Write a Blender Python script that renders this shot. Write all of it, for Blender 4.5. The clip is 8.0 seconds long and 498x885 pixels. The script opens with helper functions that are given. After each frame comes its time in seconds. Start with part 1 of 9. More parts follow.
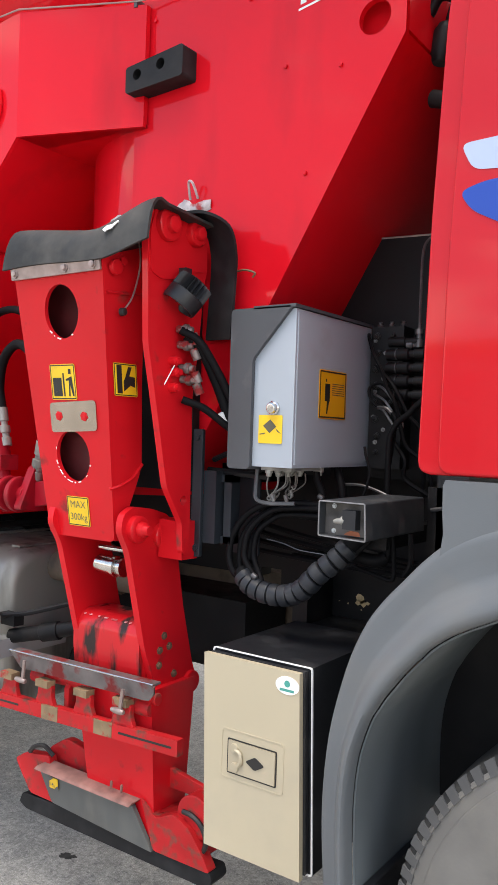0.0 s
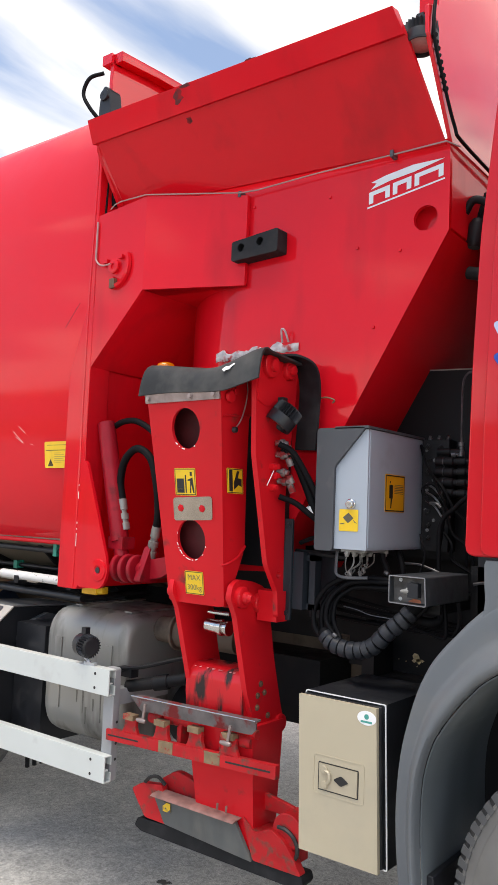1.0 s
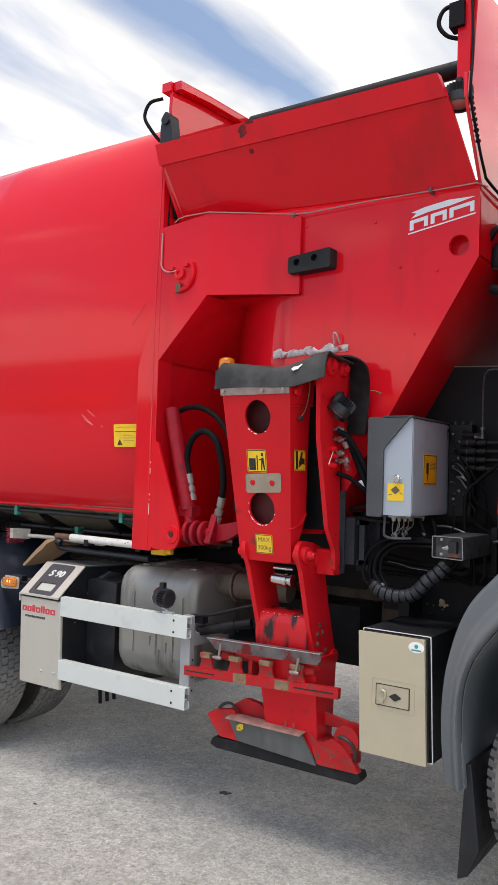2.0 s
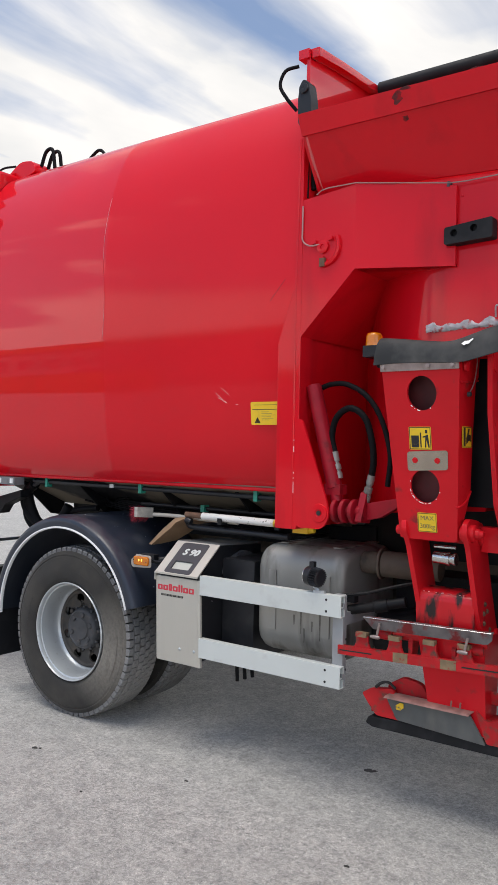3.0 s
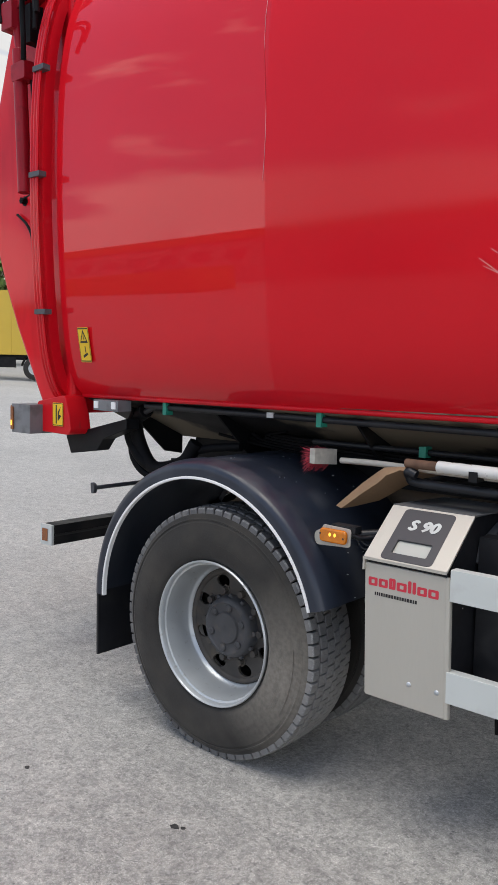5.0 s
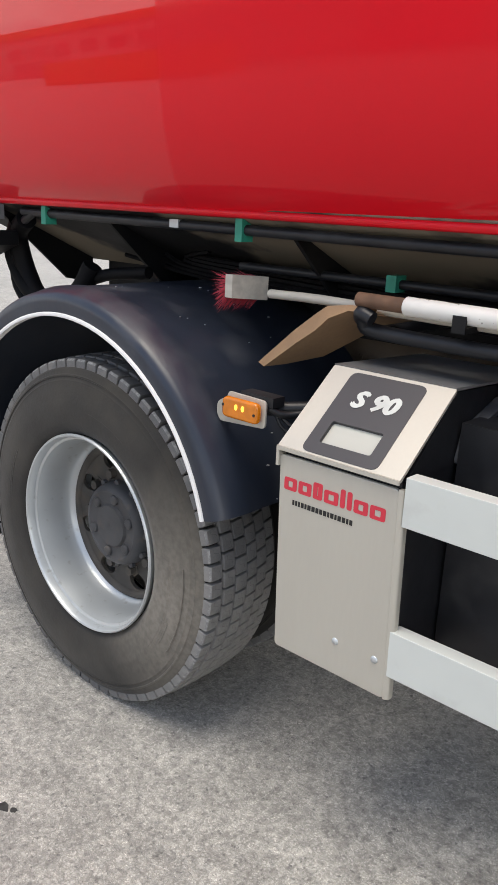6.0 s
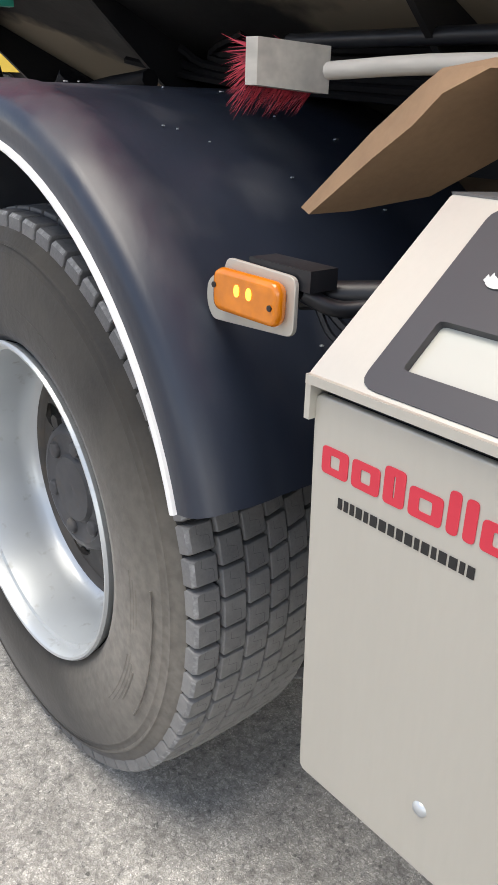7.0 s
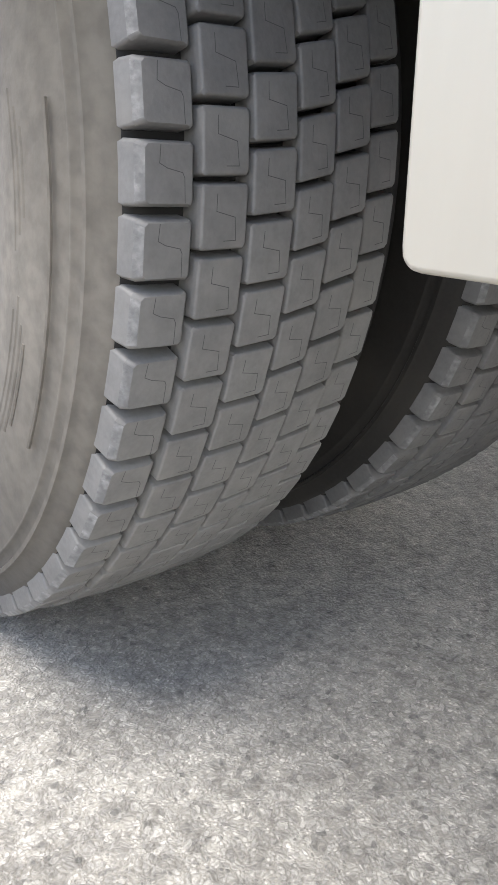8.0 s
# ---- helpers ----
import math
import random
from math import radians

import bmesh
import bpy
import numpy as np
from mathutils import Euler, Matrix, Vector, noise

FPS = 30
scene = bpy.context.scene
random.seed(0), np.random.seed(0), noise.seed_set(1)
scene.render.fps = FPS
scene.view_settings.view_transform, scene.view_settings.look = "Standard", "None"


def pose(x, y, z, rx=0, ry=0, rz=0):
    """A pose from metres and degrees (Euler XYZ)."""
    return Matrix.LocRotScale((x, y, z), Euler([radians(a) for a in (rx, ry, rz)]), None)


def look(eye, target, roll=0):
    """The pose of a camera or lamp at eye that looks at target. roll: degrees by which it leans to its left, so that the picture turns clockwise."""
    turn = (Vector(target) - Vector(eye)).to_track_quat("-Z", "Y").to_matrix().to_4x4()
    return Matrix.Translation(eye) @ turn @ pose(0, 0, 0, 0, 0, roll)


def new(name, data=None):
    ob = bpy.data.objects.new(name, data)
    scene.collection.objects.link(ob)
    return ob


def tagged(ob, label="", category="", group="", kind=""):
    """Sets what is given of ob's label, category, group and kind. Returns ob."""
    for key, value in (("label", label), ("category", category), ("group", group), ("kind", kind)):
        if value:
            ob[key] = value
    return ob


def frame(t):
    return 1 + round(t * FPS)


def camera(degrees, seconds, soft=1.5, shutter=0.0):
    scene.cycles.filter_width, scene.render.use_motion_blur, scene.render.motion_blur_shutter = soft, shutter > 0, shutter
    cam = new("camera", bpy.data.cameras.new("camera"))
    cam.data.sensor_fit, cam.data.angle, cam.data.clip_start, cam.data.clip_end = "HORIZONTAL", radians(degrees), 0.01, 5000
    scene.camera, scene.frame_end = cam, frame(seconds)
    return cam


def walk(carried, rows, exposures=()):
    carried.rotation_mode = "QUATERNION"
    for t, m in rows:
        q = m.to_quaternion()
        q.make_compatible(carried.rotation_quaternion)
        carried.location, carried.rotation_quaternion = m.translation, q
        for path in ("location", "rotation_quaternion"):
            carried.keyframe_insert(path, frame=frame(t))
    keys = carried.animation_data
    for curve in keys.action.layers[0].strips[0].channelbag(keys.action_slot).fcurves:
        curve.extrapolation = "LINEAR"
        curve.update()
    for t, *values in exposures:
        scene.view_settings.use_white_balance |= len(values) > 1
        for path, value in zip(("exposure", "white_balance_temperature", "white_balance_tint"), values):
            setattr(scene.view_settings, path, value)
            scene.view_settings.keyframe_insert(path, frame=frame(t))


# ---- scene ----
cam = camera(34.7, 8.0)
PATH = [
    (0, (0.884, 2.004, 1.545), (-0.276, 3.633, 1.524), 1.9),
    (0.5, (1.005, 1.707, 1.554), (-0.21, 3.293, 1.646), 1.9),
    (1, (1.107, 1.374, 1.574), (-0.111, 2.951, 1.747), 2.3),
    (1.2, (1.132, 1.205, 1.574), (-0.067, 2.795, 1.751), 2.1),
    (2.3, (1.082, 0.532, 1.615), (-0.048, 2.182, 1.663), 1.7),
    (2.5, (0.981, 0.485, 1.606), (-0.171, 2.12, 1.641), 1.6),
    (3, (0.627, 0.367, 1.613), (-0.57, 1.969, 1.628), 1.2),
    (3.5, (0.207, 0.465, 1.574), (-1.048, 2.022, 1.592), 1.4),
    (4, (-0.235, 0.597, 1.54), (-1.507, 2.14, 1.553), 1.7),
    (4.2, (-0.402, 0.72, 1.558), (-1.689, 2.251, 1.539), 1.6),
    (5.3, (-1.11, 1.564, 1.532), (-2.391, 3.072, 1.241), 1.3),
    (5.5, (-1.188, 1.757, 1.502), (-2.453, 3.258, 1.117), 1.4),
    (6, (-1.329, 2.293, 1.421), (-2.607, 3.721, 0.85), 2.8),
    (6.2, (-1.405, 2.465, 1.415), (-2.713, 3.838, 0.781), 3.1),
    (6.5, (-1.571, 2.686, 1.336), (-2.912, 3.996, 0.639), 3.6),
    (7, (-1.858, 3.042, 1.168), (-3.26, 4.231, 0.38), 2.0),
    (7.2, (-1.977, 3.145, 1.029), (-3.352, 4.352, 0.222), 2.9),
    (7.5, (-2.076, 3.247, 0.764), (-3.502, 4.412, -0.016), 2.6),
    (7.7, (-2.11, 3.265, 0.623), (-3.547, 4.455, -0.098), 2.9),
    (8, (-2.131, 3.29, 0.503), (-3.575, 4.512, -0.146), 2.2),
]
walk(cam, [(t, look(eye, target, roll)) for t, eye, target, roll in PATH],
     [(0.0, 0.84, 7050, 10), (0.5, 0.69, 6950, 10), (1.2, 0.46, 6950, 10), (2.3, 0.22, 6850, 10), (3.0, 0.03, 6650, 10), (3.5, -0.08, 6650, 10),
      (4.2, -0.28, 6450, 10), (5.3, 0.02, 6750, 10), (6.0, 0.24, 7000, 10), (6.5, 0.38, 6900, 10), (7.0, 0.58, 7000, 10), (7.5, 0.84, 6950, 10), (8.0, 1.0, 6900, 10)])
from mathutils.geometry import tessellate_polygon

# ---- light ----
world = bpy.data.worlds.new("sky")
scene.world = world
world.use_nodes = True
wn, wl = world.node_tree.nodes, world.node_tree.links
wn.clear()
w_out = wn.new("ShaderNodeOutputWorld")
w_bg = wn.new("ShaderNodeBackground")
sky = wn.new("ShaderNodeTexSky")
sky.sky_type = "NISHITA"
sky.sun_disc = False
sky.dust_density, sky.ozone_density = 0.4, 4.0
SUN_UP, SUN_TURN = 75.0, 190.0
sky.sun_elevation, sky.sun_rotation = radians(SUN_UP), radians(SUN_TURN)
w_co = wn.new("ShaderNodeTexCoord")
w_map = wn.new("ShaderNodeMapping")
w_map.vector_type = "TEXTURE"
w_map.inputs["Rotation"].default_value = (0.1, 0.42, 0.0)
w_map.inputs["Scale"].default_value = (1.15, 0.5, 0.24)
w_noise = wn.new("ShaderNodeTexNoise")
w_noise.inputs["Scale"].default_value = 2.4
w_noise.inputs["Detail"].default_value = 7.0
w_noise.inputs["Roughness"].default_value = 0.52
w_noise.inputs["Distortion"].default_value = 0.35
w_ramp = wn.new("ShaderNodeValToRGB")
w_ramp.color_ramp.elements[0].position, w_ramp.color_ramp.elements[0].color = 0.36, (0.12, 0.12, 0.12, 1)
w_ramp.color_ramp.elements[1].position = 0.63
w_gain = wn.new("ShaderNodeVectorMath")
w_gain.operation = "SCALE"
w_gain.inputs["Scale"].default_value = 0.15
w_grey = wn.new("ShaderNodeTexNoise")
w_grey.inputs["Scale"].default_value = 2.3
w_grey.inputs["Detail"].default_value = 5.0
w_tone = wn.new("ShaderNodeValToRGB")
w_tone.color_ramp.elements[0].position, w_tone.color_ramp.elements[0].color = 0.35, (0.78, 0.795, 0.81, 1)
w_tone.color_ramp.elements[1].position, w_tone.color_ramp.elements[1].color = 0.62, (1.0, 0.985, 0.97, 1)
w_mix = wn.new("ShaderNodeMix")
w_mix.data_type = "RGBA"
wl.new(w_co.outputs["Generated"], w_map.inputs["Vector"])
wl.new(w_map.outputs["Vector"], w_grey.inputs["Vector"])
w_cover = wn.new("ShaderNodeMapRange")
for key, value in (("From Min", 0.17), ("From Max", 0.3), ("To Min", 0.26), ("To Max", -0.115)):
    w_cover.inputs[key].default_value = value
w_sum = wn.new("ShaderNodeMath")
w_height = wn.new("ShaderNodeSeparateXYZ")
wl.new(w_co.outputs["Generated"], w_height.inputs["Vector"])


def sky_math(operation, a, c, e=None):
    """One sum on the sky's directions; a, c, e are numbers or sockets."""
    x = wn.new("ShaderNodeMath")
    x.operation = operation
    for i, value in enumerate((a, c, e)):
        if isinstance(value, (int, float)):
            x.inputs[i].default_value = value
        elif value is not None:
            wl.new(value, x.inputs[i])
    return x.outputs["Value"]


# high cloud in long streets that run into the distance
w_rise_z = sky_math("MAXIMUM", w_height.outputs["Z"], 0.12)
w_east, w_north = sky_math("DIVIDE", w_height.outputs["X"], w_rise_z), sky_math("DIVIDE", w_height.outputs["Y"], w_rise_z)
w_flat = wn.new("ShaderNodeCombineXYZ")
wl.new(w_east, w_flat.inputs["X"])
wl.new(sky_math("MULTIPLY", w_north, 0.22), w_flat.inputs["Y"])
wl.new(w_flat.outputs["Vector"], w_noise.inputs["Vector"])
w_phase = sky_math("MULTIPLY_ADD", w_noise.outputs["Fac"], 2.4, sky_math("MULTIPLY_ADD", w_east, 13.96, 20.44))
w_street = sky_math("MULTIPLY", sky_math("COSINE", w_phase, 0.0), -0.09)
w_puff_map = wn.new("ShaderNodeMapping")
w_puff_map.inputs["Scale"].default_value = (1.0, 1.0, 2.4)
w_puff = wn.new("ShaderNodeTexNoise")
w_puff.inputs["Scale"].default_value, w_puff.inputs["Detail"].default_value = 6.0, 7.0
w_lift = wn.new("ShaderNodeMath")
w_lift.operation = "MULTIPLY_ADD"
w_lift.inputs[1].default_value = 0.18
wl.new(w_co.outputs["Generated"], w_puff_map.inputs["Vector"])
wl.new(w_puff_map.outputs["Vector"], w_puff.inputs["Vector"])
wl.new(w_puff.outputs["Fac"], w_lift.inputs[0])
wl.new(w_height.outputs["Z"], w_lift.inputs[2])
w_drop = wn.new("ShaderNodeMath")
w_drop.operation = "SUBTRACT"
w_drop.inputs[1].default_value = 0.09
wl.new(w_lift.outputs["Value"], w_drop.inputs[0])
wl.new(sky_math("MULTIPLY_ADD", sky_math("MAXIMUM", w_height.outputs["Y"], 0.0), -0.19, w_drop.outputs["Value"]), w_cover.inputs["Value"])
wl.new(sky_math("MULTIPLY_ADD", sky_math("MINIMUM", sky_math("MAXIMUM", sky_math("MULTIPLY", w_height.outputs["Y"], 3.0), -1.0), 0.0), 0.085, 0.30), w_cover.inputs["From Max"])
w_back = sky_math("MINIMUM", sky_math("MAXIMUM", sky_math("MULTIPLY", w_height.outputs["Y"], -3.0), 0.0), 1.0)
w_heap = sky_math("MULTIPLY_ADD", sky_math("MAXIMUM", sky_math("SUBTRACT", w_height.outputs["Z"], 0.3), 0.0), -0.9, sky_math("MULTIPLY_ADD", w_puff.outputs["Fac"], 2.2, -0.55))
w_high = sky_math("ADD", w_noise.outputs["Fac"], w_street)
wl.new(sky_math("MULTIPLY_ADD", sky_math("SUBTRACT", w_heap, w_high), w_back, w_high), w_sum.inputs[0])
wl.new(w_cover.outputs["Result"], w_sum.inputs[1])
w_side = wn.new("ShaderNodeMath")
w_side.operation = "MULTIPLY_ADD"
w_side.inputs[1].default_value = 0.2
wl.new(w_height.outputs["Y"], w_side.inputs[0])
wl.new(w_sum.outputs["Value"], w_side.inputs[2])
w_zenith = sky_math("MAXIMUM", sky_math("SUBTRACT", w_height.outputs["Z"], 0.55), 0.0)
wl.new(sky_math("MULTIPLY_ADD", w_zenith, -0.25, w_side.outputs["Value"]), w_ramp.inputs["Fac"])
wl.new(w_grey.outputs["Fac"], w_tone.inputs["Fac"])
wl.new(sky.outputs["Color"], w_gain.inputs[0])
wl.new(w_ramp.outputs["Color"], w_mix.inputs["Factor"])
wl.new(w_gain.outputs["Vector"], w_mix.inputs[6])
w_lit = wn.new("ShaderNodeMapRange")
for key, value in (("From Min", 0.25), ("From Max", -0.75), ("To Min", 1.0), ("To Max", 1.9)):
    w_lit.inputs[key].default_value = value
w_cloud = wn.new("ShaderNodeVectorMath")
w_cloud.operation = "SCALE"
wl.new(w_height.outputs["Y"], w_lit.inputs["Value"])
wl.new(w_tone.outputs["Color"], w_cloud.inputs[0])
wl.new(sky_math("MULTIPLY_ADD", sky_math("MAXIMUM", sky_math("SUBTRACT", w_height.outputs["X"], 0.1), 0.0), 1.6, w_lit.outputs["Result"]), w_cloud.inputs["Scale"])
wl.new(w_cloud.outputs["Vector"], w_mix.inputs[7])
w_sep = wn.new("ShaderNodeSeparateXYZ")
w_rise = wn.new("ShaderNodeMapRange")
for key, value in (("From Min", 0.25), ("From Max", 1.0), ("To Min", 1.0), ("To Max", 1.1)):
    w_rise.inputs[key].default_value = value
wl.new(w_co.outputs["Generated"], w_sep.inputs["Vector"])
wl.new(w_sep.outputs["Z"], w_rise.inputs["Value"])
wl.new(w_rise.outputs["Result"], w_bg.inputs["Strength"])
wl.new(w_mix.outputs[2], w_bg.inputs["Color"])
wl.new(w_bg.outputs["Background"], w_out.inputs["Surface"])

sun_data = bpy.data.lights.new("sun", "SUN")
sun_data.energy, sun_data.angle, sun_data.color = 2.52, radians(39), (1.0, 0.945, 0.86)
sun = new("sun", sun_data)
sun.matrix_world = look((0, 0, 20), Vector((0, 0, 20)) - Vector((
    math.sin(radians(SUN_TURN)) * math.cos(radians(SUN_UP)), math.cos(radians(SUN_TURN)) * math.cos(radians(SUN_UP)), math.sin(radians(SUN_UP)))))


# ---- materials ----
def surface(name, base, rough=0.5, metal=0.0, coat=0.0, coat_rough=0.06, vary=0.12, vary_scale=3.0, grain=0.0, grain_scale=120.0,
            bump=0.0, bump_scale=60.0, dirt=None, dirt_scale=5.0, dirt_from=0.55, dirt_to=0.75, rough_vary=0.1, stretch=(1, 1, 1), by_object=0.0, emit=0.0, spec=0.5, spot=None, sheen=0.0):
    """A worn surface: base colour varied at two scales, patches of dirt, uneven gloss and fine relief."""
    m = bpy.data.materials.new(name)
    m.use_nodes = True
    n, l = m.node_tree.nodes, m.node_tree.links
    n.clear()
    out = n.new("ShaderNodeOutputMaterial")
    b = n.new("ShaderNodeBsdfPrincipled")
    l.new(b.outputs["BSDF"], out.inputs["Surface"])
    b.inputs["Metallic"].default_value = metal
    b.inputs["Coat Weight"].default_value = coat
    b.inputs["Specular IOR Level"].default_value = spec
    b.inputs["Coat Roughness"].default_value = coat_rough
    b.inputs["Sheen Weight"].default_value, b.inputs["Sheen Roughness"].default_value = sheen, 0.4
    geo = n.new("ShaderNodeNewGeometry")
    mp = n.new("ShaderNodeMapping")
    mp.inputs["Scale"].default_value = stretch
    l.new(geo.outputs["Position"], mp.inputs["Vector"])

    def noise_node(scale, detail=4.0):
        t = n.new("ShaderNodeTexNoise")
        t.inputs["Scale"].default_value, t.inputs["Detail"].default_value = scale, detail
        l.new(mp.outputs["Vector"], t.inputs["Vector"])
        return t.outputs["Fac"]

    def span(value, a, c, lo, hi):
        r = n.new("ShaderNodeMapRange")
        r.inputs["From Min"].default_value, r.inputs["From Max"].default_value = a, c
        r.inputs["To Min"].default_value, r.inputs["To Max"].default_value = lo, hi
        l.new(value, r.inputs["Value"])
        return r.outputs["Result"]

    def times(a, c):
        x = n.new("ShaderNodeMath")
        x.operation = "MULTIPLY"
        l.new(a, x.inputs[0])
        l.new(c, x.inputs[1])
        return x.outputs["Value"]

    wide = noise_node(vary_scale)
    factor = span(wide, 0.3, 0.7, 1 - vary, 1 + vary)
    if grain:
        factor = times(factor, span(noise_node(grain_scale, 2.0), 0.3, 0.7, 1 - grain, 1 + grain))
    if by_object:
        info = n.new("ShaderNodeObjectInfo")
        factor = times(factor, span(info.outputs["Random"], 0.0, 1.0, 1 - by_object, 1 + by_object))
    sc = n.new("ShaderNodeVectorMath")
    sc.operation = "SCALE"
    sc.inputs[0].default_value = base
    l.new(factor, sc.inputs["Scale"])
    colour = sc.outputs["Vector"]
    gloss = span(noise_node(vary_scale * 4), 0.3, 0.7, max(0.02, rough - rough_vary * rough), min(1.0, rough + rough_vary * rough))
    if dirt:
        d = span(noise_node(dirt_scale, 8.0), dirt_from, dirt_to, 0.0, 1.0)
        mx = n.new("ShaderNodeMix")
        mx.data_type = "RGBA"
        l.new(d, mx.inputs["Factor"])
        l.new(colour, mx.inputs[6])
        mx.inputs[7].default_value = (*dirt, 1)
        colour = mx.outputs[2]
        add = n.new("ShaderNodeMath")
        add.operation = "MULTIPLY_ADD"
        add.use_clamp = True
        l.new(d, add.inputs[0])
        add.inputs[1].default_value = 0.35
        l.new(gloss, add.inputs[2])
        gloss = add.outputs["Value"]
    # veil near a point: real dust, plus brightness painted into the colour
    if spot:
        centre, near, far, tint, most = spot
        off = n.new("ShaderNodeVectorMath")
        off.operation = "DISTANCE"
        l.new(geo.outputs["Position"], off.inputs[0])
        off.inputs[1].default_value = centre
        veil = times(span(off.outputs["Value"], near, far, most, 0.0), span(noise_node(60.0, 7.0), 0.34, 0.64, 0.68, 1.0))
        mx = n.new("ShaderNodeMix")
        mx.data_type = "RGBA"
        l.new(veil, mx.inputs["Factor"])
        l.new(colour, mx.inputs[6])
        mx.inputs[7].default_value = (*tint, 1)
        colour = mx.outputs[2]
    l.new(colour, b.inputs["Base Color"])
    l.new(gloss, b.inputs["Roughness"])
    if bump:
        bp = n.new("ShaderNodeBump")
        bp.inputs["Strength"].default_value, bp.inputs["Distance"].default_value = bump, 0.004
        l.new(noise_node(bump_scale, 3.0), bp.inputs["Height"])
        l.new(bp.outputs["Normal"], b.inputs["Normal"])
    if emit:
        b.inputs["Emission Color"].default_value = (*base, 1)
        b.inputs["Emission Strength"].default_value = emit
    return m


def asphalt():
    """Weathered asphalt: stones of two sizes, each with its own tone, in sandy binder, with wide stains."""
    m = bpy.data.materials.new("asphalt")
    m.use_nodes = True
    n, l = m.node_tree.nodes, m.node_tree.links
    b = n["Principled BSDF"]
    b.inputs["Roughness"].default_value = 0.8
    geo = n.new("ShaderNodeNewGeometry")
    warp = n.new("ShaderNodeTexNoise")
    warp.inputs["Scale"].default_value = 55.0
    l.new(geo.outputs["Position"], warp.inputs["Vector"])
    shift = n.new("ShaderNodeVectorMath")
    shift.operation = "MULTIPLY_ADD"
    shift.inputs[1].default_value = (0.014, 0.014, 0.014)
    l.new(warp.outputs["Color"], shift.inputs[0])
    l.new(geo.outputs["Position"], shift.inputs[2])

    def texture(kind, scale, detail=None):
        t = n.new(kind)
        t.inputs["Scale"].default_value = scale
        if detail:
            t.inputs["Detail"].default_value = detail
        l.new(shift.outputs["Vector"], t.inputs["Vector"])
        return t

    def span(value, lo, hi, a=0.3, c=0.7):
        r = n.new("ShaderNodeMapRange")
        r.inputs["From Min"].default_value, r.inputs["From Max"].default_value = a, c
        r.inputs["To Min"].default_value, r.inputs["To Max"].default_value = lo, hi
        l.new(value, r.inputs["Value"])
        return r.outputs["Result"]

    def times(a, c):
        x = n.new("ShaderNodeMath")
        x.operation = "MULTIPLY"
        l.new(a, x.inputs[0])
        l.new(c, x.inputs[1])
        return x.outputs["Value"]

    def tone(vor):
        c = n.new("ShaderNodeSeparateColor")
        l.new(vor.outputs["Color"], c.inputs["Color"])
        r = n.new("ShaderNodeValToRGB")
        e = r.color_ramp.elements
        e[0].position, e[0].color = 0.0, (0.17, 0.166, 0.155, 1)
        e[1].position, e[1].color = 1.0, (0.62, 0.60, 0.555, 1)
        for p, v in ((0.3, 0.35), (0.62, 0.44), (0.84, 0.54)):
            r.color_ramp.elements.new(p).color = (v, v * 0.968, v * 0.90, 1)
        l.new(c.outputs["Red"], r.inputs["Fac"])
        return r.outputs["Color"]

    coarse, small = texture("ShaderNodeTexVoronoi", 125.0), texture("ShaderNodeTexVoronoi", 270.0)
    fine, grit = texture("ShaderNodeTexNoise", 420.0, 4.0), texture("ShaderNodeTexNoise", 75.0, 5.0)
    patch = texture("ShaderNodeTexNoise", 34.0, 8.0)
    mid, wide = texture("ShaderNodeTexNoise", 9.0, 7.0), texture("ShaderNodeTexNoise", 0.6, 5.0)

    def blend(share, under, over):
        x = n.new("ShaderNodeMix")
        x.data_type = "RGBA"
        l.new(share, x.inputs["Factor"])
        l.new(under, x.inputs[6])
        l.new(over, x.inputs[7])
        return x.outputs[2]

    binder = n.new("ShaderNodeRGB")
    binder.outputs[0].default_value = (0.32, 0.306, 0.276, 1)
    # round stones of two sizes, part sunk in the binder
    sunk = blend(times(span(small.outputs["Distance"], 0.95, 0.0, 0.38, 0.50), span(grit.outputs["Fac"], 0.35, 1.0, 0.36, 0.55)), binder.outputs[0], tone(small))
    stones = blend(times(span(coarse.outputs["Distance"], 0.95, 0.0, 0.42, 0.53), span(grit.outputs["Fac"], 1.0, 0.15, 0.42, 0.6)), sunk, tone(coarse))
    f = times(times(span(mid.outputs["Fac"], 0.83, 1.16), span(wide.outputs["Fac"], 0.88, 1.10)), times(span(grit.outputs["Fac"], 0.66, 1.24), times(span(fine.outputs["Fac"], 0.72, 1.22), span(patch.outputs["Fac"], 0.80, 1.20))))
    sc = n.new("ShaderNodeVectorMath")
    sc.operation = "SCALE"
    l.new(stones, sc.inputs[0])
    l.new(f, sc.inputs["Scale"])
    l.new(sc.outputs["Vector"], b.inputs["Base Color"])
    b.inputs["Sheen Weight"].default_value, b.inputs["Sheen Roughness"].default_value = 0.3, 0.5
    bp = n.new("ShaderNodeBump")
    bp.inputs["Strength"].default_value, bp.inputs["Distance"].default_value = 0.5, 0.004
    l.new(times(span(small.outputs["Distance"], 1.0, 0.0, 0.0, 0.9), span(fine.outputs["Fac"], 0.6, 1.0)), bp.inputs["Height"])
    l.new(bp.outputs["Normal"], b.inputs["Normal"])
    return m


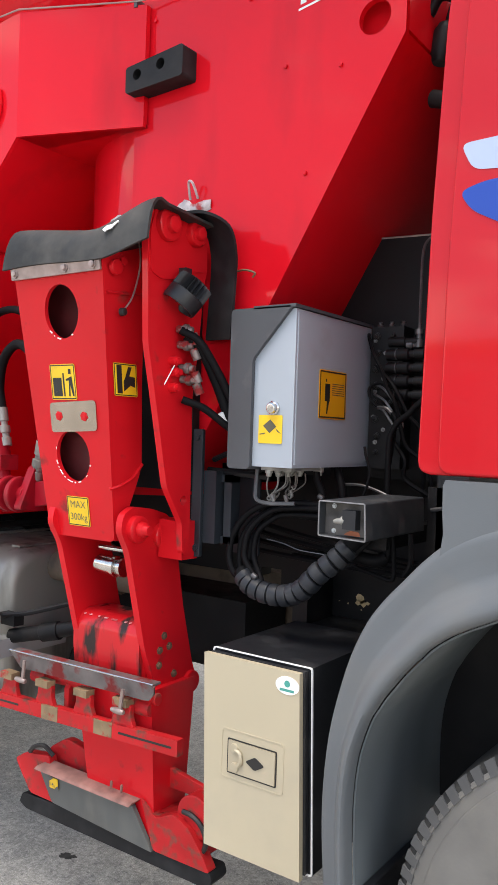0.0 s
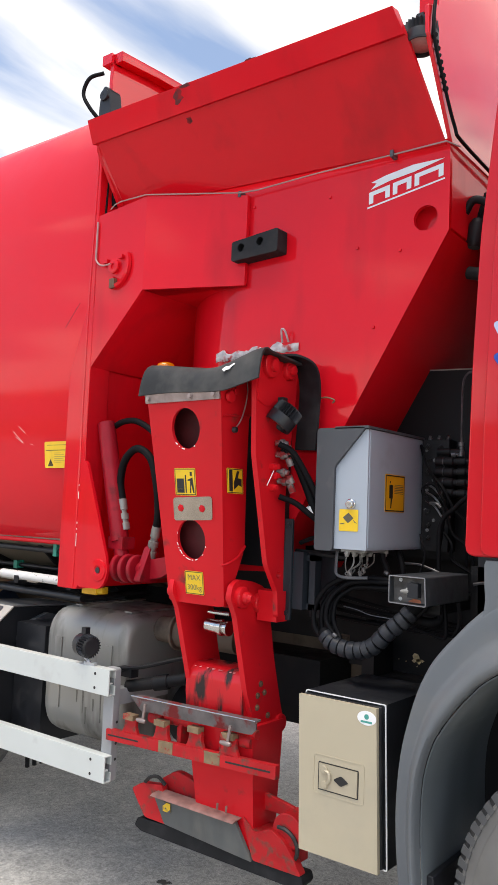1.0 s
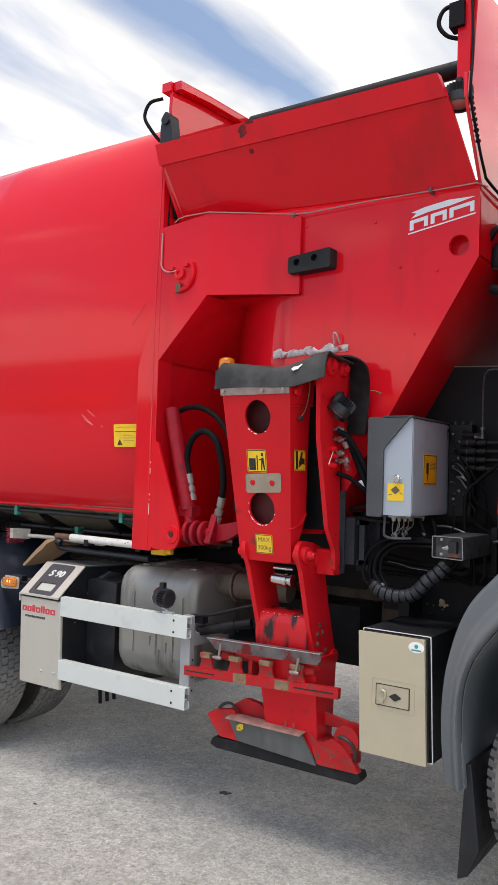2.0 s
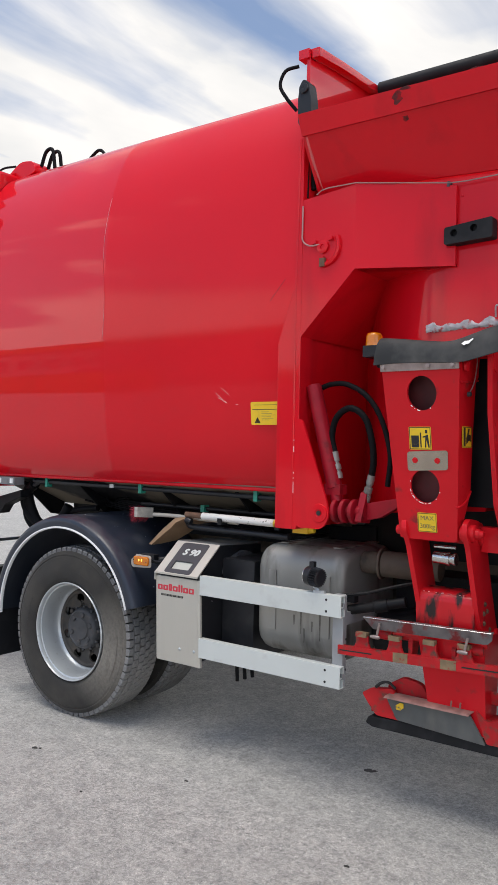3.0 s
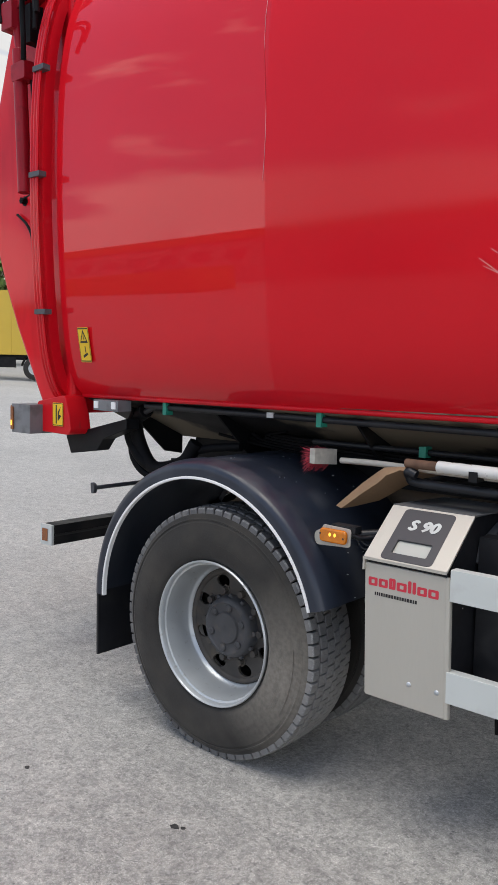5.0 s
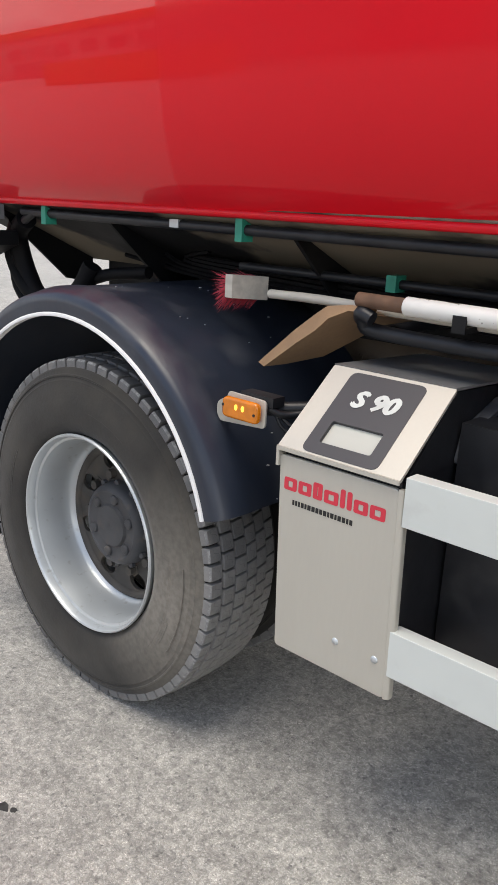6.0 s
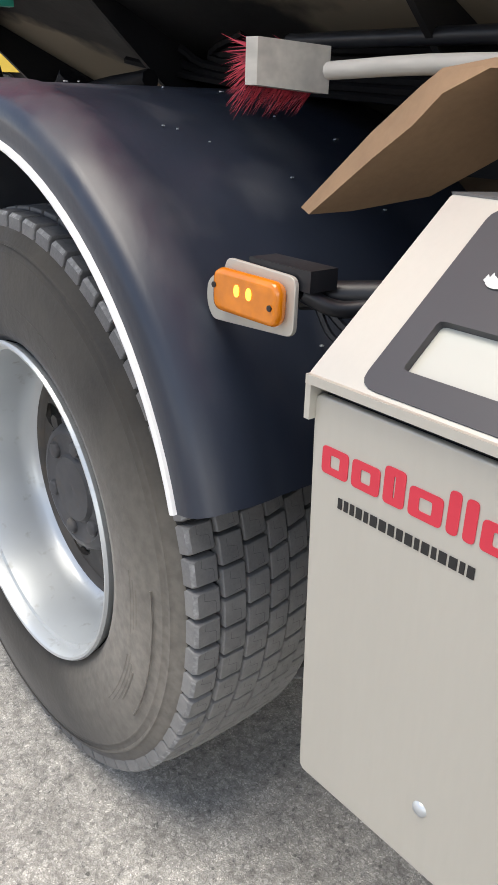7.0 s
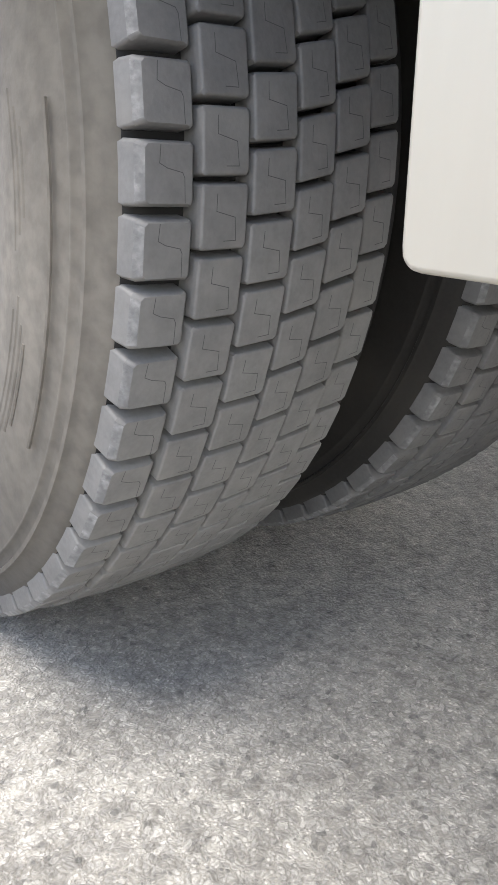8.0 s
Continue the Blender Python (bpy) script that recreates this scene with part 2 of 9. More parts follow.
RED = surface("red_paint", (0.665, 0.0060, 0.0155), 0.5, spec=0.05, coat=0.5, coat_rough=0.07, vary=0.06, vary_scale=1.6, rough_vary=0.2, dirt=(0.40, 0.010, 0.016), dirt_scale=5, dirt_from=0.54, dirt_to=0.85, stretch=(1, 1, 0.25))
# body red with a lower base: the cab's dimmer light is in the colour
CAB_RED = surface("dimmed_cab_red", (0.52, 0.0080, 0.0150), 0.45, spec=0.1, coat=0.5, coat_rough=0.06, vary=0.05, vary_scale=1.6, rough_vary=0.2)
RED_GLOSS = surface("polished_red_paint", (0.665, 0.0060, 0.0155), 0.5, spec=0.05, coat=0.85, coat_rough=0.02, vary=0.05, vary_scale=1.3, rough_vary=0.15)
RED_MIRROR = surface("mirror_red_paint", (0.665, 0.0060, 0.0155), 0.5, spec=0.05, coat=1.0, coat_rough=0.01, vary=0.04, vary_scale=1.3)
RED_SATIN = surface("satin_red_paint", (0.665, 0.0065, 0.0160), 0.5, spec=0.08, coat=0.42, coat_rough=0.08, vary=0.05, vary_scale=1.1, rough_vary=0.15)
RED_WORN = surface("worn_red_paint", (0.60, 0.008, 0.015), 0.5, spec=0.12, coat=0.3, coat_rough=0.1, vary=0.08, vary_scale=4, dirt=(0.20, 0.03, 0.026), dirt_scale=14, dirt_from=0.64, dirt_to=0.78, bump=0.05, bump_scale=30)
RED_SCUFFED = surface("scuffed_red_paint", (0.46, 0.013, 0.017), 0.55, spec=0.2, coat=0.15, coat_rough=0.3, vary=0.2, vary_scale=9, dirt=(0.13, 0.06, 0.045), dirt_scale=34, dirt_from=0.52, dirt_to=0.72, bump=0.12, bump_scale=60)
TAN_WORN = surface("worn_tan_steel", (0.21, 0.145, 0.08), 0.6, vary=0.3, vary_scale=25, dirt=(0.33, 0.03, 0.025), dirt_scale=22, dirt_from=0.55, dirt_to=0.62, bump=0.2)
DARK = surface("dark_chassis_paint", (0.008, 0.0085, 0.010), 0.5, spec=0.2, vary=0.25, vary_scale=6, dirt=(0.026, 0.024, 0.022), dirt_scale=6, dirt_from=0.5, dirt_to=0.8, bump=0.1)
UNDER = surface("dusty_underbody", (0.016, 0.0155, 0.016), 0.7, spec=0.3, vary=0.3, vary_scale=2, dirt=(0.24, 0.205, 0.155), dirt_scale=1.7, dirt_from=0.50, dirt_to=0.56, bump=0.15)
BROWN_RAIL = surface("dusty_brown_rail", (0.14, 0.105, 0.075), 0.75, vary=0.3, vary_scale=5, dirt=(0.05, 0.045, 0.04), dirt_scale=7, bump=0.2)
BLACK_PLASTIC = surface("black_plastic", (0.012, 0.013, 0.016), 0.42, spec=0.4, vary=0.2, vary_scale=7, dirt=(0.038, 0.038, 0.04), dirt_scale=9, dirt_from=0.52, dirt_to=0.85, bump=0.04, bump_scale=200)
GUARD = surface("blue_black_mudguard", (0.018, 0.024, 0.038), 0.36, vary=0.2, vary_scale=4, dirt=(0.05, 0.056, 0.068), dirt_scale=7, dirt_from=0.5, dirt_to=0.8, bump=0.06, bump_scale=90, stretch=(1, 1, 0.16))
GREY_PLASTIC = surface("grey_plastic", (0.112, 0.124, 0.134), 0.5, vary=0.08, vary_scale=3, dirt=(0.15, 0.148, 0.14), dirt_scale=5, dirt_from=0.5, dirt_to=0.9, bump=0.04, bump_scale=300)
HOOD_GREY = surface("dark_grey_plastic", (0.065, 0.07, 0.078), 0.5, vary=0.1, vary_scale=6, dirt=(0.12, 0.12, 0.125), dirt_scale=14, dirt_from=0.6, dirt_to=0.85, bump=0.04, bump_scale=200)
CABINET_GREY = surface("pale_blue_grey_enamel", (0.37, 0.42, 0.475), 0.38, coat=0.25, coat_rough=0.2, vary=0.03, vary_scale=3, dirt=(0.34, 0.34, 0.37), dirt_scale=9, dirt_from=0.6, dirt_to=0.85)
BEIGE = surface("beige_enamel", (0.465, 0.405, 0.285), 0.45, coat=0.15, coat_rough=0.3, vary=0.03, vary_scale=3, dirt=(0.40, 0.35, 0.26), dirt_scale=5, dirt_from=0.55, dirt_to=0.85)
STEEL = surface("brushed_stainless_steel", (0.52, 0.50, 0.44), 0.45, metal=0.35, vary=0.05, vary_scale=3, grain=0.01, grain_scale=160, dirt=(0.46, 0.43, 0.37), dirt_scale=6, dirt_from=0.58, dirt_to=0.9, stretch=(1, 1, 0.15))
ALU = surface("white_anodised_aluminium", (0.60, 0.63, 0.60), 0.35, vary=0.04, vary_scale=3, dirt=(0.45, 0.445, 0.43), dirt_scale=8, dirt_from=0.6, dirt_to=0.85)
TANK = surface("dull_tank_aluminium", (0.29, 0.288, 0.268), 0.45, metal=0.35, vary=0.14, vary_scale=3, dirt=(0.12, 0.112, 0.10), dirt_scale=9, dirt_from=0.5, dirt_to=0.68, bump=0.06, stretch=(1, 1, 0.2))
SILVER = surface("silver_wheel_paint", (0.50, 0.53, 0.545), 0.36, metal=0.5, vary=0.08, vary_scale=5, dirt=(0.30, 0.29, 0.27), dirt_scale=34, dirt_from=0.62, dirt_to=0.85)
CHROME = surface("worn_chrome", (0.62, 0.61, 0.58), 0.22, metal=1.0, vary=0.1, vary_scale=30)
# spots on both tyre rubbers: dust, with the close view's brightness painted in
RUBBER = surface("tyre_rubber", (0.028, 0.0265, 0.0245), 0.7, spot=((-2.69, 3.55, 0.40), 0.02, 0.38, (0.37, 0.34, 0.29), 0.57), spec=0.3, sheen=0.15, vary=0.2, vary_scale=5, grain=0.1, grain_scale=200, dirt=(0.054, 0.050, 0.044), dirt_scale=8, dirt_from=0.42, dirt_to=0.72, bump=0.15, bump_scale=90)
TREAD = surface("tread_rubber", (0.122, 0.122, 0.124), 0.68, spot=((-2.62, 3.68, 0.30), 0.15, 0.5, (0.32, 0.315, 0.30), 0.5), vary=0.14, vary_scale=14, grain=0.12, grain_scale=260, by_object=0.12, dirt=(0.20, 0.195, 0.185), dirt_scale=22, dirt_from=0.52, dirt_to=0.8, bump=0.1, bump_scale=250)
SCUFF = surface("scuffed_rubber_edge", (0.26, 0.26, 0.255), 0.85, vary=0.35, vary_scale=60, dirt=(0.17, 0.17, 0.17), dirt_scale=150, dirt_from=0.36, dirt_to=0.66, bump=0.3, bump_scale=200)
DUSTY_TYRE = surface("dusty_tyre_rubber", (0.16, 0.155, 0.145), 0.8, spec=0.2, vary=0.2, vary_scale=6, dirt=(0.2, 0.19, 0.17), dirt_scale=9, dirt_from=0.45, dirt_to=0.8, bump=0.1, bump_scale=120)
GROOVE = surface("fine_sipe_rubber", (0.09, 0.09, 0.09), 0.9, vary=0.2)
# dark rubber: shade of the tread grooves in colour, and the front tyre's shoulder
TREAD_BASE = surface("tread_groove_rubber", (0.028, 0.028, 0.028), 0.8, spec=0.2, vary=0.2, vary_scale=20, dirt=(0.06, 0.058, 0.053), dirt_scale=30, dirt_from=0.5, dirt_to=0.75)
MAT_BLACK = surface("black_rubber_mat", (0.011, 0.0115, 0.013), 0.6, spec=0.22, vary=0.2, vary_scale=8, dirt=(0.034, 0.034, 0.036), dirt_scale=12, dirt_from=0.52, dirt_to=0.8, bump=0.12, bump_scale=40)
MAT_DUSTY = surface("dusty_rubber_mat", (0.034, 0.035, 0.035), 0.6, spec=0.25, vary=0.25, vary_scale=8, dirt=(0.085, 0.083, 0.08), dirt_scale=10, dirt_from=0.48, dirt_to=0.75, bump=0.15, bump_scale=40)
HOSE = surface("black_rubber_hose", (0.005, 0.005, 0.006), 0.6, spec=0.12, vary=0.15, vary_scale=20)
YELLOW = surface("yellow_sticker_film", (0.85, 0.55, 0.02), 0.4, vary=0.05, vary_scale=9, dirt=(0.6, 0.4, 0.05), dirt_scale=30, dirt_from=0.6, dirt_to=0.8)
ORANGE_FILM = surface("orange_yellow_film", (0.82, 0.40, 0.01), 0.4, vary=0.04, vary_scale=9)
YELLOW_PAINT = surface("yellow_paint", (0.75, 0.48, 0.02), 0.5, vary=0.1, dirt=(0.3, 0.2, 0.05), dirt_scale=20, dirt_from=0.58, dirt_to=0.7)
INK = surface("black_ink", (0.015, 0.015, 0.015), 0.5, vary=0.1)
GREY_INK = surface("grey_ink", (0.13, 0.12, 0.08), 0.6, vary=0.2)
RED_INK = surface("red_lettering_film", (0.62, 0.035, 0.06), 0.4, vary=0.04)
WHITE = surface("white_film", (0.82, 0.82, 0.81), 0.45, vary=0.04)
PALE = surface("pale_silver_film", (0.70, 0.74, 0.76), 0.4, vary=0.04)
PALE_BLUE = surface("pale_blue_film", (0.40, 0.48, 0.66), 0.35, vary=0.03)
BLUE = surface("blue_film", (0.008, 0.055, 0.36), 0.35, vary=0.04)
GREEN = surface("green_plastic_clip", (0.02, 0.26, 0.18), 0.5, vary=0.15, vary_scale=30)
AMBER = surface("amber_lens", (0.60, 0.175, 0.004), 0.2, coat=0.6, vary=0.15, vary_scale=40, emit=0.06)
AMBER_DULL = surface("dull_amber_lens", (0.26, 0.075, 0.012), 0.25, coat=0.5, vary=0.2, vary_scale=50)
LAMP_GREY = surface("grey_lamp_housing", (0.17, 0.175, 0.185), 0.45, vary=0.12, vary_scale=9, dirt=(0.10, 0.10, 0.10), dirt_scale=14, dirt_from=0.5, dirt_to=0.75)
AMBER_LIT = surface("lit_amber_diode", (1.0, 0.55, 0.06), 0.3, emit=1.6)
LENS_GREY = surface("lamp_glass", (0.35, 0.33, 0.30), 0.12, coat=0.8, vary=0.1, vary_scale=60)
CARD = surface("brown_cardboard", (0.31, 0.195, 0.11), 0.85, vary=0.12, vary_scale=8, grain=0.05, grain_scale=90, dirt=(0.2, 0.13, 0.08), dirt_scale=6, dirt_from=0.55, dirt_to=0.8)
BRISTLE = surface("red_bristles", (0.40, 0.03, 0.05), 0.7, vary=0.3, vary_scale=60)
WOOD_GREY = surface("weathered_pale_wood", (0.50, 0.47, 0.41), 0.75, vary=0.12, vary_scale=20, grain=0.1, grain_scale=60, stretch=(0.2, 1, 1))
WHITE_POLE = surface("chipped_white_paint", (0.72, 0.71, 0.67), 0.5, vary=0.08, vary_scale=12, dirt=(0.10, 0.08, 0.06), dirt_scale=32, dirt_from=0.62, dirt_to=0.66)
BROWN = surface("rusty_brown", (0.14, 0.075, 0.045), 0.8, vary=0.3, vary_scale=30, bump=0.2)
FOIL = surface("crumpled_silver_tape", (0.46, 0.42, 0.42), 0.45, metal=0.3, vary=0.3, vary_scale=40, bump=0.6, bump_scale=70, dirt=(0.45, 0.06, 0.06), dirt_scale=25, dirt_from=0.55, dirt_to=0.65)
DISPLAY = surface("pale_display", (0.50, 0.50, 0.44), 0.2, coat=0.5, vary=0.05)
TRAILER_YELLOW = surface("yellow_trailer_panel", (0.62, 0.42, 0.05), 0.45, vary=0.06, vary_scale=0.4)
BARK = surface("bark", (0.10, 0.075, 0.05), 0.9, vary=0.3, vary_scale=4, bump=0.3, bump_scale=8)
LEAF = surface("green_leaves", (0.15, 0.24, 0.055), 0.6, vary=0.45, vary_scale=0.9, grain=0.4, grain_scale=3)
HALL_WALL = surface("grey_cladding", (0.40, 0.385, 0.37), 0.6, vary=0.1, vary_scale=0.3, grain=0.08, grain_scale=4)
HALL_DARK = surface("grey_hall_door", (0.20, 0.19, 0.20), 0.5, vary=0.2, vary_scale=0.5)
ORANGE_BOX = surface("orange_container_paint", (0.85, 0.30, 0.03), 0.5, vary=0.1, vary_scale=0.5)
# red for rams and lugs, darkened in colour for the recess's shade
RED_RAM = surface("darkened_ram_red", (0.30, 0.006, 0.016), 0.45, spec=0.2, coat=0.15, coat_rough=0.2, vary=0.12, vary_scale=9, dirt=(0.12, 0.012, 0.014), dirt_scale=14, dirt_from=0.55, dirt_to=0.75)
RED_GREASY = surface("greasy_red_paint", (0.55, 0.008, 0.014), 0.35, spec=0.3, coat=0.3, coat_rough=0.12, vary=0.1, vary_scale=8, dirt=(0.022, 0.012, 0.011), dirt_scale=19, dirt_from=0.51, dirt_to=0.62, stretch=(1, 1, 0.3), bump=0.08)
CLAMP = surface("brown_stained_steel", (0.34, 0.27, 0.25), 0.4, metal=0.5, vary=0.2, vary_scale=30)
POLISHED = surface("polished_steel", (0.46, 0.40, 0.33), 0.2, metal=1.0, vary=0.12, vary_scale=14)
FOOT_GREY = surface("grimy_foot_paint", (0.085, 0.09, 0.088), 0.55, vary=0.25, vary_scale=9, dirt=(0.16, 0.155, 0.14), dirt_scale=12, dirt_from=0.5, dirt_to=0.8, bump=0.06, stretch=(1, 1, 0.4))
ASPHALT = asphalt()


# ---- shape helpers ----
def V(*a):
    return Vector(a)


def spline(pts, steps=6):
    """A smooth line through points."""
    pts = [Vector(p) for p in pts]
    if len(pts) < 3 or steps < 2:
        return pts
    out = []
    ext = [2 * pts[0] - pts[1]] + pts + [2 * pts[-1] - pts[-2]]
    for i in range(1, len(ext) - 2):
        p0, p1, p2, p3 = ext[i - 1:i + 3]
        for k in range(steps):
            t = k / steps
            out.append(0.5 * (2 * p1 + (p2 - p0) * t + (2 * p0 - 5 * p1 + 4 * p2 - p3) * t * t + (3 * p1 - p0 - 3 * p2 + p3) * t ** 3))
    out.append(pts[-1])
    return out


def rounded(pts, r, n=4):
    """A 2D outline with its corners rounded."""
    out = []
    k = len(pts)
    for i, p in enumerate(pts):
        p = Vector(p)
        a, c = Vector(pts[i - 1]) - p, Vector(pts[(i + 1) % k]) - p
        d = min(r, a.length * 0.45, c.length * 0.45)
        s, e = p + a.normalized() * d, p + c.normalized() * d
        for j in range(n + 1):
            t = j / n
            out.append((1 - t) ** 2 * s + 2 * t * (1 - t) * p + t * t * e)
    return [tuple(q) for q in out]


def circle2(cx, cy, r, n=28, ry=None):
    return [(cx + r * math.cos(2 * math.pi * i / n), cy + (ry or r) * math.sin(2 * math.pi * i / n)) for i in range(n)]


def soften(bm, faces, b, seg=2, angle=30):
    if b <= 0:
        return
    edges = {e for f in faces for e in f.edges if len(e.link_faces) == 2 and e.calc_face_angle(0) > radians(angle)}
    if edges:
        bmesh.ops.bevel(bm, geom=list(edges), offset=b, segments=seg, affect="EDGES", profile=0.5, clamp_overlap=True)


def hull8(bm, low, high, b=0.003, mi=0):
    """A solid between two quads."""
    lo, hi = [bm.verts.new(p) for p in low], [bm.verts.new(p) for p in high]
    fs = [bm.faces.new(lo[::-1]), bm.faces.new(hi)]
    for i in range(4):
        j = (i + 1) % 4
        fs.append(bm.faces.new((lo[i], lo[j], hi[j], hi[i])))
    for f in fs:
        f.material_index = mi
    soften(bm, fs, b)


def box(bm, x0, x1, y0, y1, z0, z1, b=0.004, mi=0):
    hull8(bm, [(x0, y0, z0), (x1, y0, z0), (x1, y1, z0), (x0, y1, z0)], [(x0, y0, z1), (x1, y0, z1), (x1, y1, z1), (x0, y1, z1)], b, mi)


def plate(bm, loops, at, depth, mi=0, b=0.0):
    """A plate from a 2D outline and holes; at(u, v) gives the place, depth the way through it."""
    depth = Vector(depth)
    flat = [p for lp in loops for p in lp]
    tris = tessellate_polygon([[Vector((p[0], p[1], 0)) for p in lp] for lp in loops])
    front = [bm.verts.new(at(*p)) for p in flat]
    back = [bm.verts.new(v.co + depth) for v in front]
    fs = []
    for t in tris:
        try:
            fs.append(bm.faces.new([front[i] for i in t]))
            fs.append(bm.faces.new([back[i] for i in reversed(t)]))
        except ValueError:
            pass
    s = 0
    for lp in loops:
        k = len(lp)
        for i in range(k):
            j = (i + 1) % k
            fs.append(bm.faces.new((front[s + i], front[s + j], back[s + j], back[s + i])))
        s += k
    for f in fs:
        f.material_index = mi
    bmesh.ops.recalc_face_normals(bm, faces=fs)
    if b:
        flatten = [e for f in fs for e in f.edges if len(e.link_faces) == 2 and e.calc_face_angle(0) < 0.001]
        bmesh.ops.dissolve_edges(bm, edges=list(set(flatten)), use_verts=False)
        soften(bm, [f for f in bm.faces if f.material_index == mi], b, 2, 40)


def prism(bm, pts, axis, a, c, b=0.0, mi=0):
    """An outline drawn along x, y or z from a to c."""
    put = {"x": lambda u, v, w: (w, u, v), "y": lambda u, v, w: (u, w, v), "z": lambda u, v, w: (u, v, w)}[axis]
    lo, hi = [bm.verts.new(put(*p, a)) for p in pts], [bm.verts.new(put(*p, c)) for p in pts]
    fs = [bm.faces.new(lo), bm.faces.new(hi[::-1])]
    k = len(pts)
    for i in range(k):
        j = (i + 1) % k
        fs.append(bm.faces.new((lo[i], hi[i], hi[j], lo[j])))
    for f in fs:
        f.material_index = mi
    bmesh.ops.recalc_face_normals(bm, faces=fs)
    soften(bm, fs, b, 2, 25)


def frame_of(way):
    way = Vector(way).normalized()
    side = way.orthogonal().normalized()
    return side, way.cross(side), way


def lathe(bm, c, way, profile, n=32, mi=0, caps=True):
    """A turned solid: profile of (distance along way, radius)."""
    u, v, w = frame_of(way)
    c = Vector(c)
    rings = []
    for h, r in profile:
        rings.append([bm.verts.new(c + w * h + (u * math.cos(2 * math.pi * i / n) + v * math.sin(2 * math.pi * i / n)) * max(r, 1e-4)) for i in range(n)])
    fs = []
    for a, d in zip(rings, rings[1:]):
        for i in range(n):
            j = (i + 1) % n
            fs.append(bm.faces.new((a[i], a[j], d[j], d[i])))
    if caps:
        fs.append(bm.faces.new(rings[0][::-1]))
        fs.append(bm.faces.new(rings[-1]))
    for f in fs:
        f.material_index = mi
    bmesh.ops.recalc_face_normals(bm, faces=fs)


def cyl(bm, p, q, r, n=24, b=0.003, mi=0, r2=None):
    p, q = Vector(p), Vector(q)
    d = (q - p).length
    r2 = r if r2 is None else r2
    b = min(b, r * 0.4, r2 * 0.4, d * 0.3)
    lathe(bm, p, q - p, [(0, r - b), (b, r), (d - b, r2), (d, r2 - b)], n, mi)


def tube(bm, pts, r, n=10, steps=6, mi=0):
    pts = spline(pts, steps)
    rings = []
    side = None
    for i, p in enumerate(pts):
        t = (pts[min(i + 1, len(pts) - 1)] - pts[max(i - 1, 0)]).normalized()
        if side is None:
            side = t.orthogonal().normalized()
        side = (side - t * side.dot(t)).normalized()
        up = t.cross(side)
        rings.append([bm.verts.new(p + (side * math.cos(2 * math.pi * k / n) + up * math.sin(2 * math.pi * k / n)) * r) for k in range(n)])
    fs = []
    for a, d in zip(rings, rings[1:]):
        for i in range(n):
            j = (i + 1) % n
            fs.append(bm.faces.new((a[i], a[j], d[j], d[i])))
    fs += [bm.faces.new(rings[0][::-1]), bm.faces.new(rings[-1])]
    for f in fs:
        f.material_index = mi


def bolt(bm, p, way, r=0.009, h=0.008, mi=0):
    way = Vector(way).normalized()
    lathe(bm, p, way, [(0, r * 1.5), (0.002, r * 1.5), (0.0021, r), (h, r), (h + 0.001, r * 0.8)], 6, mi)


PLACE = {}


def thing(name, base, label, category, group=""):
    """An empty at a thing's base, which its parts hang on."""
    ob = new(name)
    ob.empty_display_size = 0.2
    ob.location = base
    PLACE[ob] = Vector(base)
    return tagged(ob, label, category, group)


def finish(bm, name, mats, sharp=32):
    """A mesh with smooth bevels: at each corner the large faces carry the shading."""
    bm.normal_update()
    limit = math.cos(radians(max(46, sharp)))
    area = {f: f.calc_area() + 1e-12 for f in bm.faces}
    normals = []
    for f in bm.faces:
        f.smooth = True
        for lp in f.loops:
            n = Vector()
            for g in lp.vert.link_faces:
                if g.normal.dot(f.normal) > limit:
                    n += g.normal * area[g]
            normals.append(n.normalized() if n.length > 1e-15 else f.normal.copy())
    me = bpy.data.meshes.new(name)
    bm.to_mesh(me)
    bm.free()
    me.normals_split_custom_set(normals)
    for m in mats if isinstance(mats, (list, tuple)) else [mats]:
        me.materials.append(m)
    return me


def part(name, bm, mats, parent=None, label="", sharp=32):
    """One mesh under a thing or a part, its origin in its middle."""
    if bm.verts:
        lo = Vector([min(v.co[i] for v in bm.verts) for i in range(3)])
        hi = Vector([max(v.co[i] for v in bm.verts) for i in range(3)])
        c = (lo + hi) / 2
        bmesh.ops.translate(bm, verts=bm.verts, vec=-c)
    else:
        c = Vector()
    ob = new(name, finish(bm, name, mats, sharp))
    PLACE[ob] = c
    ob.location = c - (PLACE[parent] if parent else Vector())
    ob.parent = parent
    return tagged(ob, label)


def thicken(bm, t):
    """Gives an open sheet a thickness, behind its faces."""
    bm.normal_update()
    verts, faces = list(bm.verts), list(bm.faces)
    rim = [e for e in bm.edges if len(e.link_faces) == 1]
    back = {v: bm.verts.new(v.co - v.normal * t) for v in verts}
    for f in faces:
        bm.faces.new([back[v] for v in reversed(f.verts)]).material_index = f.material_index
    for e in rim:
        lp = e.link_loops[0]
        a, c = lp.vert, lp.link_loop_next.vert
        bm.faces.new((c, a, back[a], back[c])).material_index = lp.face.material_index


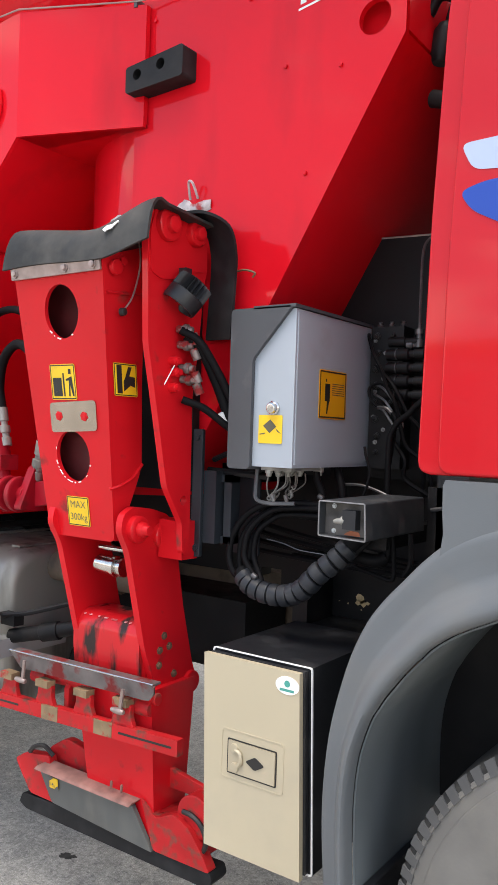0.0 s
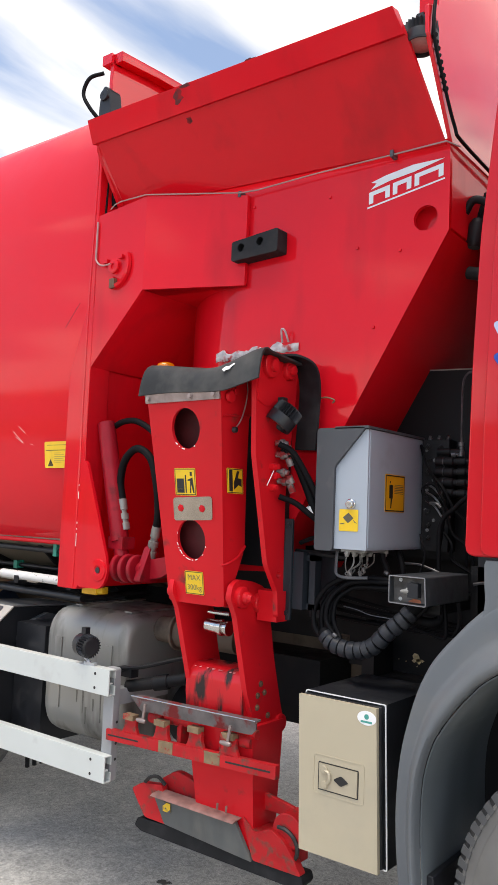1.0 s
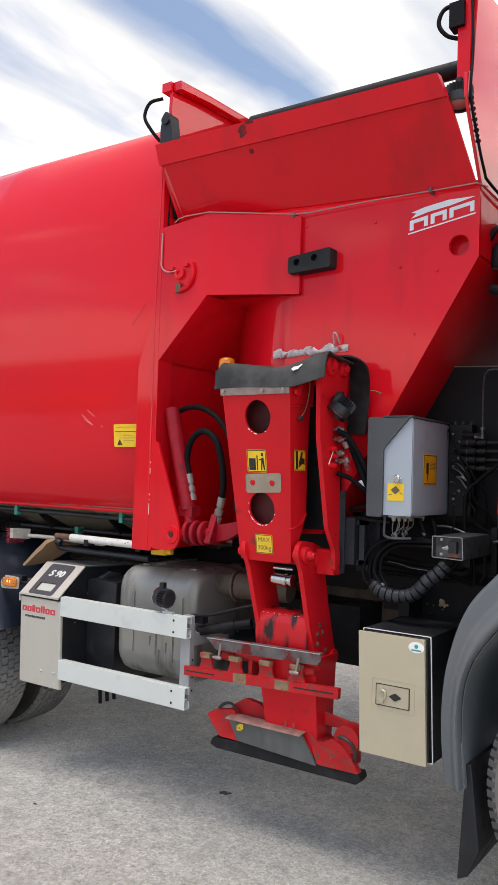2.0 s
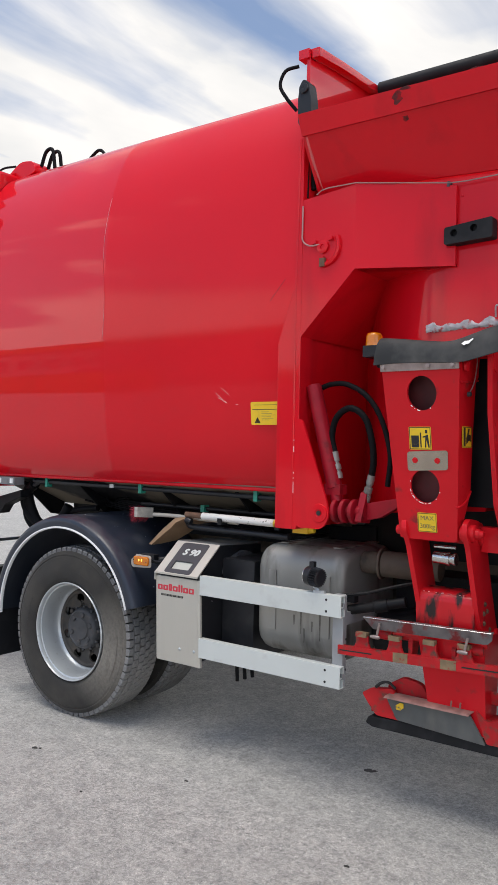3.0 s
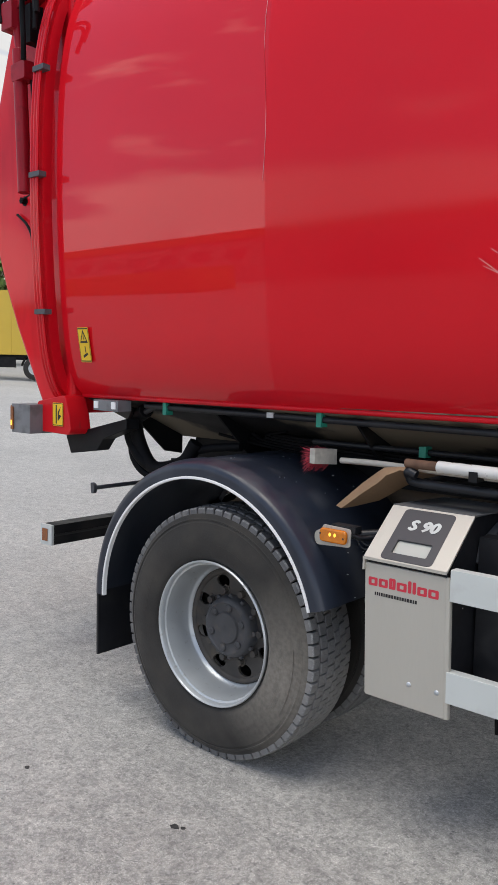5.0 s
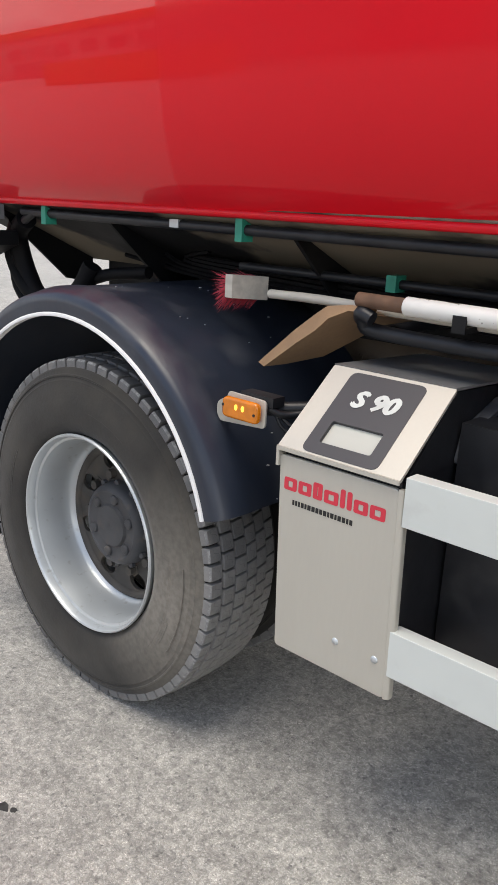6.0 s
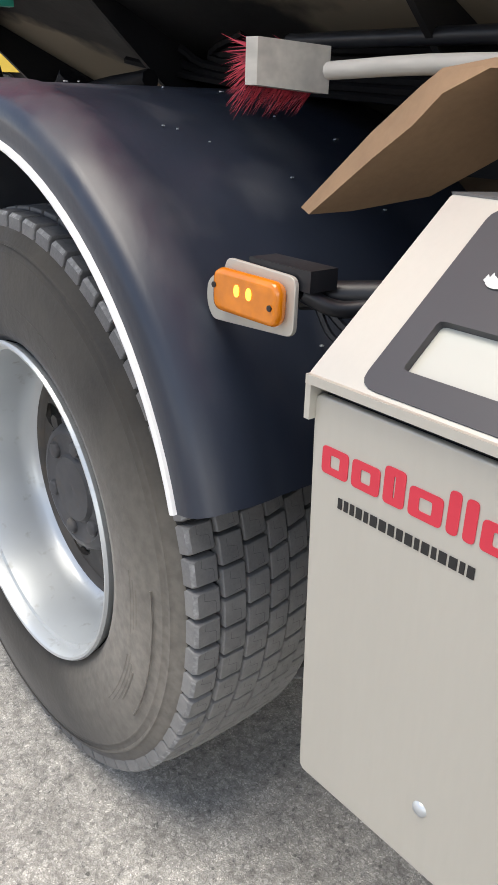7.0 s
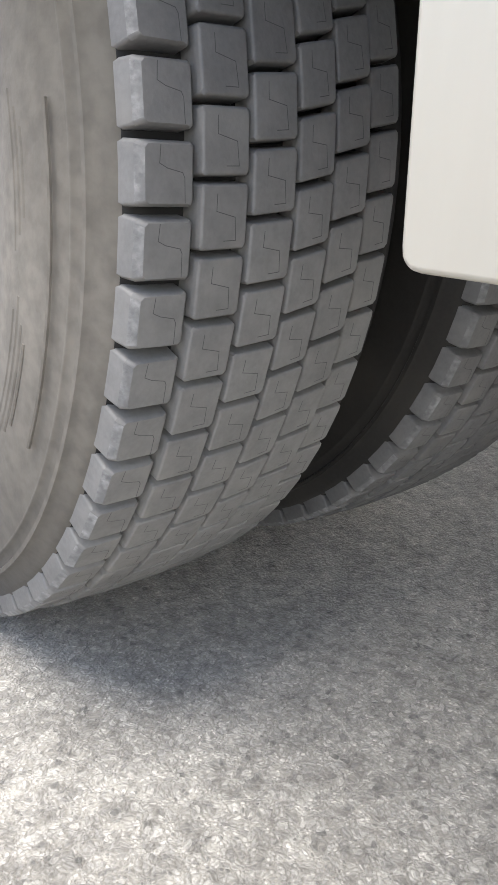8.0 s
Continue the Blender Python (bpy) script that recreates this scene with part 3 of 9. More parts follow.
def pieces(name, bm, mats, parent=None, label="", sharp=32):
    """Each loose piece of a bmesh as a mesh object of its own."""
    seen, made = set(), []
    for v in list(bm.verts):
        if v in seen:
            continue
        group, todo = [], [v]
        seen.add(v)
        while todo:
            a = todo.pop()
            group.append(a)
            for e in a.link_edges:
                o = e.other_vert(a)
                if o not in seen:
                    seen.add(o)
                    todo.append(o)
        one = bmesh.new()
        twin = {a: one.verts.new(a.co) for a in group}
        for f in {f for a in group for f in a.link_faces}:
            one.faces.new([twin[a] for a in f.verts]).material_index = f.material_index
        made.append(part(name, one, mats, parent, label, sharp))
    bm.free()
    return made


def B():
    return bmesh.new()


def text_faces(bm, text, size, at, mi=0, align="CENTER"):
    """Flat lettering from the built-in font; at(u, v) gives the place."""
    cu = bpy.data.curves.new("lettering", "FONT")
    cu.body, cu.size, cu.align_x, cu.align_y = text, size, align, "CENTER"
    cu.resolution_u = 3
    ob = bpy.data.objects.new("lettering", cu)
    me = ob.to_mesh()
    vs = [bm.verts.new(at(v.co.x, v.co.y)) for v in me.vertices]
    for p in me.polygons:
        try:
            bm.faces.new([vs[i] for i in p.vertices]).material_index = mi
        except ValueError:
            pass
    ob.to_mesh_clear()
    bpy.data.objects.remove(ob)
    bpy.data.curves.remove(cu)


def flat(bm, pts, at, mi):
    f = bm.faces.new([bm.verts.new(at(*p)) for p in pts])
    f.material_index = mi


def sticker(parent, name, corner, u, v, w, h, mats, marks=(), words=(), label="", lift=0.0012, rim=True):
    """A thin label on a surface. corner: lower left; u, v: its ways across and up; marks: (material slot, outline in 0..1)."""
    corner, u, v = Vector(corner), Vector(u).normalized(), Vector(v).normalized()
    out = u.cross(v)
    bm = B()

    def at(lay):
        return lambda a, c: corner + u * a * w + v * c * h + out * (lift + lay)
    pts = rounded([(0, 0), (1, 0), (1, 1), (0, 1)], 0.05, 2)
    plate(bm, [pts], at(0.0), -out * lift * 0.9)
    if rim:
        for q in ([(0.02, 0.02), (0.98, 0.02), (0.98, 0.05), (0.02, 0.05)], [(0.02, 0.95), (0.98, 0.95), (0.98, 0.98), (0.02, 0.98)],
                  [(0.02, 0.02), (0.05, 0.02), (0.05, 0.98), (0.02, 0.98)], [(0.95, 0.02), (0.98, 0.02), (0.98, 0.98), (0.95, 0.98)]):
            flat(bm, q, at(0.0004), 1)
    for slot, q in marks:
        flat(bm, q, at(0.0006), slot)
    for slot, text, size, a, c in words:
        lay = at(0.0007)
        text_faces(bm, text, 1.0, lambda x, y: lay(a + x * size * h / w, c + y * size), slot)
    return part(name, bm, mats, parent, label)


def work_lamp(parent, c, way, r=0.042, name="work_lamp", label="", ring=None):
    """A black ribbed work lamp with a round lens."""
    u, v, w = frame_of(way)
    c = Vector(c)
    bm = B()
    n = 48
    rings = []
    for h, k, fin in ((-0.055, 0.60, 0), (-0.052, 0.72, 0), (-0.050, 0.98, 1), (-0.014, 1.0, 1), (-0.012, 0.92, 0), (-0.010, 1.0, 0), (0.022, 1.0, 0), (0.026, 0.93, 0), (0.026, 0.86, 0), (0.012, 0.84, 0)):
        rings.append([bm.verts.new(c + w * h + (u * math.cos(2 * math.pi * i / n) + v * math.sin(2 * math.pi * i / n)) * r * (k if not fin or i % 2 else k * 0.78)) for i in range(n)])
    for a, d in zip(rings, rings[1:]):
        for i in range(n):
            bm.faces.new((a[i], a[(i + 1) % n], d[(i + 1) % n], d[i]))
    bm.faces.new(rings[0][::-1])
    bm.faces.new(rings[-1])
    bmesh.ops.recalc_face_normals(bm, faces=bm.faces)
    lamp = part(name, bm, BLACK_PLASTIC, parent, label)
    bm = B()
    lathe(bm, c, w, [(0.013, r * 0.83), (0.017, r * 0.8), (0.02, r * 0.5), (0.021, 0.001)], 28)
    part("lens", bm, LENS_GREY, lamp, "round clear lamp lens")
    bm = B()
    box(bm, c.x - 0.012, c.x + 0.012, c.y - 0.012, c.y + 0.012, c.z + r * 0.75, c.z + r * 1.5, 0.003)
    part("bracket", bm, BLACK_PLASTIC, lamp)
    bm = B()
    lathe(bm, c, w, [(0.020, r * 0.99), (0.0275, r * 0.96), (0.0285, r * 0.9), (0.026, r * 0.85), (0.018, r * 0.84)], 32, 0, False)
    thicken(bm, 0.0008)
    part("lens_ring", bm, ring or BLACK_PLASTIC, lamp)
    return lamp


# ---- ground ----
def ground_height(x, y):
    """A level yard that rises gently far behind the truck."""
    d = max(0.0, -x - 9.0)
    return 0.044 * d * d / (d + 7.0)


bm = B()
xs = [-700, -300, -150, -90, -60, -45, -36, -30, -25, -21, -18, -15.5, -13.5, -12, -11, -10, -9, -6, -3, 0, 3, 8, 20, 60, 200, 700]
ys = [-700, -200, -60, -20, -8, -3, 0, 2, 4, 6, 9, 15, 30, 60, 120, 300, 700]
grid = [[bm.verts.new((x, y, ground_height(max(x, -60), y))) for y in ys] for x in xs]
for i in range(len(xs) - 1):
    for j in range(len(ys) - 1):
        bm.faces.new((grid[i][j], grid[i + 1][j], grid[i + 1][j + 1], grid[i][j + 1]))
tagged(part("ground", bm, ASPHALT), "pale weathered asphalt yard with coarse exposed stones", "ground", kind="structure")

# ---- the truck ----
MID = 4.80
truck = thing("garbage_truck", (-1.2, MID, 0.0), "red side-loading garbage truck parked on an asphalt yard", "truck")

# chassis
for y in (4.36, 5.16):
    bm = B()
    prism(bm, [(y, 0.80), (y + 0.08, 0.80), (y + 0.08, 0.812), (y + 0.012, 0.812), (y + 0.012, 1.048), (y + 0.08, 1.048), (y + 0.08, 1.06), (y, 1.06)], "x", -3.72, 2.1)
    for k in range(20):
        bolt(bm, (-3.6 + 0.29 * k, y, 0.86 + 0.12 * (k % 2)), (0, -1, 0), 0.011)
    part("chassis_rail", bm, BROWN_RAIL, truck, "dusty brown steel chassis rail")
for x in (-3.6, -2.5, -1.6, -0.5, 0.3, 1.5):
    bm = B()
    cyl(bm, (x, 4.4, 0.94), (x, 5.2, 0.94), 0.06, 16)
    part("cross_member", bm, DARK, truck)
bm = B()
cyl(bm, (-3.1, 3.95, 0.50), (-3.1, 5.65, 0.50), 0.075, 20)
lathe(bm, (-3.1, MID - 0.2, 0.5), (0, 1, 0), [(0, 0.09), (0.06, 0.17), (0.2, 0.2), (0.34, 0.17), (0.4, 0.09)], 20)
part("rear_axle", bm, DARK, truck)
bm = B()
cyl(bm, (0.69, 3.75, 0.48), (0.69, 5.85, 0.48), 0.055, 16)
part("front_axle", bm, DARK, truck)
bm = B()
for y in (4.3, 5.3):
    for k in range(5):
        box(bm, -3.75 + 0.06 * k, -2.45 - 0.06 * k, y - 0.04, y + 0.04, 0.60 + 0.022 * k, 0.618 + 0.022 * k, 0.002)
pieces("spring_leaf", bm, DARK, truck)
bm = B()
box(bm, -2.2, 0.35, 4.5, 5.1, 0.62, 1.04, 0.05)
lathe(bm, (-2.1, MID, 0.74), (-1, 0, 0), [(0, 0.06), (0.02, 0.06), (0.9, 0.06)], 14)
part("gearbox", bm, DARK, truck)

# body shell: bulging sides, rounded shoulders
SIDE = spline([(0, 3.800, 1.390), (0, 3.738, 1.465), (0, 3.693, 1.60), (0, 3.667, 1.80), (0, 3.648, 2.05), (0, 3.636, 2.42), (0, 3.650, 2.85), (0, 3.70, 3.15), (0, 3.79, 3.36),
               (0, 3.90, 3.495), (0, 4.07, 3.575), (0, 4.35, 3.615), (0, MID, 3.625)], 4)


def side_at(z):
    """How far out the bulging side stands at a height."""
    for a, c in zip(SIDE, SIDE[1:]):
        if a.z <= z <= c.z:
            return a.y + (c.y - a.y) * (z - a.z) / max(c.z - a.z, 1e-6)
    return SIDE[0].y


def hoop(out=0.0, grow=0.0):
    """The body's outline from one lower edge over the roof to the other, set out by a distance."""
    pts = []
    for i, p in enumerate(SIDE):
        t = (SIDE[min(i + 1, len(SIDE) - 1)] - SIDE[max(i - 1, 0)]).normalized()
        pts.append((p.y - t.z * out, p.z + t.y * out))
    return pts + [(2 * MID - y, z) for y, z in reversed(pts[:-1])]


def shell(x0, x1, out0, out1, mats, name, label, closed=False):
    bm = B()
    cols = [(x0, out0), (x1, out1)] if not closed else [(x0, out0 - 0.05), (x0, out0), (x1, out1), (x1, out1 - 0.05)]
    rows = [[bm.verts.new((x, y, z)) for y, z in hoop(o)] for x, o in cols]
    for a, c in zip(rows, rows[1:]):
        for i in range(len(a) - 1):
            bm.faces.new((a[i], c[i], c[i + 1], a[i + 1]))
    bmesh.ops.recalc_face_normals(bm, faces=bm.faces)
    return part(name, bm, mats, truck, label, sharp=50)


body_rear = shell(-4.20, -2.915, 0.0, 0.0, RED_GLOSS, "body_panel", "glossy red bulging steel body side")
body_front = shell(-2.915, -1.53, 0.0, -0.012, RED_SATIN, "body_panel", "satin red bulging steel body side with a few scratches")
bm = B()
prism(bm, [(3.80, 1.392), (3.785, 1.41), (3.80, 1.43), (4.2, 1.46), (5.4, 1.46), (5.8, 1.43), (5.815, 1.41), (5.80, 1.392), (5.35, 1.19), (4.25, 1.19)], "x", -4.19, -1.55)
part("body_floor", bm, UNDER, truck, "dusty dark underside with brown dried dirt")
bm = B()
for side in (-1, 1):
    y = MID + side * 1.01
    tube(bm, [(-4.19, y, 1.398), (-1.66, y, 1.398)], 0.011, 8, 1)
pieces("bottom_lip", bm, RED, truck)
for x in (-3.95, -3.35, -2.62, -2.05, -1.72):
    bm = B()
    prism(bm, [(3.83, 1.372), (4.24, 1.372), (4.24, 1.10), (4.12, 1.12)], "x", x, x + 0.012)
    part("gusset", bm, DARK, truck)
bm = B()
for y in (4.25, 5.25):
    box(bm, -3.85, -1.4, y, y + 0.1, 1.06, 1.20, 0.006)
pieces("subframe_beam", bm, DARK, truck)

SEAM = surface("pale_scratched_paint", (0.75, 0.40, 0.42), 0.5, vary=0.4, vary_scale=8, dirt=(0.55, 0.02, 0.03), dirt_scale=6, dirt_from=0.5, dirt_to=0.6)
# scratches on the body side
for x, z, dx, dz in ((-2.06, 1.905, 0.075, -0.055), (-2.02, 1.93, 0.05, -0.035), (-2.045, 1.88, 0.06, -0.03), (-1.93, 1.845, 0.02, -0.006)):
    bm = B()
    pts = []
    for k in range(5):
        zz = z + dz * k / 4
        pts.append((x + dx * k / 4, side_at(zz) - 0.0015, zz))
    tube(bm, pts, 0.0006, 4, 1)
    part("scratch", bm, WHITE, body_front)
bm = B()
pts = [(-1.70 + 0.09 * k / 4, side_at(2.36 + 0.1 * k / 4) - 0.0012, 2.36 + 0.10 * k / 4) for k in range(5)]
tube(bm, pts, 0.0008, 4, 1)
part("scratch", bm, INK, body_front)
bm = B()
pts = [(-2.925 + 0.012 * math.sin(k * 0.7), side_at(2.25 + 0.085 * k) - 0.0012, 2.25 + 0.085 * k) for k in range(11)]
tube(bm, pts, 0.0009, 4, 1)
part("panel_seam", bm, SEAM, body_rear, "fine scratched vertical seam")

# service line with green clips along the lower edge
bm = B()
tube(bm, [(-3.78, 3.84, 1.335), (-3.70, 3.828, 1.362), (-3.6, 3.828, 1.364), (-1.66, 3.828, 1.352)], 0.014, 10, 4)
pipe = part("service_pipe", bm, BLACK_PLASTIC, truck, "black pipe under the body edge")
for x in (-3.62, -2.756, -1.896):
    bm = B()
    box(bm, x - 0.012, x + 0.012, 3.808, 3.85, 1.33, 1.388, 0.004)
    part("clip", bm, GREEN, pipe, "green plastic clip")
bm = B()
box(bm, -3.02, -2.985, 3.812, 3.84, 1.352, 1.374, 0.003)
part("clip", bm, SILVER, pipe)
bm = B()
tube(bm, [(-2.9, 3.98, 1.255), (-2.3, 3.98, 1.253), (-1.66, 3.98, 1.25)], 0.012, 8, 3)
lower = part("service_pipe", bm, BLACK_PLASTIC, truck)
bm = B()
box(bm, -2.40, -2.372, 3.955, 4.0, 1.235, 1.275, 0.003)
part("clip", bm, GREEN, lower, "green plastic clip")

# warning stickers on the body
y0 = side_at(1.72)
y1 = side_at(1.83)
bars = [(1, [(0.1, 0.86), (0.94, 0.86), (0.94, 0.875), (0.1, 0.875)]), (1, [(0.05, 0.66), (0.96, 0.66), (0.96, 0.685), (0.05, 0.685)])]
bars += [(2, [(0.36, 0.56 - 0.07 * k), (0.62 + 0.25 * ((k * 37) % 5) / 5, 0.56 - 0.07 * k), (0.62 + 0.25 * ((k * 37) % 5) / 5, 0.572 - 0.07 * k), (0.36, 0.572 - 0.07 * k)]) for k in range(6)]
bars += [(1, [(0.12, 0.08), (0.32, 0.08), (0.22, 0.34)]), (0, [(0.16, 0.11), (0.28, 0.11), (0.22, 0.27)]), (1, [(0.21, 0.12), (0.23, 0.12), (0.23, 0.23), (0.21, 0.23)])]
sticker(body_front, "sticker", (-1.828, side_at(1.735) - 0.002, 1.735), (1, 0, 0), (0, y1 - y0, 0.11), 0.186, 0.118, [YELLOW, INK, GREY_INK], bars, label="yellow warning sticker with faint print", rim=False)
tri = [(1, [(0.14, 0.56), (0.86, 0.56), (0.5, 0.94)]), (0, [(0.26, 0.61), (0.74, 0.61), (0.5, 0.86)]), (1, [(0.46, 0.64), (0.58, 0.64), (0.5, 0.8)]),
       (1, [(0.3, 0.12), (0.75, 0.22), (0.72, 0.28), (0.3, 0.2)]), (1, [(0.52, 0.28), (0.6, 0.28), (0.58, 0.46), (0.5, 0.46)])]
sticker(body_rear, "sticker", (-4.075, side_at(1.56) - 0.012, 1.562), (1, 0, 0), (0, side_at(1.73) - side_at(1.56), 0.165), 0.08, 0.165, [YELLOW, INK], tri, label="small yellow warning sticker with a black triangle")

# ---- tailgate ----
GATE = [(-4.21, 1.30), (-4.21, 3.56), (-4.46, 3.595), (-4.60, 3.545), (-4.70, 3.36), (-4.785, 3.15), (-4.87, 2.90), (-4.915, 2.63), (-4.91, 2.35), (-4.87, 2.12), (-4.805, 1.955), (-4.70, 1.74), (-4.595, 1.555), (-4.47, 1.34)]
bm = B()
prism(bm, GATE, "y", 3.735, 2 * MID - 3.735, 0.03)
gate = part("tailgate", bm, RED, truck, "red rounded tailgate", sharp=40)
shell(-4.33, -4.248, 0.045, 0.045, RED, "tailgate_rim", "raised red rim around the tailgate", True)
for k, x in enumerate((-4.262, -4.284, -4.306)):
    bm = B()
    tube(bm, [(x, y, z) for y, z in hoop(0.068)[0:34]], 0.008, 6, 1)
    part("hydraulic_pipe", bm, RED, gate, "thin red painted pipe")
for z in (1.80, 2.44, 2.93):
    bm = B()
    y = side_at(z) - 0.085
    box(bm, -4.305, -4.22, y, y + 0.04, z - 0.012, z + 0.012, 0.004)
    part("pipe_clip", bm, HOOD_GREY, gate)
bm = B()
cyl(bm, (-4.545, 3.66, 3.10), (-4.50, 3.66, 2.40), 0.034, 24)
cyl(bm, (-4.585, 3.66, 3.30), (-4.545, 3.66, 3.10), 0.019, 16)
box(bm, -4.64, -4.55, 3.62, 3.74, 3.20, 3.33, 0.012)
prism(bm, rounded([(-4.57, 3.02), (-4.45, 3.03), (-4.45, 2.94), (-4.56, 2.94)], 0.01, 3), "y", 3.625, 3.70, 0.006)
prism(bm, rounded([(-4.62, 3.37), (-4.45, 3.48), (-4.33, 3.50), (-4.33, 3.36), (-4.60, 3.28)], 0.02, 3), "y", 3.65, 3.74, 0.008)
part("tailgate_ram", bm, RED_RAM, gate, "red hydraulic ram")
bm = B()
box(bm, -4.505, -4.45, 3.66, 3.74, 3.12, 3.30, 0.015)
tube(bm, [(-4.45, 3.62, 3.02), (-4.435, 3.61, 3.12), (-4.445, 3.61, 3.24), (-4.42, 3.60, 3.31), (-4.34, 3.58, 3.335), (-4.27, 3.565, 3.28), (-4.25, 3.56, 3.17)], 0.013, 8)
tube(bm, [(-4.40, 3.60, 3.28), (-4.33, 3.575, 3.29), (-4.275, 3.565, 3.22), (-4.265, 3.56, 3.10)], 0.011, 8)
tube(bm, [(-4.62, 3.63, 3.32), (-4.60, 3.625, 3.36), (-4.50, 3.63, 3.42), (-4.38, 3.64, 3.50)], 0.008, 8)
tube(bm, [(-4.64, 3.62, 3.24), (-4.655, 3.62, 3.32), (-4.62, 3.625, 3.36), (-4.57, 3.64, 3.34)], 0.010, 8)
tube(bm, [(-4.46, 3.68, 2.94), (-4.445, 3.68, 2.75), (-4.445, 3.69, 2.5), (-4.46, 3.70, 2.42)], 0.012, 8)
pieces("hydraulic_hose", bm, HOSE, gate, "black hydraulic hose")
bm = B()
bolt(bm, (-4.61, 3.735, 2.385), (0, -1, 0), 0.018, 0.024)
tube(bm, [(-4.61, 3.712, 2.385), (-4.52, 3.70, 2.40), (-4.40, 3.66, 2.40), (-4.32, 3.60, 2.40)], 0.004, 6)
tube(bm, [(-4.66, 3.722, 2.32), (-4.575, 3.718, 2.265), (-4.528, 3.718, 2.20), (-4.515, 3.72, 2.10), (-4.485, 3.722, 1.944), (-4.42, 3.726, 1.72), (-4.37, 3.728, 1.54)], 0.007, 6)
part("grease_line", bm, HOSE, gate)
bm = B()
prism(bm, rounded([(-4.38, 3.50), (-4.36, 3.58), (-4.20, 3.665), (-4.06, 3.645), (-4.02, 3.56)], 0.05, 4), "y", 3.98, 4.3, 0.02)
part("top_hinge_cover", bm, RED, gate, "red hinge cover on the roof edge")
bm = B()
for k in range(2):
    tube(bm, [(-4.05, 4.05 + 0.06 * k, 3.62), (-4.0, 4.05 + 0.06 * k, 3.715), (-3.93, 4.05 + 0.06 * k, 3.715), (-3.90, 4.05 + 0.06 * k, 3.58)], 0.013, 10)
tube(bm, [(-4.50, 3.95, 3.58), (-4.40, 3.97, 3.645), (-4.28, 4.0, 3.65)], 0.008, 6)
tube(bm, [(-3.62, 4.1, 3.58), (-3.5, 4.1, 3.64), (-3.42, 4.1, 3.58)], 0.011, 8)
pieces("roof_hose", bm, HOSE, gate, "black hose loops on the roof")
# lower corner of the tailgate, with lamp and reflector
bm = B()
prism(bm, rounded([(-4.40, 1.21), (-4.42, 1.36), (-4.19, 1.40), (-4.155, 1.31), (-4.14, 1.225), (-4.16, 1.205)], 0.02, 3), "y", 3.675, 3.80, 0.01)
part("lower_corner", bm, RED_WORN, gate)
crush = [(1, [(0.3, 0.1), (0.42, 0.1), (0.42, 0.9), (0.3, 0.9)]), (1, [(0.5, 0.2), (0.86, 0.45), (0.6, 0.5), (0.8, 0.85), (0.5, 0.6)])]
sticker(gate, "sticker", (-4.28, 3.672, 1.245), (1, 0, 0), (0, 0, 1), 0.085, 0.115, [YELLOW, INK], crush, label="small yellow crush warning sticker")
bm = B()
box(bm, -4.53, -4.37, 3.60, 3.74, 1.20, 1.345, 0.012)
lamp = part("rear_lamp", bm, LAMP_GREY, truck, "grey rear lamp housing with an amber side lens")
bm = B()
box(bm, -4.546, -4.531, 3.605, 3.72, 1.215, 1.335, 0.005)
box(bm, -4.53, -4.51, 3.592, 3.598, 1.215, 1.33, 0.002)
part("lens", bm, AMBER_DULL, lamp, "dull amber lens")
bm = B()
box(bm, -4.523, -4.517, 3.588, 3.591, 1.235, 1.262, 0.001)
part("diode", bm, AMBER_LIT, lamp, "lit amber diode")
bm = B()
box(bm, -4.02, -3.84, 3.72, 3.80, 1.335, 1.385, 0.006)
ref = part("reflector_lamp", bm, LAMP_GREY, truck, "grey side lamp with pale reflectors")
for x in (-4.013, -3.885):
    bm = B()
    box(bm, x, x + 0.03, 3.715, 3.722, 1.345, 1.378, 0.001)
    part("reflector", bm, WHITE, ref)
bm = B()
prism(bm, [(-4.32, 1.19), (-3.85, 1.30), (-3.85, 1.25), (-4.02, 1.19), (-4.07, 1.13), (-4.28, 1.10)], "y", 3.78, 3.86, 0.005)
part("tailgate_bracket", bm, DARK, truck)
bm = B()
tube(bm, [(-3.80, 3.86, 1.34), (-3.92, 3.9, 1.28), (-3.90, 3.92, 1.15), (-3.80, 3.92, 1.06), (-3.62, 3.93, 1.10), (-3.55, 3.95, 1.2)], 0.035, 10)
tube(bm, [(-3.88, 3.87, 1.33), (-3.97, 3.9, 1.22), (-3.88, 3.9, 1.10), (-3.76, 3.93, 1.03)], 0.026, 10)
tube(bm, [(-3.94, 3.9, 1.30), (-3.93, 3.9, 1.1), (-3.80, 3.93, 1.02), (-3.55, 3.96, 1.16), (-3.3, 3.98, 1.2)], 0.02, 8)
pieces("corrugated_hose", bm, HOSE, truck, "black corrugated hose behind the axle")
bm = B()
for k in range(6):
    tube(bm, [(-3.5 + 0.1 * k, 4.05 + 0.03 * (k % 2), 1.24 + 0.01 * k), (-3.2, 4.08, 1.20 + 0.012 * k), (-2.6, 4.05, 1.17 + 0.014 * k), (-2.0, 4.1, 1.15 + 0.012 * k)], 0.008, 6, 4)
pieces("air_line", bm, HOSE, truck)

# underrun bar at the rear
bm = B()
box(bm, -4.72, -4.62, 3.92, 2 * MID - 3.92, 0.545, 0.655, 0.006)
bar = part("underrun_bar", bm, DARK, truck, "dark steel underrun bar with a pale end cap")
bm = B()
box(bm, -4.722, -4.618, 3.905, 3.921, 0.543, 0.657, 0.004)
cap = part("end_cap", bm, ALU, bar, "pale aluminium end cap")
bm = B()
box(bm, -4.70, -4.655, 3.900, 3.9052, 0.565, 0.635, 0.002)
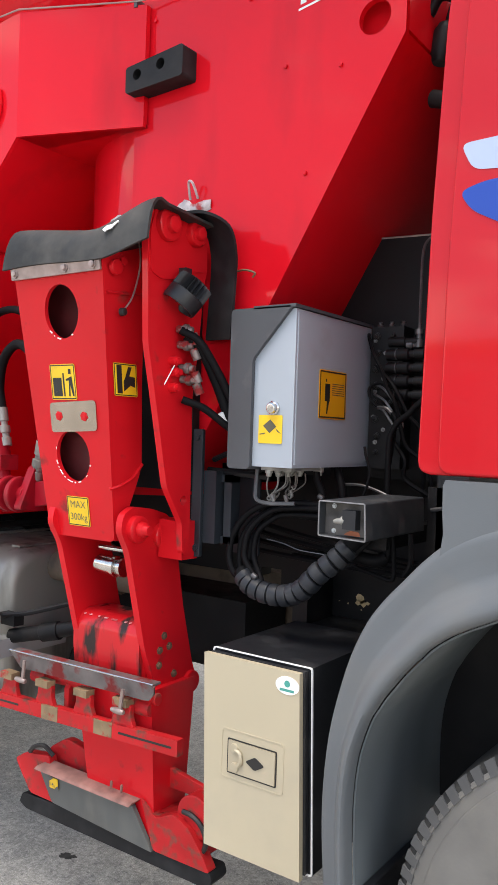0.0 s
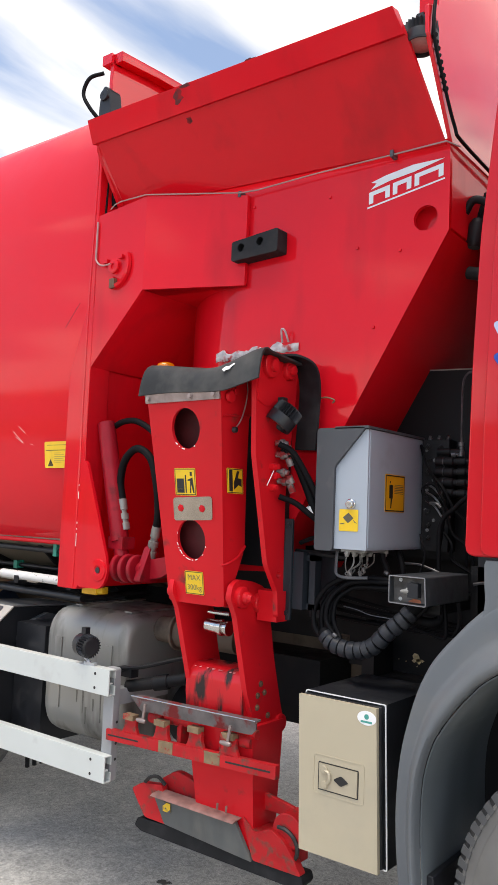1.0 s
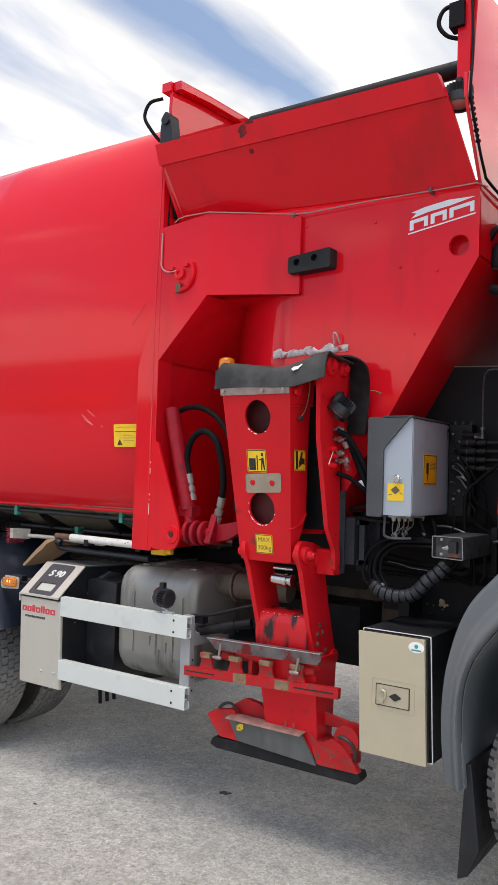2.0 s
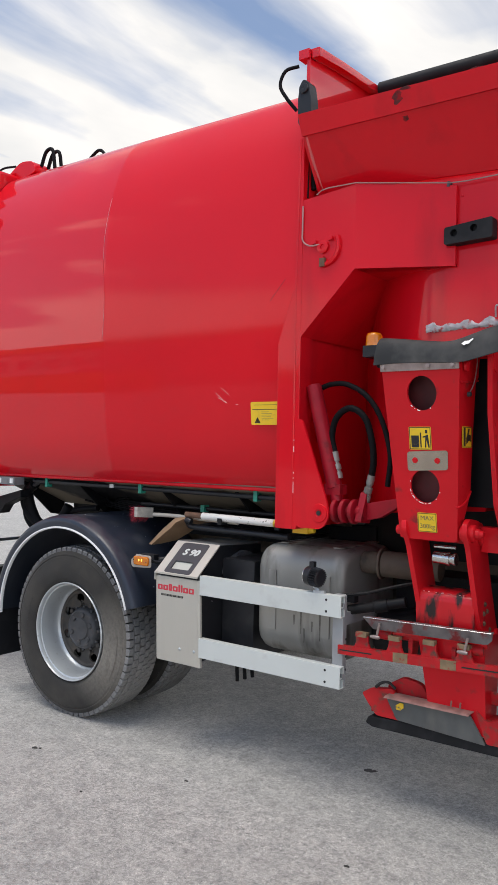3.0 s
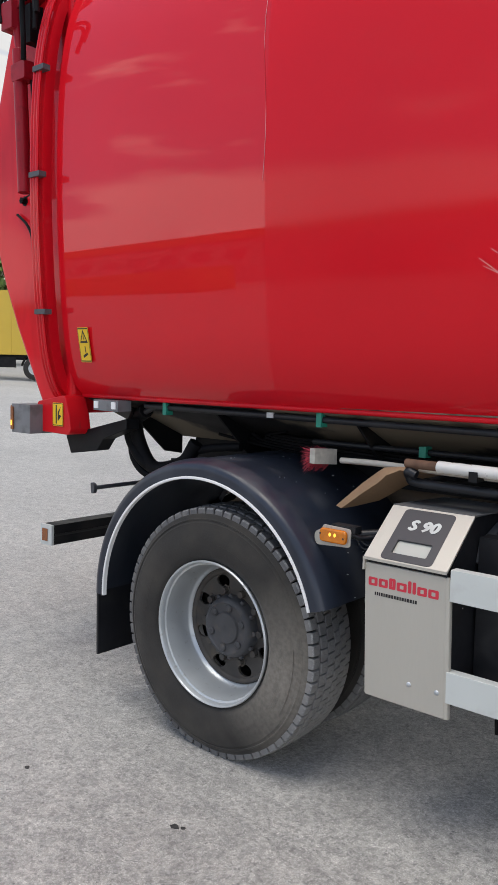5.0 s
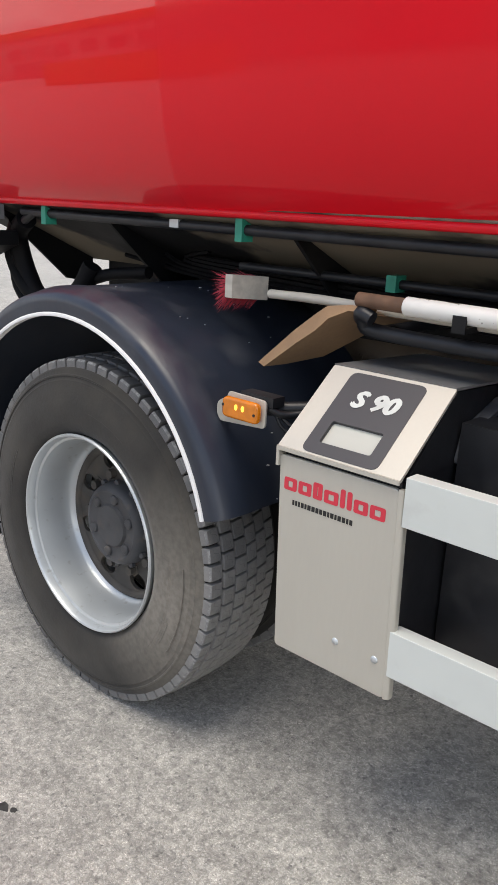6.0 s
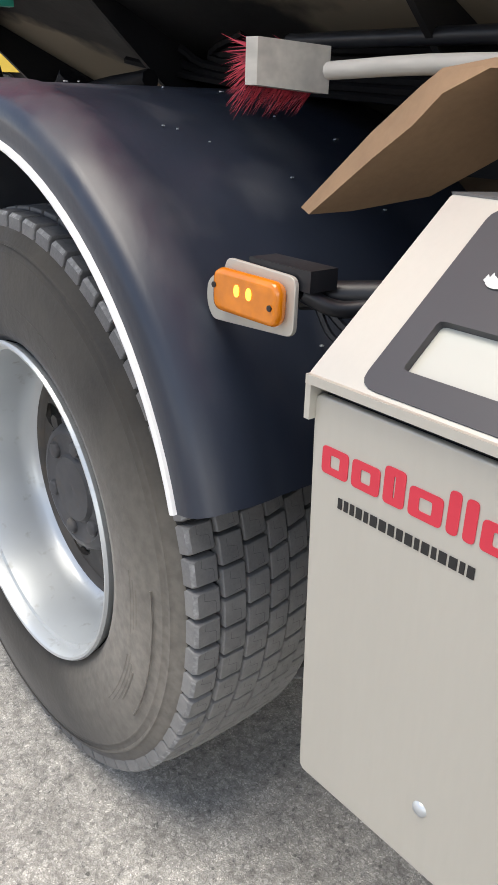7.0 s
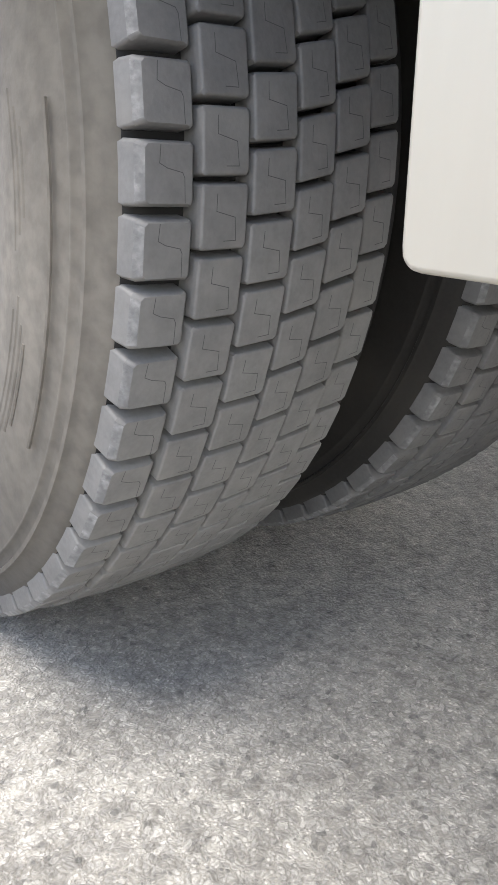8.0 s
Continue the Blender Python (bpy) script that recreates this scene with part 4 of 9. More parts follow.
part("reflector", bm, AMBER_DULL, cap, "small brown-amber reflector")
bm = B()
box(bm, -4.6205, -4.6175, 3.93, 2 * MID - 3.93, 0.592, 0.606, 0)
part("groove", bm, INK, bar)
bm = B()
for y in (4.9, 5.4):
    box(bm, -4.69, -4.64, y - 0.02, y + 0.02, 0.65, 0.95, 0.004)
    box(bm, -4.69, -4.40, y - 0.02, y + 0.02, 0.90, 0.96, 0.004)
pieces("bar_bracket", bm, DARK, truck)
bm = B()
cyl(bm, (-4.13, 3.82, 0.935), (-4.13, 4.4, 0.935), 0.011, 10)
prism(bm, rounded([(-4.14, 0.905), (-4.145, 0.965), (-4.115, 0.955), (-4.115, 0.91)], 0.012, 3), "y", 3.80, 3.82, 0.002)
part("flap_holder", bm, HOOD_GREY, truck)

# ---- front frame column of the body and its gusset ----
bm = B()
prism(bm, rounded([(-1.637, 1.222), (-1.515, 1.222), (-1.505, 1.24), (-1.505, 3.14), (-1.535, 3.14), (-1.545, 2.42), (-1.637, 2.14)], 0.008, 2), "y", 3.622, 3.735, 0.004)
box(bm, -1.635, -1.52, 3.735, 4.36, 1.225, 2.60, 0.004)
column = part("frame_column", bm, RED, truck, "red upright frame column with chipped edges")
bm = B()
for z, h in ((1.655, 0.006), (1.60, 0.03), (1.495, 0.008), (1.47, 0.006), (1.40, 0.055)):
    box(bm, -1.533, -1.529, 3.6205, 3.6225, z, z + h, 0.0008)
pieces("paint_chip", bm, WHITE, column, "chipped white paint marks")
bm = B()
tube(bm, [(-1.535, 3.622, 1.23), (-1.535, 3.622, 2.42), (-1.52, 3.622, 3.13)], 0.004, 6, 1)
part("weld_bead", bm, RED, column)
bm = B()
plate(bm, [rounded([(-1.508, 1.235), (-1.508, 1.765), (-1.48, 1.755), (-1.33, 1.355), (-1.322, 1.29), (-1.36, 1.235)], 0.03, 4)], lambda u, v: (u, 3.615, v), (0, 0.014, 0))
lathe(bm, (-1.375, 3.616, 1.312), (0, -1, 0), [(0, 0.046), (0.006, 0.043), (0.008, 0.02), (0.004, 0.016), (0.004, 0.001)], 28)
part("gusset_plate", bm, RED, truck, "red gusset plate with a round pivot boss")
bm = B()
cyl(bm, (-1.375, 3.609, 1.312), (-1.375, 3.611, 1.312), 0.012, 12, 0)
part("pivot_hole", bm, INK, truck)
bm = B()
box(bm, -1.60, -1.51, 3.73, 3.80, 1.192, 1.222, 0.01)
cyl(bm, (-1.585, 3.745, 1.205), (-1.48, 3.75, 1.212), 0.014, 12)
part("yellow_foot", bm, YELLOW_PAINT, truck, "scuffed yellow painted lug")


# ---- hopper ----
bm = B()
plate(bm, [[(-0.82, 1.351), (-0.62, 1.36), (0.058, 2.515), (0.058, 2.825), (-0.80, 2.862), (-1.50, 2.91), (-1.50, 2.48), (-0.82, 2.465)], circle2(-0.025, 2.570, 0.043, 28)], lambda u, v: (u, 3.75, v), (0, 0.018, 0))
hopper = part("hopper_side", bm, RED, truck, "red steel hopper side plate with a round hole")
# the plate folds back into a recess behind the frame column
bm = B()
sweep = []
for k in range(13):
    t = k / 12
    x, y = -0.82 - 0.70 * t, 3.75 + 0.58 * t ** 1.75
    sweep.append((bm.verts.new((x, y, 1.351 - 0.08 * t)), bm.verts.new((x, y, 2.475))))
for a, c in zip(sweep, sweep[1:]):
    bm.faces.new((a[0], a[1], c[1], c[0]))
bm.normal_update()
if bm.faces[:][0].normal.y > 0:
    bmesh.ops.reverse_faces(bm, faces=bm.faces)
thicken(bm, 0.012)
part("recess_panel", bm, RED, truck, "red panel curving back behind the lift ram", sharp=60)
# unseen plate, added to keep light from leaking down into the recess
bm = B()
box(bm, -1.519, -0.80, 3.772, 4.36, 2.476, 2.49, 0)
part("recess_ceiling", bm, RED, truck)
bm = B()
plate(bm, [[(-1.50, 1.27), (-0.62, 1.36), (0.058, 2.515), (0.058, 2.80), (-1.50, 2.90)]], lambda u, v: (u, 2 * MID - 3.75, v), (0, -0.018, 0))
part("hopper_side", bm, RED, truck)
bm = B()
hull8(bm, [(-0.62, 3.768, 1.36), (-0.64, 3.768, 1.37), (-0.64, 2 * MID - 3.768, 1.37), (-0.62, 2 * MID - 3.768, 1.36)],
      [(0.058, 3.768, 2.515), (0.038, 3.768, 2.525), (0.038, 2 * MID - 3.768, 2.525), (0.058, 2 * MID - 3.768, 2.515)], 0)
box(bm, 0.04, 0.058, 3.768, 2 * MID - 3.768, 2.525, 2.80, 0)
part("hopper_front", bm, RED, truck, "sloping red hopper front")
bm = B()
prism(bm, [(-1.50, 1.29), (-0.64, 1.37), (-0.64, 1.39), (-1.50, 1.32)], "y", 3.768, 2 * MID - 3.768)
part("hopper_floor", bm, RED, truck)
bm = B()
box(bm, -0.14, 0.034, 3.805, 3.815, 2.51, 2.79, 0)
part("hopper_rib", bm, RED, truck)
# front and rear shields of the open top
bm = B()
prism(bm, [(3.745, 2.805), (3.555, 3.085), (3.548, 3.175), (3.62, 3.21), (3.645, 3.42), (3.66, 3.54), (3.74, 3.60), (3.90, 3.62), (4.4, 3.62), (5.95, 3.62), (5.85, 2.805)], "x", 0.052, 0.066, 0.003)
shield = part("front_shield", bm, RED_MIRROR, truck, "tall polished red shield that mirrors the sky at the hopper front")
bm = B()
prism(bm, [(3.76, 2.80), (3.66, 3.30), (3.65, 3.45), (3.655, 3.575), (3.90, 3.60), (4.6, 3.635), (5.95, 3.63), (5.85, 2.80)], "x", -1.52, -1.50, 0.003)
prism(bm, [(3.66, 3.54), (3.655, 3.585), (3.90, 3.605), (4.60, 3.64), (4.60, 3.60), (3.90, 3.565)], "x", -1.50, -1.45, 0.004)
box(bm, -1.56, -1.50, 3.64, 3.70, 3.54, 3.585, 0.008)
part("rear_shield", bm, RED_MIRROR, truck, "tall red shield with a folded top edge")
bm = B()
box(bm, 0.0, 0.051, 3.62, 3.68, 3.14, 3.62, 0.012)
box(bm, -0.02, 0.10, 3.63, 3.72, 3.58, 3.66, 0.015)
part("shield_post", bm, RED, shield)
# tarpaulin roll along the top
bm = B()
tube(bm, [(-1.44, 4.28, 3.60), (-0.7, 4.28, 3.595), (0.03, 4.28, 3.59)], 0.042, 18, 3)
part("tarpaulin_roll", bm, MAT_BLACK, truck, "black rolled tarpaulin over the hopper")
bm = B()
lathe(bm, (-1.5, 4.30, 3.52), (1, 0, 0), [(0, 0.06), (0.03, 0.06), (0.06, 0.035), (0.12, 0.03)], 18)
part("roll_bearing", bm, FOIL, truck, "worn pale bearing of the tarpaulin roll")
# loading flap leaning outwards
bm = B()
hull8(bm, [(-1.452, 3.728, 2.885), (0.050, 3.728, 2.80), (0.050, 3.742, 2.80), (-1.452, 3.742, 2.885)],
      [(-1.435, 3.535, 3.105), (-0.004, 3.535, 3.095), (-0.004, 3.552, 3.103), (-1.435, 3.552, 3.113)], 0.002)
hull8(bm, [(-1.455, 3.522, 3.10), (-0.004, 3.522, 3.088), (-0.004, 3.556, 3.095), (-1.455, 3.556, 3.107)],
      [(-1.462, 3.493, 3.196), (-0.032, 3.493, 3.174), (-0.032, 3.535, 3.18), (-1.462, 3.535, 3.202)], 0.004)
flap = part("loading_flap", bm, RED, truck, "dark red loading flap with a folded top lip")
bm = B()
prism(bm, [(3.742, 2.82), (3.56, 3.09), (3.56, 3.18), (3.76, 3.18), (3.80, 2.82)], "x", -1.47, -1.455)
part("flap_cheek", bm, RED, flap)
bm = B()
rng = random.Random(21)


def flap_face(u, v):
    """A place on the leaning flap, from its hinge (0) to its lip (1)."""
    return (u, 3.7265 - 0.193 * v, 2.8905 - 0.0565 * (u + 1.452) + (0.218 + 0.05 * (u + 1.452)) * v)


def lip_face(u, v):
    """A place on the flap's folded lip, from its lower (0) to its upper edge (1)."""
    return (u, 3.5205 - 0.029 * v, 3.1005 - 0.008 * (u + 1.455) + 0.095 * v)


for at_face, u, v, du, dv in ((lip_face, -0.95, 0.62, 0.026, 0.38), (lip_face, -0.905, 0.9, 0.03, 0.1), (lip_face, -0.60, 0.93, 0.03, 0.07), (flap_face, -0.935, 0.9, 0.014, 0.09)):
    plate(bm, [[(u + du * math.cos(a) * rng.uniform(0.5, 1.2), v + dv * math.sin(a) * rng.uniform(0.6, 1.0)) for a in [2 * math.pi * k / 14 for k in range(14)]]], at_face, (0, 0.001, 0.001))
pieces("dark_smear", bm, surface("dark_smear", (0.10, 0.012, 0.012), 0.8, vary=0.5, vary_scale=60, dirt=(0.3, 0.006, 0.01), dirt_scale=40, dirt_from=0.45, dirt_to=0.6), flap, "smear of dark grime")
# control cable along the top edge of the hopper side
bm = B()
tube(bm, [(-1.425, 3.618, 2.842), (-1.40, 3.618, 2.858), (-1.36, 3.618, 2.864), (-1.215, 3.619, 2.862), (-0.79, 3.718, 2.812), (-0.72, 3.726, 2.81), (-0.45, 3.7245, 2.812), (-0.13, 3.7245, 2.806), (0.055, 3.7245, 2.804), (0.08, 3.78, 2.80)], 0.0028, 6, 1)
cable = part("cable", bm, surface("pale_grey_cable", (0.36, 0.27, 0.25), 0.5), truck, "pale grey cable pinned along the hopper edge")
for x in (-0.80, -0.14):
    bm = B()
    box(bm, x - 0.006, x + 0.006, 3.716, 3.75, 2.797, 2.82, 0.002)
    part("clip", bm, HOOD_GREY, cable)
bm = B()
tube(bm, [(-1.502, 3.618, 2.80), (-1.503, 3.618, 2.68), (-1.50, 3.618, 2.63), (-1.46, 3.615, 2.60), (-1.40, 3.612, 2.598)], 0.004, 6, 4)
part("cable", bm, surface("pale_wire", (0.45, 0.25, 0.24), 0.5), truck)

# raised box on the hopper side, its right half sloping back
bm = B()
plate(bm, [[(-1.505, 2.165), (-1.215, 2.463), (-1.215, 2.858), (-1.505, 2.83)]], lambda u, v: (u, 3.625, v), (0, 0.012, 0))
hull8(bm, [(-1.215, 3.625, 2.463), (-0.765, 3.728, 2.442), (-0.765, 3.745, 2.442), (-1.215, 3.745, 2.463)],
      [(-1.215, 3.625, 2.858), (-0.765, 3.728, 2.80), (-0.765, 3.745, 2.80), (-1.215, 3.745, 2.858)], 0.001)
hull8(bm, [(-1.505, 3.637, 2.165), (-1.215, 3.637, 2.463), (-1.215, 4.24, 2.463), (-1.505, 4.24, 2.165)],
      [(-1.505, 3.637, 2.175), (-1.215, 3.637, 2.473), (-1.215, 4.24, 2.473), (-1.505, 4.24, 2.175)], 0)
hull8(bm, [(-1.215, 3.637, 2.463), (-0.765, 3.74, 2.442), (-0.765, 4.24, 2.442), (-1.215, 4.24, 2.463)],
      [(-1.215, 3.637, 2.473), (-0.765, 3.74, 2.452), (-0.765, 4.24, 2.452), (-1.215, 4.24, 2.473)], 0)
hull8(bm, [(-1.505, 3.637, 2.82), (-1.215, 3.637, 2.848), (-1.215, 3.745, 2.848), (-1.505, 3.745, 2.82)],
      [(-1.505, 3.637, 2.83), (-1.215, 3.637, 2.858), (-1.215, 3.745, 2.858), (-1.505, 3.745, 2.83)], 0)
pieces("shoulder_panel", bm, RED, truck, "panel of the raised red box on the hopper side")
bm = B()
for k, (a, z) in enumerate(((40, 0.0), (150, 0.0), (265, 0.0))):
    d = Vector((math.cos(radians(a)), 0, math.sin(radians(a))))
    c = Vector((-1.385, 3.62, 2.585)) + d * 0.055
    hull8(bm, [c + Vector((-0.012, 0.004, -0.008)), c + Vector((0.012, 0.004, -0.008)), c + Vector((0.012, 0.004, 0.008)), c + Vector((-0.012, 0.004, 0.008))],
          [c + Vector((-0.012, -0.012, -0.008)), c + Vector((0.012, -0.012, -0.008)), c + Vector((0.012, -0.012, 0.008)), c + Vector((-0.012, -0.012, 0.008))], 0.003)
lathe(bm, (-1.385, 3.626, 2.585), (0, -1, 0), [(0, 0.03), (0.014, 0.03), (0.016, 0.026), (0.016, 0.012), (0.01, 0.01), (0.01, 0.001)], 24)
arc = [(-1.375 + 0.078 * math.cos(radians(a)), 3.618, 2.585 + 0.085 * math.sin(radians(a))) for a in range(-110, 50, 20)]
tube(bm, arc, 0.012, 6, 3)
part("pivot_boss", bm, RED, truck, "red pivot boss with a curved stop")
bm = B()
box(bm, -1.398, -1.368, 3.606, 3.624, 2.49, 2.53, 0.004)
part("grease_nipple", bm, BROWN, truck)

# rubber buffer
bm = B()
block = [(-0.803, 2.53), (-0.803, 2.606), (-0.585, 2.626), (-0.585, 2.538)]
prism(bm, rounded(block, 0.008, 3), "y", 3.716, 3.75, 0.004)
plate(bm, [rounded(block, 0.01, 3), circle2(-0.758, 2.578, 0.016, 18), circle2(-0.668, 2.588, 0.016, 18)], lambda u, v: (u, 3.688, v), (0, 0.03, 0))
part("rubber_buffer", bm, MAT_BLACK, truck, "black rubber buffer block with two bolt holes")
for x, z in ((-0.28, 2.51), (-0.115, 2.475), (-0.21, 2.22), (-0.40, 2.72), (-0.745, 2.755)):
    bm = B()
    cyl(bm, (x, 3.744, z), (x, 3.7505, z), 0.006, 10, 0.001)
    part("weld_stud", bm, RED, hopper)
# maker's mark as plain shapes: a fin over three blocks and a rule
bm = B()


def on_side(u, v):
    return (-0.246 + 0.288 * u + 0.0 * v, 3.7485, 2.648 + 0.085 * v + 0.045 * u)


for a, c in ((0.02, 0.30), (0.34, 0.58), (0.62, 0.98)):
    flat(bm, [(a, 0.12), (a + 0.06, 0.12), (a + 0.06, 0.62), (a, 0.62)], on_side, 0)
    flat(bm, [(c - 0.06, 0.12), (c, 0.12), (c, 0.62), (c - 0.06, 0.62)], on_side, 0)
    flat(bm, [(a + 0.06, 0.44), (c - 0.06, 0.44), (c - 0.06, 0.62), (a + 0.06, 0.62)], on_side, 0)
flat(bm, [(0.0, -0.05), (1.0, -0.05), (1.0, 0.02), (0.0, 0.02)], on_side, 0)
flat(bm, [(0.04, 0.72), (0.3, 0.78), (0.62, 0.74), (1.0, 0.80), (0.6, 1.05), (0.25, 1.08), (0.04, 1.02), (0.12, 0.9)], on_side, 0)
part("maker_mark", bm, PALE, hopper, "pale silver emblem of plain shapes")

# small lamps and cables on the shields
work_lamp(truck, (0.018, 3.60, 3.10), (0.05, -0.08, -1.0), 0.056, label="black ribbed work lamp on the hopper shield")
bm = B()
tube(bm, [(0.055, 3.62, 3.55), (0.07, 3.60, 3.3), (0.075, 3.57, 3.10), (0.075, 3.64, 2.98), (0.08, 3.73, 2.85), (0.085, 3.80, 2.815), (0.085, 4.3, 2.80)], 0.006, 8)
part("cable", bm, HOSE, truck, "black cable running down the shield")
bm = B()
for k in range(9):
    cyl(bm, (0.070, 3.578 + 0.011 * k, 3.085 - 0.017 * k), (0.082, 3.572 + 0.011 * k, 3.080 - 0.017 * k), 0.0085 - 0.002 * (k % 2), 7, 0.001)
pieces("cable_tie", bm, HOSE, truck)
bm = B()
tube(bm, [(-1.57, 3.66, 3.52), (-1.63, 3.63, 3.50), (-1.655, 3.62, 3.43), (-1.62, 3.63, 3.36), (-1.58, 3.66, 3.30)], 0.009, 8)
tube(bm, [(-1.50, 3.71, 3.14), (-1.502, 3.70, 3.0), (-1.495, 3.70, 2.9)], 0.013, 8)
tube(bm, [(-1.515, 3.68, 3.2), (-1.51, 3.67, 3.05), (-1.505, 3.66, 2.85)], 0.006, 6)
pieces("cable_loop", bm, HOSE, truck, "looped black cable")
bm = B()
prism(bm, rounded([(-1.552, 3.22), (-1.556, 3.34), (-1.545, 3.41), (-1.525, 3.435), (-1.495, 3.415), (-1.478, 3.32), (-1.475, 3.215), (-1.54, 3.205)], 0.02, 3), "y", 3.63, 3.70, 0.012)
lathe(bm, (-1.518, 3.632, 3.385), (0, -1, 0), [(0, 0.026), (0.012, 0.024), (0.014, 0.012), (0.01, 0.001)], 18)
part("flap_motor", bm, BLACK_PLASTIC, truck, "dark grey hinge motor of the flap")
bm = B()
tube(bm, [(0.0, 3.66, 3.52), (-0.06, 3.63, 3.50), (-0.08, 3.62, 3.44), (-0.05, 3.63, 3.39), (0.0, 3.65, 3.37)], 0.009, 8)
box(bm, -0.03, 0.03, 3.60, 3.66, 3.40, 3.50, 0.015)
part("cable_loop", bm, HOSE, truck)
# crumpled tape above the lift's mat
bm = B()
rng = random.Random(4)
rows = []
for k in range(41):
    x = -0.905 + 0.0098 * k
    rows.append([bm.verts.new((x + rng.uniform(-0.003, 0.003), 3.7485 - 0.002 * math.sin(math.pi * j / 5) - (rng.uniform(0, 0.003) if 0 < j < 5 else 0), 2.156 + 0.0003 * k + (0.0062 + 0.0015 * math.sin(k * 0.7)) * j + rng.uniform(-0.003, 0.003) + (0.006 * math.sin(k * 0.45) if j > 2 else 0.0))) for j in range(6)])
for a, c in zip(rows, rows[1:]):
    for j in range(5):
        bm.faces.new((a[j], c[j], c[j + 1], a[j + 1]))
bmesh.ops.recalc_face_normals(bm, faces=bm.faces)
thicken(bm, 0.001)
tube(bm, [(-0.58, 3.735, 2.20), (-0.575, 3.72, 2.245), (-0.56, 3.72, 2.24), (-0.552, 3.735, 2.20)], 0.004, 5)
part("crumpled_tape", bm, FOIL, truck, "crumpled silver tape strip")
bm = B()
tube(bm, [(-0.415, 3.742, 1.985), (-0.38, 3.735, 1.985), (-0.35, 3.738, 1.975), (-0.36, 3.742, 1.965)], 0.003, 5)
part("wire_stub", bm, TAN_WORN, truck)

# ---- lift ram beside the column ----
bm = B()
cyl(bm, (-1.475, 3.705, 1.93), (-1.335, 3.690, 1.43), 0.038, 24)
cyl(bm, (-1.335, 3.690, 1.43), (-1.318, 3.688, 1.365), 0.030, 18)
box(bm, -1.375, -1.29, 3.66, 3.73, 1.40, 1.45, 0.012)
ram = part("lift_ram", bm, RED_RAM, truck, "red hydraulic lift ram")
bm = B()
for x in (-1.33, -1.285, -1.235):
    lathe(bm, (x, 3.685, 1.325), (1, 0, 0), [(0, 0.05), (0.006, 0.058), (0.022, 0.058), (0.028, 0.05)], 24)
cyl(bm, (-1.345, 3.685, 1.325), (-1.185, 3.685, 1.325), 0.028, 18)
prism(bm, rounded([(3.64, 1.28), (3.74, 1.27), (3.75, 1.42), (3.70, 1.42)], 0.015, 3), "x", -1.20, -1.165, 0.004)
prism(bm, rounded([(-1.34, 1.255), (-1.10, 1.30), (-1.0, 1.36), (-1.0, 1.40), (-1.2, 1.36), (-1.30, 1.36)], 0.02, 3), "y", 3.70, 3.744, 0.004)
part("pivot_lug", bm, RED_RAM, truck, "red pivot lugs of the lift")
bm = B()
tube(bm, [(-1.455, 3.73, 1.915), (-1.38, 3.72, 1.935), (-1.29, 3.715, 1.930), (-1.18, 3.71, 1.87), (-1.10, 3.705, 1.76), (-1.05, 3.70, 1.6), (-1.06, 3.70, 1.45)], 0.013, 10)
part("hydraulic_hose", bm, HOSE, truck, "black hydraulic hose")
bm = B()
tube(bm, [(-1.345, 3.70, 1.60), (-1.362, 3.70, 1.68), (-1.335, 3.695, 1.77), (-1.26, 3.69, 1.815), (-1.18, 3.69, 1.77), (-1.140, 3.69, 1.66), (-1.135, 3.70, 1.56), (-1.15, 3.71, 1.49)], 0.016, 12)
hose = part("hydraulic_hose", bm, HOSE, truck, "bent black hydraulic hose with steel ends")
for p, q in (((-1.347, 3.70, 1.605), (-1.318, 3.70, 1.475)), ((-1.148, 3.71, 1.50), (-1.178, 3.715, 1.385))):
    p, q = Vector(p), Vector(q)
    w = (q - p)
    bm = B()
    lathe(bm, p, w, [(0, 0.019), (0.045, 0.019), (0.047, 0.015), (0.06, 0.015), (0.062, 0.021), (0.085, 0.021), (0.087, 0.017), (0.10, 0.017), (0.102, 0.021), (0.13, 0.021)], 8)
    part("hose_fitting", bm, TANK, hose, "silver crimped hose fitting")
# amber beacon behind the mat
bm = B()
box(bm, -1.198, -1.115, 3.69, 3.77, 2.055, 2.108, 0.016)
cyl(bm, (-1.16, 3.75, 2.07), (-1.165, 3.80, 2.02), 0.014, 10)
beacon = part("marker_lamp", bm, BLACK_PLASTIC, truck, "small amber marker lamp with a black base")
bm = B()
lathe(bm, (-1.157, 3.725, 2.108), (0, 0, 1), [(0, 0.040), (0.045, 0.039), (0.058, 0.033), (0.064, 0.018), (0.065, 0.001)], 24)
part("lens", bm, AMBER, beacon, "amber lens")

# ---- lifting arm ----
def arm_face(u, v):
    """The arm's front, leaning outwards to its top."""
    return (u, 3.437 + (2.0 - v) * 0.163, v)


bm = B()
front = rounded([(-0.922, 1.238), (-0.664, 1.238), (-0.618, 1.99), (-0.970, 1.99)], 0.02, 4)
plate(bm, [front, circle2(-0.790, 1.859, 0.066, 32, 0.072), circle2(-0.796, 1.467, 0.066, 32, 0.071)], arm_face, (0, 0.012, 0.002))
